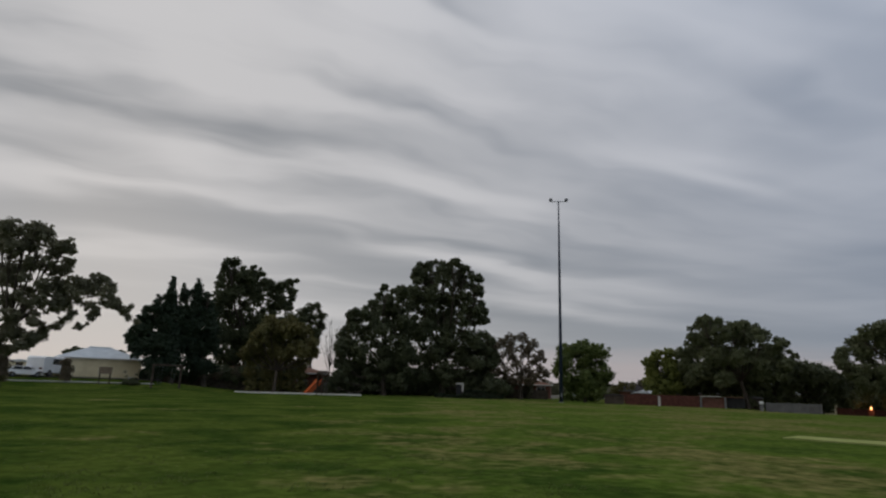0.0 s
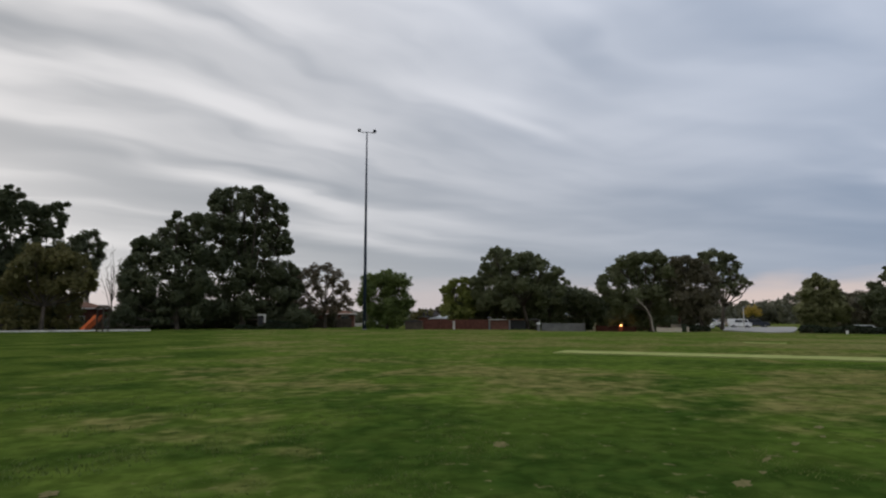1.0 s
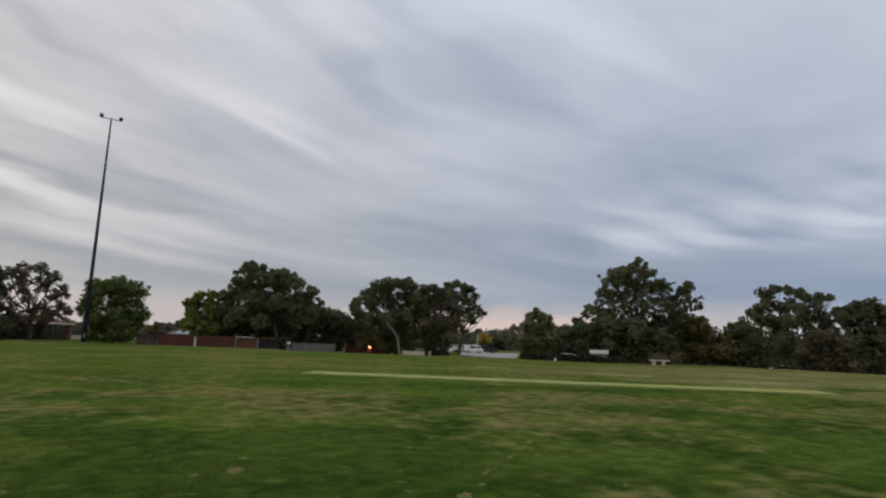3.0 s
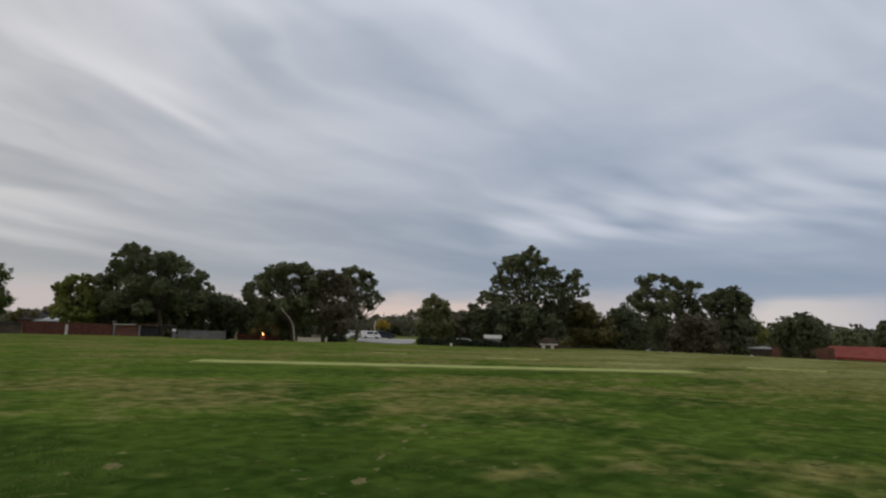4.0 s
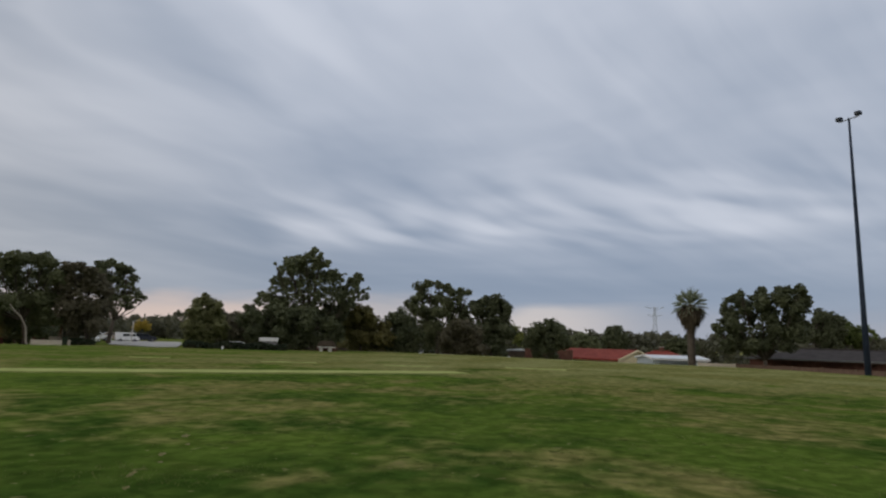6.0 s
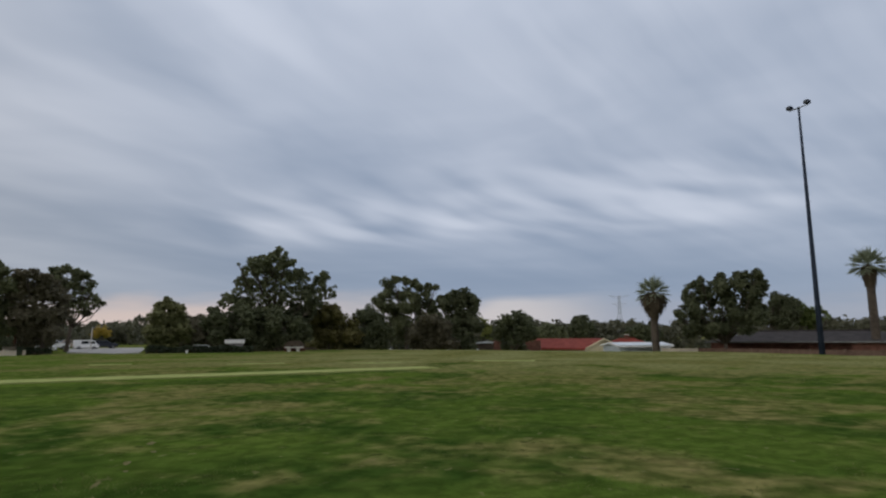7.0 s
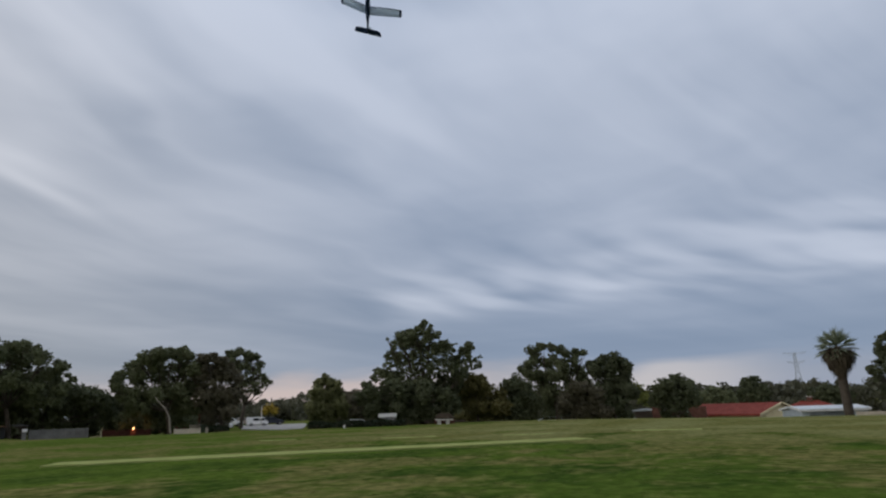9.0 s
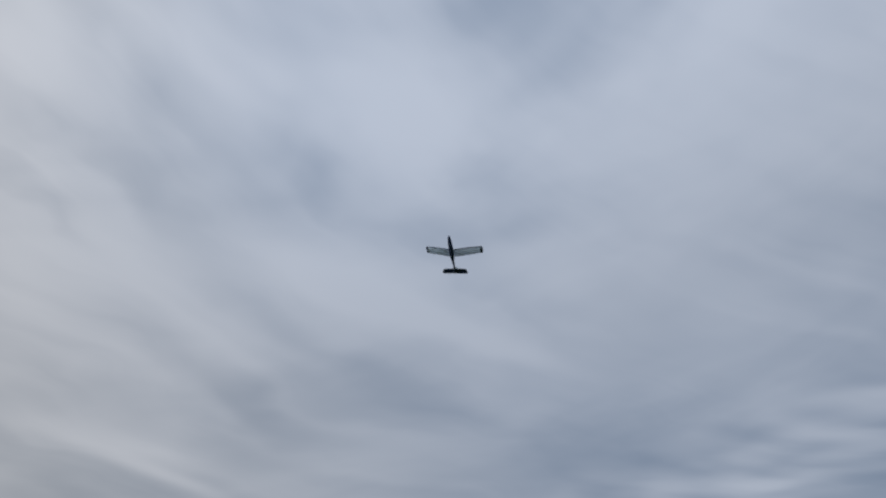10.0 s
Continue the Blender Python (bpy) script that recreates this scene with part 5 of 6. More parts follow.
# ---- palms ----
def palm(az, d, high, label, skirt=1.0):
    """A tall fan palm: trunk, hanging skirt of dead fronds, and a head of stiff spiky fans."""
    rng = random.Random(int(abs(az)))
    root = thing("fan_palm", label, "palm", place(az, d), "palms")
    hub_z = high - 1.4
    part("trunk", tube(bmesh.new(), [(0, 0, -0.3), (0.02, 0, 0.4), (0, 0, hub_z * 0.5), (0, 0, hub_z)], [0.54, 0.46, 0.43, 0.40], 12), BARK, root, smooth=True)
    bm = bmesh.new()
    for k in range(900):
        a, t = rng.uniform(0, math.tau), rng.random()
        h0 = hub_z - 0.1 - 2.2 * t + rng.uniform(-0.3, 0.3)
        r = (1.5 - 1.05 * max(0.0, t - 0.25) / 0.75) * rng.uniform(0.6, 1.12) * skirt
        c, s = math.cos(a), math.sin(a)
        w = rng.uniform(0.06, 0.15)
        drop = rng.uniform(0.6, 1.3)
        p = [Vector((c * r * 0.5, s * r * 0.5, h0 + 0.2)), Vector((c * r - s * w, s * r + c * w, h0 - 0.25)), Vector((c * r * 0.95, s * r * 0.95, h0 - drop)), Vector((c * r + s * w, s * r - c * w, h0 - 0.25))]
        bm.faces.new([bm.verts.new(q) for q in p])
    part("dead_frond_skirt", bm, THATCH, root, "hanging brown dead fronds")
    count = 30
    hub = Vector((0, 0, hub_z))
    for k in range(count):
        a = k * 2.39996
        up = math.pi * (0.48 - 0.66 * (k / (count - 1)) ** 0.9)
        d3 = Vector((math.cos(a) * math.cos(up), math.sin(a) * math.cos(up), math.sin(up)))
        side = d3.cross(Vector((0, 0, 1)) if abs(d3.z) < 0.95 else Vector((1, 0, 0))).normalized()
        nrm = side.cross(d3)
        stem = 0.7
        tip = hub + d3 * stem
        bm = tube(bmesh.new(), [hub, hub.lerp(tip, 0.5) + Vector((0, 0, 0.04)), tip], [0.035, 0.03, 0.025], 5)
        # a folded fan: stiff blades spread from the end of the stalk, drooping at the tips
        for j in range(11):
            f = (j - 5) * 0.15
            fold = rng.uniform(-0.12, 0.12)
            leaf = (d3 * math.cos(f) + side * math.sin(f) + nrm * fold).normalized()
            length = (1.70 - 0.05 * abs(j - 5)) * rng.uniform(0.9, 1.1)
            w = leaf.cross(nrm + side * rng.uniform(-0.8, 0.8)).normalized() * 0.085
            end = tip + leaf * length + Vector((0, 0, -0.13 * length * max(0.0, math.cos(up))))
            mid = tip + leaf * length * 0.45
            bm.faces.new([bm.verts.new(q) for q in (tip, mid + w, end, mid - w)])
        part("frond", bm, FROND, root)


palm(-95.05, 76, 10.6, "tall fan palm with a brown skirt of dead fronds")
palm(-111.3, 80, 13.6, "tall fan palm beyond the dark-roofed house", 0.45)


# ---- floodlight masts ----
def mast(az, d, high, turn, label, arm=1.15, girth=1.0):
    root = thing("floodlight_mast", label, "floodlight", place(az, d, turn), "floodlight masts")
    part("footing", tube(bmesh.new(), [(0, 0, -0.3), (0, 0, 0.10)], [0.42, 0.40], 20), GREY_SHEET, root, "round grey footing")
    part("pole", tube(bmesh.new(), [(0, 0, 0.1), (0, 0, high * 0.35), (0, 0, high * 0.7), (0, 0, high)], [0.27 * girth, 0.21 * girth, 0.15 * girth, 0.09 * girth], 16), BLUE_STEEL, root, smooth=True)
    part("door", boxed(-0.09, 0.09, -0.275 * girth, -0.235 * girth, 0.7, 1.3, bevel=0.01), STEEL, root)
    part("crossarm", tube(bmesh.new(), [(-arm, 0, high - 0.1), (arm, 0, high - 0.1)], [0.055, 0.055], 10), STEEL, root)
    for sx in (-1, 1):
        x = sx * arm
        lamp = part("lamp", boxed(x - 0.23, x + 0.23, -0.28, 0.22, high - 0.03, high + 0.34, bevel=0.08), BLUE_STEEL, root, "dark floodlight housing")
        part("glass", boxed(x - 0.17, x + 0.17, -0.305, -0.282, high + 0.03, high + 0.28), GLASS, lamp)
        part("bracket", boxed(x - 0.05, x + 0.05, -0.06, 0.06, high - 0.13, high - 0.02), STEEL, lamp)


mast(-11.76, 88, 29.4, 6, "tall dark steel floodlight mast on the far rim of the oval")
mast(-107.67, 65.5, 25.2, -36, "tall dark steel floodlight mast near the dark-roofed house", 0.92, 1.0)


# ---- houses ----
def house(az, d, turn, wide, deep, eave, ridge, wall_mat, roof_mat, label, roof="hip", over=0.5, openings=(), chimney=False):
    """A single-storey house: walls, tiled or sheet roof with overhang, fascia, and its doors and windows on the front."""
    m = place(az, d, turn)
    root = thing("house", label, "house", m, "houses round the oval")
    t = 0.24
    cuts = sorted(openings)
    x0 = -wide / 2
    for kind, cx, w, z0, z1 in cuts:
        part("front_wall", boxed(x0, cx - w / 2, -deep / 2, -deep / 2 + t, -0.5, eave), wall_mat, root)
        part("lintel", boxed(cx - w / 2, cx + w / 2, -deep / 2, -deep / 2 + t, z1, eave), wall_mat, root)
        if z0 > 0.05:
            part("sill_wall", boxed(cx - w / 2, cx + w / 2, -deep / 2, -deep / 2 + t, -0.5, z0), wall_mat, root)
        x0 = cx + w / 2
    part("front_wall", boxed(x0, wide / 2, -deep / 2, -deep / 2 + t, -0.5, eave), wall_mat, root)
    part("back_wall", boxed(-wide / 2, wide / 2, deep / 2 - t, deep / 2, -0.5, eave), wall_mat, root)
    for sx in (-1, 1):
        lo, hi = sorted((sx * wide / 2, sx * (wide / 2 - t)))
        part("side_wall", boxed(lo, hi, -deep / 2 + t, deep / 2 - t, -0.5, eave), wall_mat, root)
    for kind, cx, w, z0, z1 in cuts:
        if kind == "window":
            win = part("window", boxed(cx - w / 2, cx + w / 2, -deep / 2 + 0.10, -deep / 2 + 0.115, z0, z1), GLASS, root)
            bm = bmesh.new()
            for fx in (cx - w / 2 + 0.03, cx, cx + w / 2 - 0.03):
                box(bm, fx - 0.03, fx + 0.03, -deep / 2 + 0.05, -deep / 2 + 0.097, z0, z1)
            box(bm, cx - w / 2, cx + w / 2, -deep / 2 + 0.05, -deep / 2 + 0.094, z0, z0 + 0.06)
            box(bm, cx - w / 2, cx + w / 2, -deep / 2 + 0.05, -deep / 2 + 0.094, z1 - 0.06, z1)
            part("frame", bm, WHITE, win)
        else:
            door = part("door", boxed(cx - w / 2, cx + w / 2, -deep / 2 + 0.08, -deep / 2 + 0.13, 0.02, z1, bevel=0.01), DARK_TIMBER if kind == "door" else WHITE, root)
            part("handle", boxed(cx + w / 2 - 0.16, cx + w / 2 - 0.08, -deep / 2 + 0.03, -deep / 2 + 0.078, 1.0, 1.05), STEEL, door)
    W, D = wide / 2 + over, deep / 2 + over
    bm = bmesh.new()
    e = eave + 0.02
    if roof == "hip":
        k = min(W * 0.95, D)
        lower = [(-W, -D, e), (W, -D, e), (W, D, e), (-W, D, e)]
        tops = [(-W + k, 0, ridge), (W - k, 0, ridge)]
        v = [bm.verts.new(p) for p in lower + tops]
        for f in ((0, 1, 5, 4), (1, 2, 5), (2, 3, 4, 5), (3, 0, 4), (3, 2, 1, 0)):
            bm.faces.new([v[i] for i in f])
        part("roof", bm, roof_mat, root)
        part("ridge_cap", tube(bmesh.new(), [(-W + k, 0, ridge + 0.01), (W - k, 0, ridge + 0.01)], [0.11, 0.11], 8), roof_mat, root)
    else:
        th = 0.14
        for sy in (-1, 1):
            bm = bmesh.new()
            a, b = (-W, sy * D, e), (W, sy * D, e)
            c2, d2 = (W, 0, ridge), (-W, 0, ridge)
            v = [bm.verts.new(p) for p in (a, b, c2, d2)] + [bm.verts.new((p[0], p[1], p[2] + th)) for p in (a, b, c2, d2)]
            for f in ((3, 2, 1, 0), (4, 5, 6, 7), (0, 1, 5, 4), (1, 2, 6, 5), (2, 3, 7, 6), (3, 0, 4, 7)):
                bm.faces.new([v[i] for i in f])
            bmesh.ops.recalc_face_normals(bm, faces=bm.faces)
            part("roof_slope", bm, roof_mat, root)
        for sx in (-1, 1):
            bm = bmesh.new()
            xg = sx * (wide / 2 - 0.02)
            rise = (ridge - e) / D
            pts = [(-deep / 2, eave), (deep / 2, eave), (deep / 2, e + rise * over - 0.02), (0, ridge - 0.02), (-deep / 2, e + rise * over - 0.02)]
            a = [bm.verts.new((xg, py, pz)) for py, pz in pts]
            b = [bm.verts.new((xg - sx * 0.2, py, pz)) for py, pz in pts]
            bm.faces.new(a)
            bm.faces.new(b[::-1])
            for i in range(5):
                bm.faces.new((a[i], b[i], b[(i + 1) % 5], a[(i + 1) % 5]))
            bmesh.ops.recalc_face_normals(bm, faces=bm.faces)
            for sy in (-1, 1):
                board = bmesh.new()
                ends = ((sy * D, e - 0.06), (0, ridge - 0.06), (0, ridge + 0.17), (sy * D, e + 0.17))
                near = [board.verts.new((sx * (W + 0.002), py, pz)) for py, pz in ends]
                far = [board.verts.new((sx * (W + 0.06), py, pz)) for py, pz in ends]
                board.faces.new(near)
                board.faces.new(far[::-1])
                for i in range(4):
                    board.faces.new((near[i], far[i], far[(i + 1) % 4], near[(i + 1) % 4]))
                bmesh.ops.recalc_face_normals(board, faces=board.faces)
                part("bargeboard", board, WHITE if roof_mat is TIN else CREAM, root)
            part("gable", bm, wall_mat, root)
    part("fascia", boxed(-W, W, -D - 0.03, -D, e - 0.13, e + 0.03), roof_mat if roof_mat is RED_TILE else GREY_SHEET if roof_mat is DARK_TILE else WHITE, root, "painted fascia board")
    if chimney:
        stack = part("chimney", boxed(-0.4, 0.4, -0.3, 0.3, ridge - 0.8, ridge + 0.7, bevel=0.02), BRICK, root)
        part("cap", boxed(-0.46, 0.46, -0.36, 0.36, ridge + 0.702, ridge + 0.8), CONCRETE, stack)
    return root


house(28.6, 107, 4, 11.0, 8.0, 2.75, 4.45, CREAM, BLUE_TIN, "cream rendered house with a blue-grey metal roof", over=0.35)
house(14.6, 117, -6, 19.5, 8.0, 3.3, 4.55, DARKENED_BRICK, BROWN_TILE, "brick house with a low brown tiled roof behind trees",
      openings=(("window", -5.5, 2.0, 0.9, 2.1), ("window", -1.0, 2.2, 0.9, 2.1), ("door", 2.2, 0.9, 0.0, 2.1), ("window", 5.5, 2.0, 0.9, 2.1)))
house(4.9, 108, 8, 3.6, 3.2, 2.4, 3.6, CREAM, TIN, "small pale brick park hut under the trees", over=0.3, openings=(("door", 0.6, 0.9, 0.0, 2.0),))
house(-8.7, 121, -4, 9.0, 7.0, 2.5, 3.7, BRICK, BROWN_TILE, "low brick house with a pinkish brown roof beyond an open tree",
      openings=(("window", -2.2, 1.8, 0.9, 2.1), ("door", 0.6, 0.9, 0.0, 2.0), ("window", 2.8, 1.6, 0.9, 2.1)))
house(-18.0, 114, 3, 4.6, 4.5, 1.9, 3.35, BRICK, DARK_TILE, "dark roofed outhouse behind the brick fence", over=0.35, openings=(("window", 0.0, 1.2, 0.7, 1.5),))
house(-19.45, 107, -4, 3.0, 3.0, 1.75, 2.5, CREAM, TIN, "small pale metal-roofed outhouse behind the brick fence", over=0.3, openings=(("door", 0.2, 0.8, 0.0, 1.7),))
house(-29.5, 118, 4, 15.0, 8.0, 2.6, 4.4, CREAM, TIN, "pale house half hidden behind gum trees", openings=(("window", -4.5, 1.8, 0.9, 2.1), ("window", 0.0, 1.8, 0.9, 2.1), ("window", 4.5, 1.8, 0.9, 2.1)))
house(-39.8, 122, -5, 12.0, 8.0, 2.6, 4.2, BRICK, RED_TILE, "brick house behind a broad gum tree", openings=(("window", -3.0, 1.8, 0.9, 2.1), ("door", 0.5, 0.9, 0.0, 2.0), ("window", 3.0, 1.8, 0.9, 2.1)))
house(-55.0, 122, 5, 12.0, 8.0, 2.6, 4.0, BRICK, DARK_TILE, "dark brick house seen through shrubs", openings=(("window", -3.0, 1.8, 0.9, 2.1), ("window", 3.0, 1.8, 0.9, 2.1)))
house(-87.2, 97, -40, 13.5, 8.0, 2.75, 4.15, CREAM, RED_TILE, "cream house with a long red tiled gable roof", roof="gable", over=0.4,
      openings=(("window", -4.6, 2.0, 0.9, 2.1), ("door", -1.0, 0.9, 0.0, 2.0), ("window", 2.2, 2.2, 0.9, 2.1), ("window", 5.4, 1.2, 0.9, 2.1)))
house(-92.6, 122, 0, 11.0, 8.0, 2.6, 4.15, BRICK, RED_TILE, "red tiled house with a brick chimney behind others", chimney=True, openings=(("window", -2.0, 2.0, 0.9, 2.1),))
house(-93.35, 86, 22, 6.9, 6.0, 3.30, 3.68, BLUE_TIN, TIN, "pale blue-grey shed house with a white metal roof", roof="gable", over=0.25,
      openings=(("window", -2.1, 1.2, 0.9, 1.9), ("roller", 0.6, 2.6, 0.0, 2.1)))
house(-107.3, 84, 0, 21.5, 10.0, 4.0, 5.2, BRICK, DARK_TILE, "long brick house with a dark tiled roof", over=0.6,
      openings=(("window", -8.0, 2.2, 0.9, 2.2), ("window", -3.0, 1.8, 0.9, 2.2), ("roller", 2.6, 1.4, 0.0, 2.6), ("window", 8.0, 2.4, 0.9, 2.2)))
house(-118.0, 90, -4, 16.0, 9.0, 3.2, 4.9, BRICK, RED_TILE, "brick house with a red roof beyond the dark one", openings=(("window", -3.0, 2.0, 0.9, 2.1), ("window", 3.0, 2.0, 0.9, 2.1)))


# ---- fences, walls and hedges ----
def fence(name, label, az0, az1, d0, d1, high, mat, step=2.6, post_mat=None, base=0.0, thick=0.1, level=None):
    """A run of panels between posts along a straight line between two bearings."""
    a, b = Vector((*polar(az0, d0), 0)), Vector((*polar(az1, d1), 0))
    run = b - a
    n = max(1, round(run.length / step))
    turn = math.degrees(math.atan2(run.y, run.x))
    root = thing(name, label, "fence", pose(a.x, a.y, ground_z(a.x, a.y), 0, 0, turn))
    each = run.length / n
    for i in range(n + 1):
        x = i * each
        p = a + run * (i / n)
        z = ground_z(p.x, p.y) - ground_z(a.x, a.y) + base
        top = z + high if level is None else level - ground_z(a.x, a.y)
        part("post", boxed(x - 0.12, x + 0.12, -0.12, 0.12, z - 0.3, top + 0.06, bevel=0.015), post_mat or mat, root)
        if i < n:
            p2 = a + run * ((i + 0.5) / n)
            z2 = ground_z(p2.x, p2.y) - ground_z(a.x, a.y) + base
            part("panel", boxed(x + 0.122, x + each - 0.122, -thick / 2, thick / 2, z2 - 0.3, z2 + high if level is None else top, bevel=0.01), mat, root)


fence("brick_fence", "red-brown brick garden fence along the oval", -17.4, -23.4, 90, 88, 1.4, DARKENED_BRICK)
fence("grey_fence", "grey cement sheet garden fence under gum trees", -28.5, -32.3, 91, 92, 1.75, GREY_SHEET, 1.2, base=0.0, thick=0.06, level=0.86)
fence("brick_fence", "low brown brick fence beside a lamp", -33.4, -36.8, 96, 98, 1.3, DARKENED_BRICK)
fence("brick_wall", "brown brick boundary wall before the dark-roofed house", -98.6, -114.0, 75, 66, 1.6, TAN_BRICK, 3.0, level=0.15)
fence("cream_wall", "low sand-coloured rendered wall by the car park", -38.7, -41.2, 84, 85, 0.8, SAND, 1.8, level=0.36)
fence("brick_fence", "red brick garden wall beside the red-roofed house", -80.6, -84.8, 87, 85, 1.5, BRICK, 2.6, level=1.0)
fence("garden_wall", "low white rendered wall before the red-roofed house", -86.7, -89.8, 88, 88, 1.0, WHITE, 2.6, level=-0.58)
fence("garden_wall", "low beige wall beside the fan palm", -95.6, -98.4, 75, 75, 0.7, SAND, 2.4, level=0.12)
fence("cream_wall", "long pale concrete wall behind a low one", -39.9, -41.3, 92, 93, 1.3, SAND, 2.4, level=0.72)
fence("garden_wall", "low pale rendered wall beyond the floodlight mast", -9.4, -13.6, 128, 128, 0.6, CONCRETE, 2.4, level=0.64)
fence("timber_fence", "dark timber fence in front of shaded gardens", 24.5, 7.0, 108, 108, 1.4, DARK_TIMBER, 2.4)
fence("timber_fence", "dark timber garden fence behind large trees", 4.0, -10.5, 113, 112, 1.6, DARK_TIMBER, 2.4)
fence("timber_fence", "dark timber fence behind a row of trees", -58.5, -82.0, 104, 104, 1.7, DARK_TIMBER, 2.6)


def carport(az, d, turn):
    root = thing("carport", "low carport with a thin white beam and a red-brown roller door", "carport", place(az, d, turn))
    part("roof", boxed(-1.75, 3.6, -0.3, 4.0, 1.36, 1.42, bevel=0.01), BROWN_TILE, root)
    part("beam", boxed(-1.75, 0.9, -0.36, -0.302, 1.38, 1.48), CONCRETE, root)
    for x in (-1.58, 1.32):
        part("pillar", boxed(x - 0.11, x + 0.11, -0.29, 0.02, -0.3, 1.34, bevel=0.02), GREY_SHEET, root)
    part("roller_door", boxed(-1.42, 1.16, 0.1, 0.16, -0.2, 1.34), BRICK, root)
    # black panel added to draw the shade inside the open bay
    part("bay_shade", boxed(1.5, 3.6, 0.1, 0.16, -0.2, 1.34), BLACK, root)
    part("back_wall", boxed(-1.7, 3.55, 3.8, 3.95, -0.3, 1.34), BRICK, root)


carport(-24.6, 88, -2)


def small_box(az, d, wide, z0, z1, thick, mat, cap_mat, name, label, category):
    """A small cabinet or post with a slightly wider cap."""
    root = thing(name, label, category, place(az, d))
    part("body", boxed(-wide / 2, wide / 2, -0.25, 0.25, z0, z1 - thick - 0.002, bevel=0.02), mat, root)
    part("cap", boxed(-wide / 2 - 0.03, wide / 2 + 0.03, -0.28, 0.28, z1 - thick, z1, bevel=0.015), cap_mat, root)


small_box(-28.15, 88.5, 0.45, -0.2, 1.22, 0.32, GREY_SHEET, WHITE, "meter_cabinet", "grey cabinet with a white top beside the carport", "cabinet")
small_box(-52.9, 72.0, 0.22, -0.2, 0.32, 0.06, WHITE, WHITE, "bollard", "short white bollard before the hedge", "bollard")


def kiosk(az, d):
    root = thing("kiosk", "dark kiosk with a pale lintel under the large gum tree", "kiosk", place(az, d))
    part("body", boxed(-0.60, 0.60, -0.40, 0.60, -0.2, 2.32, bevel=0.02), DARK_TIMBER, root)
    part("roof", boxed(-0.68, 0.68, -0.50, 0.68, 2.322, 2.40, bevel=0.01), DARK_TIMBER, root)
    part("lintel", boxed(-0.60, 0.60, -0.46, -0.402, 2.06, 2.30, bevel=0.01), CONCRETE, root)
    part("door_post", boxed(0.34, 0.60, -0.46, -0.402, 1.0, 2.056, bevel=0.01), CONCRETE, root)
    part("door", boxed(-0.55, 0.26, -0.44, -0.402, 0.0, 2.05, bevel=0.01), BLACK, root)


kiosk(-2.45, 97.0)


def shed(az, d, wide, high, mat, label, roof_mat=None):
    root = thing("garden_shed", label, "shed", place(az, d, 0))
    part("body", boxed(-wide / 2, wide / 2, -1.2, 1.2, -0.3, high), mat, root)
    part("roof", prism(bmesh.new(), [(-wide / 2 - 0.15, high + 0.002), (wide / 2 + 0.15, high + 0.002), (wide / 2 + 0.15, high + 0.1), (0, high + 0.35), (-wide / 2 - 0.15, high + 0.1)], -1.35, 1.35), roof_mat or TIN, root)
    part("door", boxed(-0.45, 0.45, -1.24, -1.202, 0.0, min(1.9, high - 0.1)), DARK_TIMBER, root)


shed(33.9, 108, 2.9, 1.9, CREAM, "small cream garden shed beside the cream house")
shed(-16.4, 91, 2.6, 1.1, DARK_TIMBER, "small dark timber shed at the end of a brick fence", DARK_TILE)
shed(-18.8, 94.5, 2.4, 1.55, BRICK, "brick garden shed with a pale roof behind the fence")
shed(-24.4, 97, 3.2, 1.7, BRICK, "brick outbuilding with a pale roof behind the carport")
shed(-79.9, 101, 3.4, 3.5, DARK_TIMBER, "dark garden shed with a pale roof beside a rounded tree")
shed(-27.6, 96, 2.2, 1.45, DARK_TIMBER, "low dark timber garden shed between fences", GREY_SHEET)


def hedge(az0, az1, d0, d1, high, label, seed, base=0.0):
    rng = np.random.default_rng(seed)
    a, b = Vector((*polar(az0, d0), 0)), Vector((*polar(az1, d1), 0))
    run = b - a
    z0 = ground_z(a.x, a.y)
    root = thing("hedge", label, "hedge", pose(a.x, a.y, z0, 0, 0, math.degrees(math.atan2(run.y, run.x))))
    n = int(run.length * 420)
    p = np.empty((n, 3))
    p[:, 0] = rng.random(n) * run.length
    p[:, 1] = rng.normal(size=n) * 0.32
    p[:, 2] = rng.random(n) ** 0.8 * (high + 0.12 * np.sin(p[:, 0] * 1.7)) + base
    leaves = leaves_mesh("foliage", p, 0.13 * (0.6 + 0.9 * rng.random(n)), None, HEDGE, rng)
    leaves.parent = root
    part("stems", boxed(0.1, run.length - 0.1, -0.2, 0.2, -0.3, base + high * 0.72), BARK, root)


hedge(-49.7, -58.4, 74, 72.8, 0.82, "clipped dark green hedge along the rim of the oval", 21, base=-0.1)
hedge(-0.2, -6.4, 95, 96, 0.55, "low dark hedge under the large gum tree", 22)
hedge(-2.95, -6.5, 98.5, 99.5, 1.25, "taller dark hedge beside the kiosk", 23)
hedge(-41.0, -43.0, 86, 86, 0.85, "short dark hedge by the car park", 23)


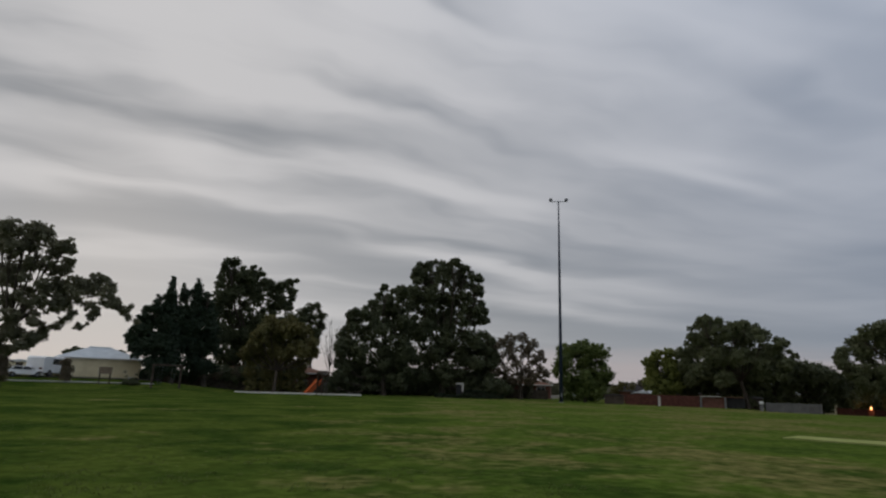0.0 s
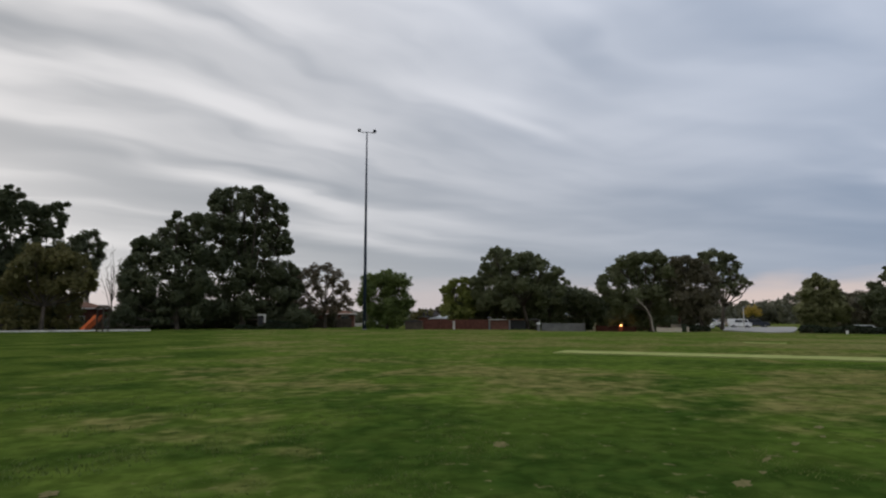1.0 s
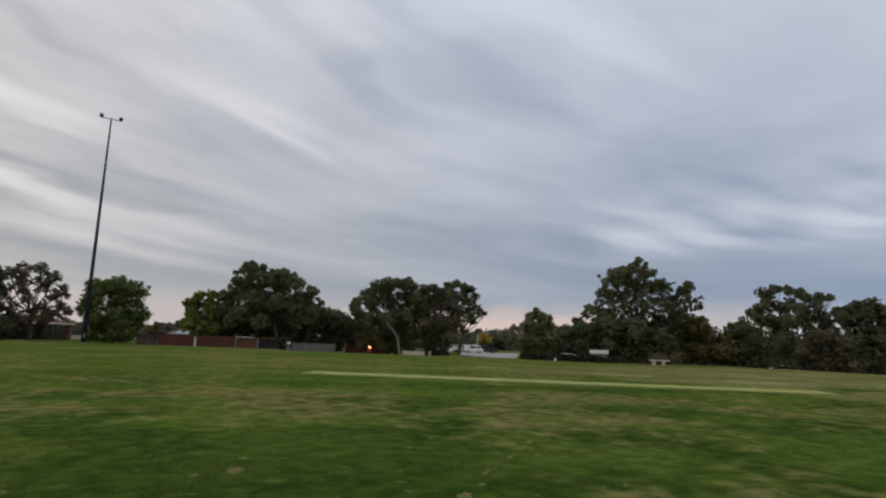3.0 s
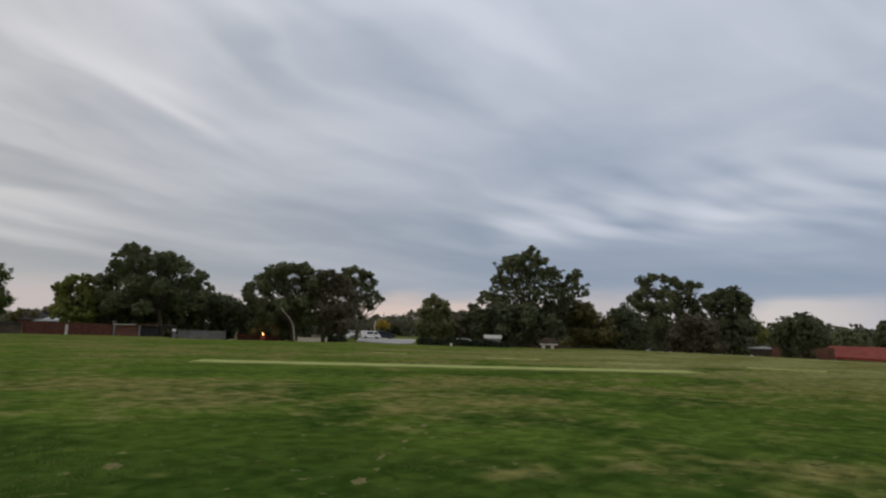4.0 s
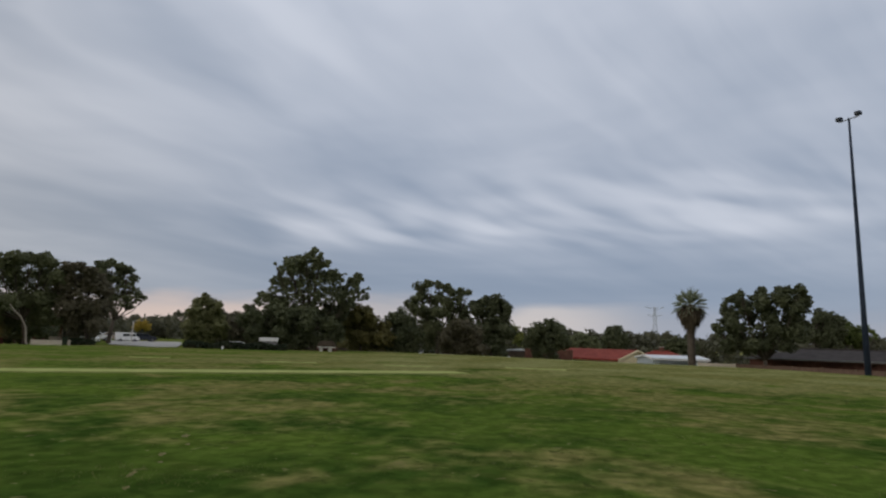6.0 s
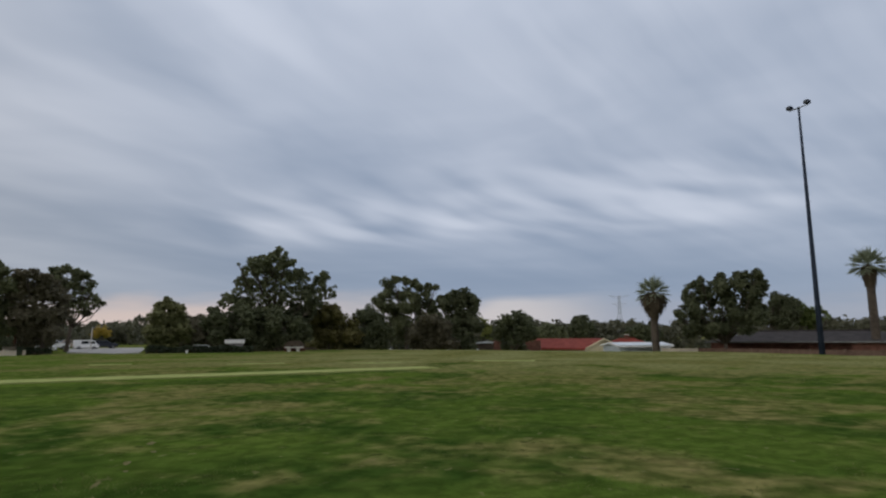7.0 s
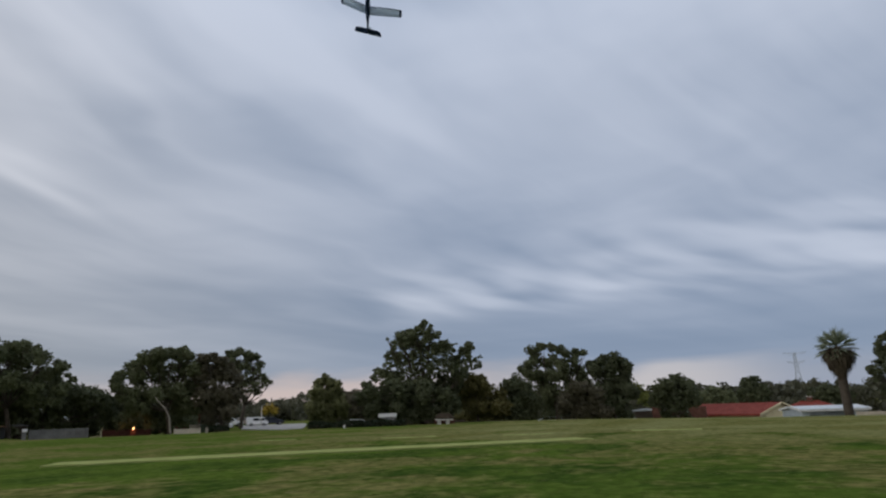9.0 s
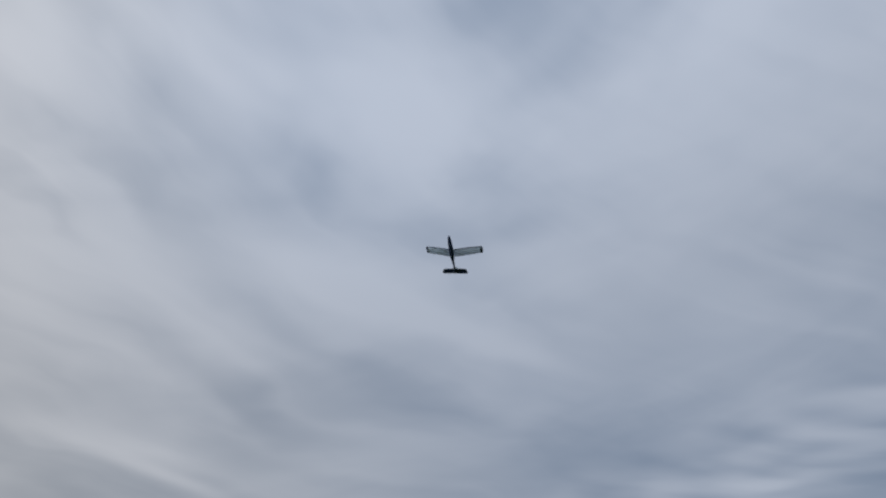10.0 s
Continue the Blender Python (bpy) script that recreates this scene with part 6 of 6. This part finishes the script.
# ---- playground ----
def playground():
    bed = slab("playground_sand", "pale sand play area with a white edge", "sand", polar(12.2, 92), 17.5, 3.6, 12.2, SAND, z=0.03, thick=0.12, seed=3)
    for x0, x1, dy in ((-8.8, -5.75, 0.0), (-5.6, -2.5, -0.12), (-2.35, 2.6, 0.05), (2.75, 6.1, -0.04), (6.2, 8.8, 0.06)):
        part("edging", boxed(x0, x1, dy - 2.05, dy - 1.87, -0.05, 0.19, bevel=0.02), PALE_KERB, bed, "pale concrete kerb edging")
    slide = thing("slide", "orange plastic playground slide with a steel ladder", "slide", place(11.0, 91, -42) @ Matrix.Scale(1.15, 4))
    bm = prism(bmesh.new(), [(-1.05, 0.18), (-0.75, 0.22), (0.75, 1.62), (0.95, 1.62), (0.95, 1.52), (0.8, 1.50), (-0.72, 0.10), (-1.05, 0.08)], -0.46, 0.46)
    part("chute", bm, ORANGE, slide)
    for sy in (-0.52, 0.46):
        part("side_rail", prism(bmesh.new(), [(-1.05, 0.1), (-0.75, 0.1), (0.95, 1.52), (0.95, 1.9), (0.75, 1.85), (-0.8, 0.45), (-1.05, 0.35)], sy, sy + 0.06), ORANGE, slide)
    part("deck", boxed(0.96, 1.9, -0.45, 0.45, 1.45, 1.53), DARK_TIMBER, slide)
    for sx in (1.02, 1.84):
        for sy in (-0.4, 0.4):
            part("post", boxed(sx - 0.05, sx + 0.05, sy - 0.05, sy + 0.05, 0.0, 2.55), DARK_TIMBER, slide)
    part("canopy", prism(bmesh.new(), [(0.8, 2.552), (2.06, 2.552), (2.06, 2.62), (1.43, 2.95), (0.8, 2.62)], -0.6, 0.6), DARK_TIMBER, slide)
    for k in range(5):
        part("rung", boxed(1.92, 1.97, -0.3, 0.3, 0.25 + 0.27 * k, 0.29 + 0.27 * k), STEEL, slide)
    swing = thing("swing_frame", "dark weathered timber swing frame with two heavy posts", "swing", place(23.4, 92, 0))
    for sx in (-1.75, 1.75):
        part("post", boxed(sx - 0.13, sx + 0.13, -0.13, 0.13, -0.2, 2.95, bevel=0.02), DARK_TIMBER, swing)
    part("beam", boxed(-1.95, 1.95, -0.1, 0.1, 2.952, 3.15, bevel=0.02), DARK_TIMBER, swing)
    for sx in (-0.8, 0.8):
        seat = part("seat", boxed(sx - 0.25, sx + 0.25, -0.12, 0.12, 0.5, 0.55, bevel=0.01), BLACK, swing)
        for k in (-0.22, 0.22):
            part("chain", boxed(sx + k - 0.01, sx + k + 0.01, -0.01, 0.01, 0.55, 2.952), STEEL, seat)
    board = thing("park_sign", "weathered brown timber sign board on two posts by the footpath", "sign", place(28.0, 94.5))
    part("panel", boxed(-0.8, 0.8, -0.05, 0.05, 1.35, 2.25, bevel=0.015), TIMBER, board)
    for sx in (-0.62, 0.62):
        part("post", boxed(sx - 0.09, sx + 0.09, 0.052, 0.2, -0.2, 2.2, bevel=0.015), DARK_TIMBER, board)


playground()
slab("pavement", "pale concrete footpath beside the road", "footpath", polar(30.0, 95.6), 19, 1.9, 30.0, CONCRETE, z=0.86, thick=0.06, seed=4, ragged=0.02)
slab("road", "brown-grey asphalt road in front of the cream house", "road", polar(29.5, 100.2), 20, 3.2, 29.5, ROAD, z=1.42, thick=0.03, seed=6, ragged=0.02)
slab("kerb", "low white concrete kerb before the cream house", "kerb", polar(29.3, 103.4), 13, 0.35, 29.3, WHITE, z=1.46, thick=0.20, seed=7, ragged=0.01)


# ---- car park ----
def carpark():
    bm = bmesh.new()
    ring = []
    for az, d in ((-44.0, 90), (-47.4, 75), (-49.2, 77), (-49.6, 112), (-49.4, 128), (-44.0, 128)):
        x, y = polar(az, d)
        ring.append((x, y, max(ground_z(x, y), -0.12) + 0.06))
    v = [bm.verts.new(p) for p in ring]
    w = [bm.verts.new((p[0], p[1], p[2] - 0.4)) for p in ring]
    bm.faces.new(v)
    for i in range(6):
        bm.faces.new((v[i], w[i], w[(i + 1) % 6], v[(i + 1) % 6]))
    bmesh.ops.recalc_face_normals(bm, faces=bm.faces)
    tagged(mesh_object("car_park", bm, ASPHALT), "pale grey asphalt car park beyond the oval", "car park", kind="structure")


carpark()


def street_bed(az0, az1, d0, d1):
    """A street on a low bank beyond the rim of the oval."""
    bm = bmesh.new()
    rows = []
    for i in range(9):
        az = az0 + (az1 - az0) * i / 8
        rows.append([bm.verts.new((*polar(az, d), z)) for d, z in ((d0 - 1.6, -2.9), (d0, -1.30), (d1, -1.30), (d1 + 1.6, -2.9))])
    for a, b in zip(rows, rows[1:]):
        for k in range(3):
            bm.faces.new((a[k], a[k + 1], b[k + 1], b[k]))
    bmesh.ops.recalc_face_normals(bm, faces=bm.faces)
    tagged(mesh_object("street", bm, ROAD), "asphalt street on a low bank beyond the rim of the oval", "road", kind="structure")


street_bed(-70.0, -79.6, 93.6, 100.6)


def vehicle(az, d, turn, paint, label, shape, z=None, size=1.0):
    """A parked vehicle drawn by its side outline: body, glass, wheels, lamps."""
    root = thing("van" if shape == "van" else "car", label, "van" if shape == "van" else "car", place(az, d, turn, z) @ Matrix.Scale(size, 4), "parked vehicles")
    if shape == "van":
        side = [(-2.35, 0.35), (2.35, 0.35), (2.4, 0.95), (1.95, 1.15), (1.45, 1.85), (1.2, 1.98), (-2.2, 1.98), (-2.4, 1.8)]
        panes = (((0.55, 1.2), (1.72, 1.2), (1.38, 1.75), (0.55, 1.75)), ((-1.0, 1.2), (0.4, 1.2), (0.4, 1.75), (-1.0, 1.75)))
        wide = 0.9
    else:
        side = [(-2.15, 0.35), (2.15, 0.35), (2.2, 0.75), (1.9, 0.92), (1.1, 1.0), (0.45, 1.45), (-1.3, 1.47), (-1.95, 1.0), (-2.2, 0.92)]
        panes = (((-0.25, 1.0), (0.85, 1.0), (0.36, 1.37), (-0.25, 1.38)), ((-1.55, 1.0), (-0.35, 1.0), (-0.35, 1.38), (-1.2, 1.38)))
        wide = 0.86
    bm = prism(bmesh.new(), side, -wide, wide)
    bmesh.ops.bevel(bm, geom=bm.edges[:], offset=0.06, segments=2, affect="EDGES", profile=0.6)
    body = part("body", bm, PAINT[paint], root)
    for pane in panes:
        part("window", prism(bmesh.new(), pane, -wide - 0.012, wide + 0.012), GLASS, root)
    front, back = (((1.98, 1.14), (1.47, 1.84)), None) if shape == "van" else (((1.06, 1.03), (0.52, 1.42)), ((-1.88, 1.06), (-1.36, 1.44)))
    for pair in (front, back):
        if pair:
            (xa, za), (xb, zb) = pair
            lean = 0.03 if xa > 0 else -0.03
            part("windscreen", prism(bmesh.new(), [(xa, za), (xb, zb), (xb + lean, zb + 0.025), (xa + lean, za + 0.025)], -wide + 0.14, wide - 0.14), GLASS, root)
    for sy in (-1, 1):
        y0, y1 = sorted((sy * (wide + 0.013), sy * (wide + 0.16)))
        mx = front[0][0] - 0.28
        part("mirror", boxed(mx - 0.06, mx + 0.06, y0, y1, front[0][1] - 0.02, front[0][1] + 0.13, bevel=0.02), PAINT[paint], root)
    for wx in (-1.35, 1.4):
        for sy in (-1, 1):
            y0, y1 = sorted((sy * (wide - 0.14), sy * (wide + 0.03)))
            bm = tube(bmesh.new(), [(wx, y0, 0.33), (wx, y1, 0.33)], [0.33, 0.33], 18)
            wheel = part("wheel", bm, BLACK, root)
            part("rim", tube(bmesh.new(), [(wx, sy * (wide + 0.031), 0.33), (wx, sy * (wide + 0.04), 0.33)], [0.2, 0.19], 14), STEEL, wheel)
    for sy in (-0.6, 0.6):
        part("headlight", boxed(side[2][0] - 0.06, side[2][0] + 0.012, sy - 0.16, sy + 0.16, 0.66, 0.82, bevel=0.01), GLASS, root)
        part("tail_light", boxed(-side[2][0] - 0.012, -side[2][0] + 0.06, sy - 0.14, sy + 0.14, 0.7, 0.86, bevel=0.01), BRICK, root)
    part("bumper", boxed(-side[2][0] - 0.04, side[2][0] + 0.04, -wide + 0.06, wide - 0.06, 0.3, 0.46, bevel=0.02), BLACK, root)


vehicle(-44.3, 124, 12, "tan", "pale tan car parked in the car park", "car", -0.05)
vehicle(-45.3, 118, 8, "white", "white van parked side on in the car park", "van", -0.1, 0.78)
vehicle(-46.5, 121, 14, "dark", "dark blue car parked beside a white one", "car", -0.08)
vehicle(-43.0, 112, 10, "white", "white car half hidden by a shrub", "car", 0.0)
vehicle(-42.0, 97, -10, "white", "white car parked by the low wall", "car")
vehicle(-54.2, 92, 8, "silver", "silver car parked behind the clipped hedge", "car", -0.75)
vehicle(31.9, 101.5, 58, "white", "tall white camper van parked by the cream house", "van", 1.43, 1.35)
vehicle(33.5, 99.0, 8, "white", "white car parked in front of a camper van", "car", 1.25)
vehicle(-13.6, 112, -5, "white", "white car parked behind a round green tree", "car")
vehicle(-15.2, 114, 5, "white", "white car near a brick fence under a tree", "car")
vehicle(-7.2, 116, 5, "silver", "silver car in the shade of trees", "car")
vehicle(-71.8, 97, 4, "silver", "grey-silver car low behind the rim of the oval", "car", -1.28)
vehicle(-73.7, 98, 0, "tan", "tan car behind the rim of the oval", "car", -1.28)
vehicle(-75.8, 96, 4, "white", "white car half hidden by the rim of the oval", "car", -1.28)
vehicle(-77.9, 98, 0, "silver", "silver car behind the rim of the oval", "car", -1.28)


def street_lamp(az, d, high):
    root = thing("street_lamp", "thin pale street lamp in the car park", "street lamp", place(az, d, 0, 0.0))
    part("pole", tube(bmesh.new(), [(0, 0, -0.2), (0, 0, high * 0.6), (0, 0, high)], [0.11, 0.09, 0.07], 10), CONCRETE, root)
    part("arm", tube(bmesh.new(), [(0, 0, high), (0.5, 0, high + 0.12), (1.0, 0, high + 0.15)], [0.06, 0.05, 0.05], 8), STEEL, root)
    part("lamp", boxed(0.9, 1.5, -0.12, 0.12, high + 0.08, high + 0.2, bevel=0.03), STEEL, root)


street_lamp(-45.65, 112, 3.4)


# ---- small things on the rim ----
def notice_board(az, d):
    root = thing("notice_board", "white two-panel notice board behind the clipped hedge", "sign", place(az, d, 0))
    part("upper_panel", boxed(-1.08, 1.10, -0.04, 0.04, 1.0, 1.44, bevel=0.01), WHITE, root)
    part("lower_panel", boxed(-0.7, 0.95, -0.04, 0.04, 0.55, 0.92, bevel=0.01), GREY_SHEET, root)
    for x in (-0.4, 0.9):
        part("post", boxed(x - 0.06, x + 0.06, 0.042, 0.14, -0.2, 1.4), CONCRETE, root)


notice_board(-56.8, 73.9)


def shelter(az, d):
    root = thing("park_shelter", "small shelter with white beam and columns under a brown roof", "shelter", place(az, d, 0, -1.0))
    part("roof", prism(bmesh.new(), [(-1.25, 1.56), (1.25, 1.56), (1.25, 1.64), (0.7, 2.25), (-0.7, 2.25), (-1.25, 1.64)], -1.4, 1.2), DARK_TIMBER, root)
    part("beam", boxed(-1.08, 1.08, -1.5, -1.402, 1.42, 1.56), CONCRETE, root)
    for x in (-0.62, 0.42):
        part("column", boxed(x - 0.2, x + 0.2, -1.38, -1.08, -0.6, 1.558, bevel=0.02), CONCRETE, root)
    part("back_wall", boxed(-1.25, 1.25, 0.9, 1.05, -0.6, 1.555), BRICK, root)


shelter(-62.0, 75.5)


def garden_lamp(az, d):
    root = thing("garden_lamp", "lit orange lamp on a brick pier", "lamp", place(az, d, 0, 0))
    part("pier", boxed(-0.3, 0.3, -0.3, 0.3, -1.2, 0.42, bevel=0.02), DARKENED_BRICK, root)
    part("bulb", tube(bmesh.new(), [(0, 0, 0.43), (0, 0, 0.48), (0, 0, 0.58), (0, 0, 0.68), (0, 0, 0.74)], [0.03, 0.06, 0.07, 0.06, 0.03], 16), GLOW, root, "glowing orange globe")
    part("cap", boxed(-0.12, 0.12, -0.12, 0.12, 0.745, 0.79), STEEL, root)
    lit = new("lamp_light", bpy.data.lights.new("lamp_light", "POINT"))
    lit.data.energy, lit.data.color, lit.data.shadow_soft_size = 25, (1.0, 0.42, 0.15), 0.2
    x, y = polar(az, d - 0.7)
    lit.location = (x, y, 0.62)


garden_lamp(-35.55, 92)


def bins():
    for az, d, h, w, mat, label in ((-40.9, 85, 1.05, 0.28, HEDGE, "dark green rubbish bin by a low wall"), (-20.2, 87.5, 1.15, 0.15, CONCRETE, "pale rendered gate post at the brick fence")):
        root = thing("bin" if mat is HEDGE else "gate_pillar", label, "bin" if mat is HEDGE else "pillar", place(az, d))
        part("body", boxed(-w, w, -w, w, -0.2, h, bevel=0.03), mat, root)
        part("lid", boxed(-w - 0.03, w + 0.03, -w - 0.03, w + 0.03, h + 0.001, h + 0.07, bevel=0.02), mat, root)


bins()


def pylon(az, d, high):
    """A lattice power pylon far beyond the houses."""
    root = thing("power_pylon", "distant grey lattice power pylon", "pylon", place(az, d, 10))
    b = 4.2
    for sx in (-1, 1):
        for sy in (-1, 1):
            part("leg", tube(bmesh.new(), [(sx * b, sy * b, 0), (sx * 1.3, sy * 1.3, high * 0.62), (sx * 0.7, sy * 0.7, high)], [0.2, 0.17, 0.13], 5), FAR_STEEL, root)
    bm = bmesh.new()
    for k in range(9):
        z0, z1 = high * k / 9, high * (k + 1) / 9
        w0 = np.interp(z0, (0, high * 0.62, high), (b, 1.3, 0.7))
        w1 = np.interp(z1, (0, high * 0.62, high), (b, 1.3, 0.7))
        for sy in (-1, 1):
            tube(bm, [(-w0, sy * w0, z0), (w1, sy * w1, z1)], [0.08, 0.08], 4)
            tube(bm, [(w0, sy * w0, z0), (-w1, sy * w1, z1)], [0.08, 0.08], 4)
            tube(bm, [(sy * w0, -w0, z0), (sy * w1, w1, z1)], [0.08, 0.08], 4)
    part("bracing", bm, FAR_STEEL, root)
    for z, w in ((high * 0.97, 8.5), (high * 0.80, 6.5)):
        bm = bmesh.new()
        tube(bm, [(-w, 0, z + 1.0), (0, 0, z), (w, 0, z + 1.0)], [0.15, 0.2, 0.15], 5)
        tube(bm, [(-w, 0, z + 1.0), (0, 0, z - 2.4), (w, 0, z + 1.0)], [0.1, 0.13, 0.1], 5)
        part("crossarm", bm, FAR_STEEL, root)


pylon(-92.1, 560, 40.5)


# ---- model glider over the oval ----
def glider():
    """A small radio-controlled glider, banked, seen from below."""
    eye = Vector((0, 0, 1.6))
    turn = pose(0, 0, 0, *GLIDER_TURN).to_3x3()
    m = Matrix.Translation(eye + Vector(GLIDER_WAY).normalized() * 14.4) @ turn.to_4x4()
    root = thing("model_glider", "small dark blue model glider with pale translucent wings in flight", "model aircraft", m)
    # local axes: x right wing, y nose, z up
    bm = bmesh.new()
    tube(bm, [(0, 0.54, 0.0), (0, 0.49, 0.0), (0, 0.33, 0.0), (0, 0.12, 0.0), (0, -0.08, 0.0), (0, -0.2, 0.01), (0, -0.5, 0.02)],
         [0.012, 0.035, 0.05, 0.055, 0.045, 0.026, 0.016], 14)
    part("fuselage", bm, GLIDER_BLUE, root, "slim dark blue fuselage", True)
    for sx in (-1, 1):
        bm = bmesh.new()
        rows = []
        for t, c, y0 in ((0.0, 0.205, 0.135), (0.55, 0.20, 0.14), (0.88, 0.185, 0.135), (0.925, 0.18, 0.132)):
            x = sx * 0.715 * t
            z = 0.05 + 0.25 * abs(x)
            ring = [bm.verts.new((x, y0, z)), bm.verts.new((x, y0 - 0.3 * c, z + 0.018)), bm.verts.new((x, y0 - c, z)), bm.verts.new((x, y0 - 0.3 * c, z - 0.006))]
            rows.append(ring)
        for lo, hi in zip(rows, rows[1:]):
            for k in range(4):
                bm.faces.new((lo[k], lo[(k + 1) % 4], hi[(k + 1) % 4], hi[k]))
        bm.faces.new(rows[0])
        bm.faces.new(rows[-1])
        bmesh.ops.recalc_face_normals(bm, faces=bm.faces)
        wing = part("wing", bm, GLIDER_PALE, root, "pale grey wing panel", True)
        bm = bmesh.new()
        rows = []
        for t, c, y0 in ((0.926, 0.186, 0.135), (0.985, 0.172, 0.128), (1.0, 0.13, 0.108)):
            x = sx * 0.715 * t
            z = 0.05 + 0.25 * abs(x)
            rows.append([bm.verts.new((x, y0, z)), bm.verts.new((x, y0 - 0.3 * c, z + 0.02)), bm.verts.new((x, y0 - c, z)), bm.verts.new((x, y0 - 0.3 * c, z - 0.008))])
        for lo, hi in zip(rows, rows[1:]):
            for k in range(4):
                bm.faces.new((lo[k], lo[(k + 1) % 4], hi[(k + 1) % 4], hi[k]))
        bm.faces.new(rows[0])
        bm.faces.new(rows[-1])
        bmesh.ops.recalc_face_normals(bm, faces=bm.faces)
        part("tip", bm, GLIDER_BLUE, wing, "dark wing tip")
        part("leading_edge", tube(bmesh.new(), [(sx * 0.02, 0.133, 0.055), (sx * 0.393, 0.137, 0.148), (sx * 0.66, 0.128, 0.215)], [0.008, 0.008, 0.006], 6), GLIDER_BLUE, wing)
    outline = [(-0.325, -0.50), (-0.29, -0.405), (-0.19, -0.385), (0.19, -0.385), (0.29, -0.405), (0.325, -0.50), (0.30, -0.518), (-0.30, -0.518)]
    bm = bmesh.new()
    a = [bm.verts.new((px, py, 0.024)) for px, py in outline]
    b = [bm.verts.new((px, py, 0.036)) for px, py in outline]
    bm.faces.new(a)
    bm.faces.new(b[::-1])
    for i in range(8):
        bm.faces.new((a[i], b[i], b[(i + 1) % 8], a[(i + 1) % 8]))
    bmesh.ops.recalc_face_normals(bm, faces=bm.faces)
    part("tailplane", bm, GLIDER_BLUE, root)
    bm = bmesh.new()
    fin = [(-0.36, 0.036), (-0.5, 0.036), (-0.53, 0.23), (-0.45, 0.235)]
    a = [bm.verts.new((-0.006, py, pz)) for py, pz in fin]
    b = [bm.verts.new((0.006, py, pz)) for py, pz in fin]
    bm.faces.new(a)
    bm.faces.new(b[::-1])
    for i in range(4):
        bm.faces.new((a[i], b[i], b[(i + 1) % 4], a[(i + 1) % 4]))
    bmesh.ops.recalc_face_normals(bm, faces=bm.faces)
    part("fin", bm, GLIDER_PALE, root)
    part("canopy", tube(bmesh.new(), [(0, 0.40, 0.03), (0, 0.34, 0.05), (0, 0.24, 0.055), (0, 0.16, 0.05)], [0.008, 0.022, 0.026, 0.01], 10), GLASS, root)


GLIDER_BLUE = material("glider_dark_blue", (0.010, 0.026, 0.11), (0.020, 0.045, 0.17), 4.0, 60.0, 0.4, 0.02)
GLIDER_PALE = material("glider_pale_film", (0.62, 0.68, 0.73), (0.74, 0.80, 0.85), 4.0, 60.0, 0.5, 0.02, through_light=0.75)
GLIDER_WAY = (0.6586, 0.4617, 0.5942)
GLIDER_TURN = (26.6, -18.2, 116.5)
glider()
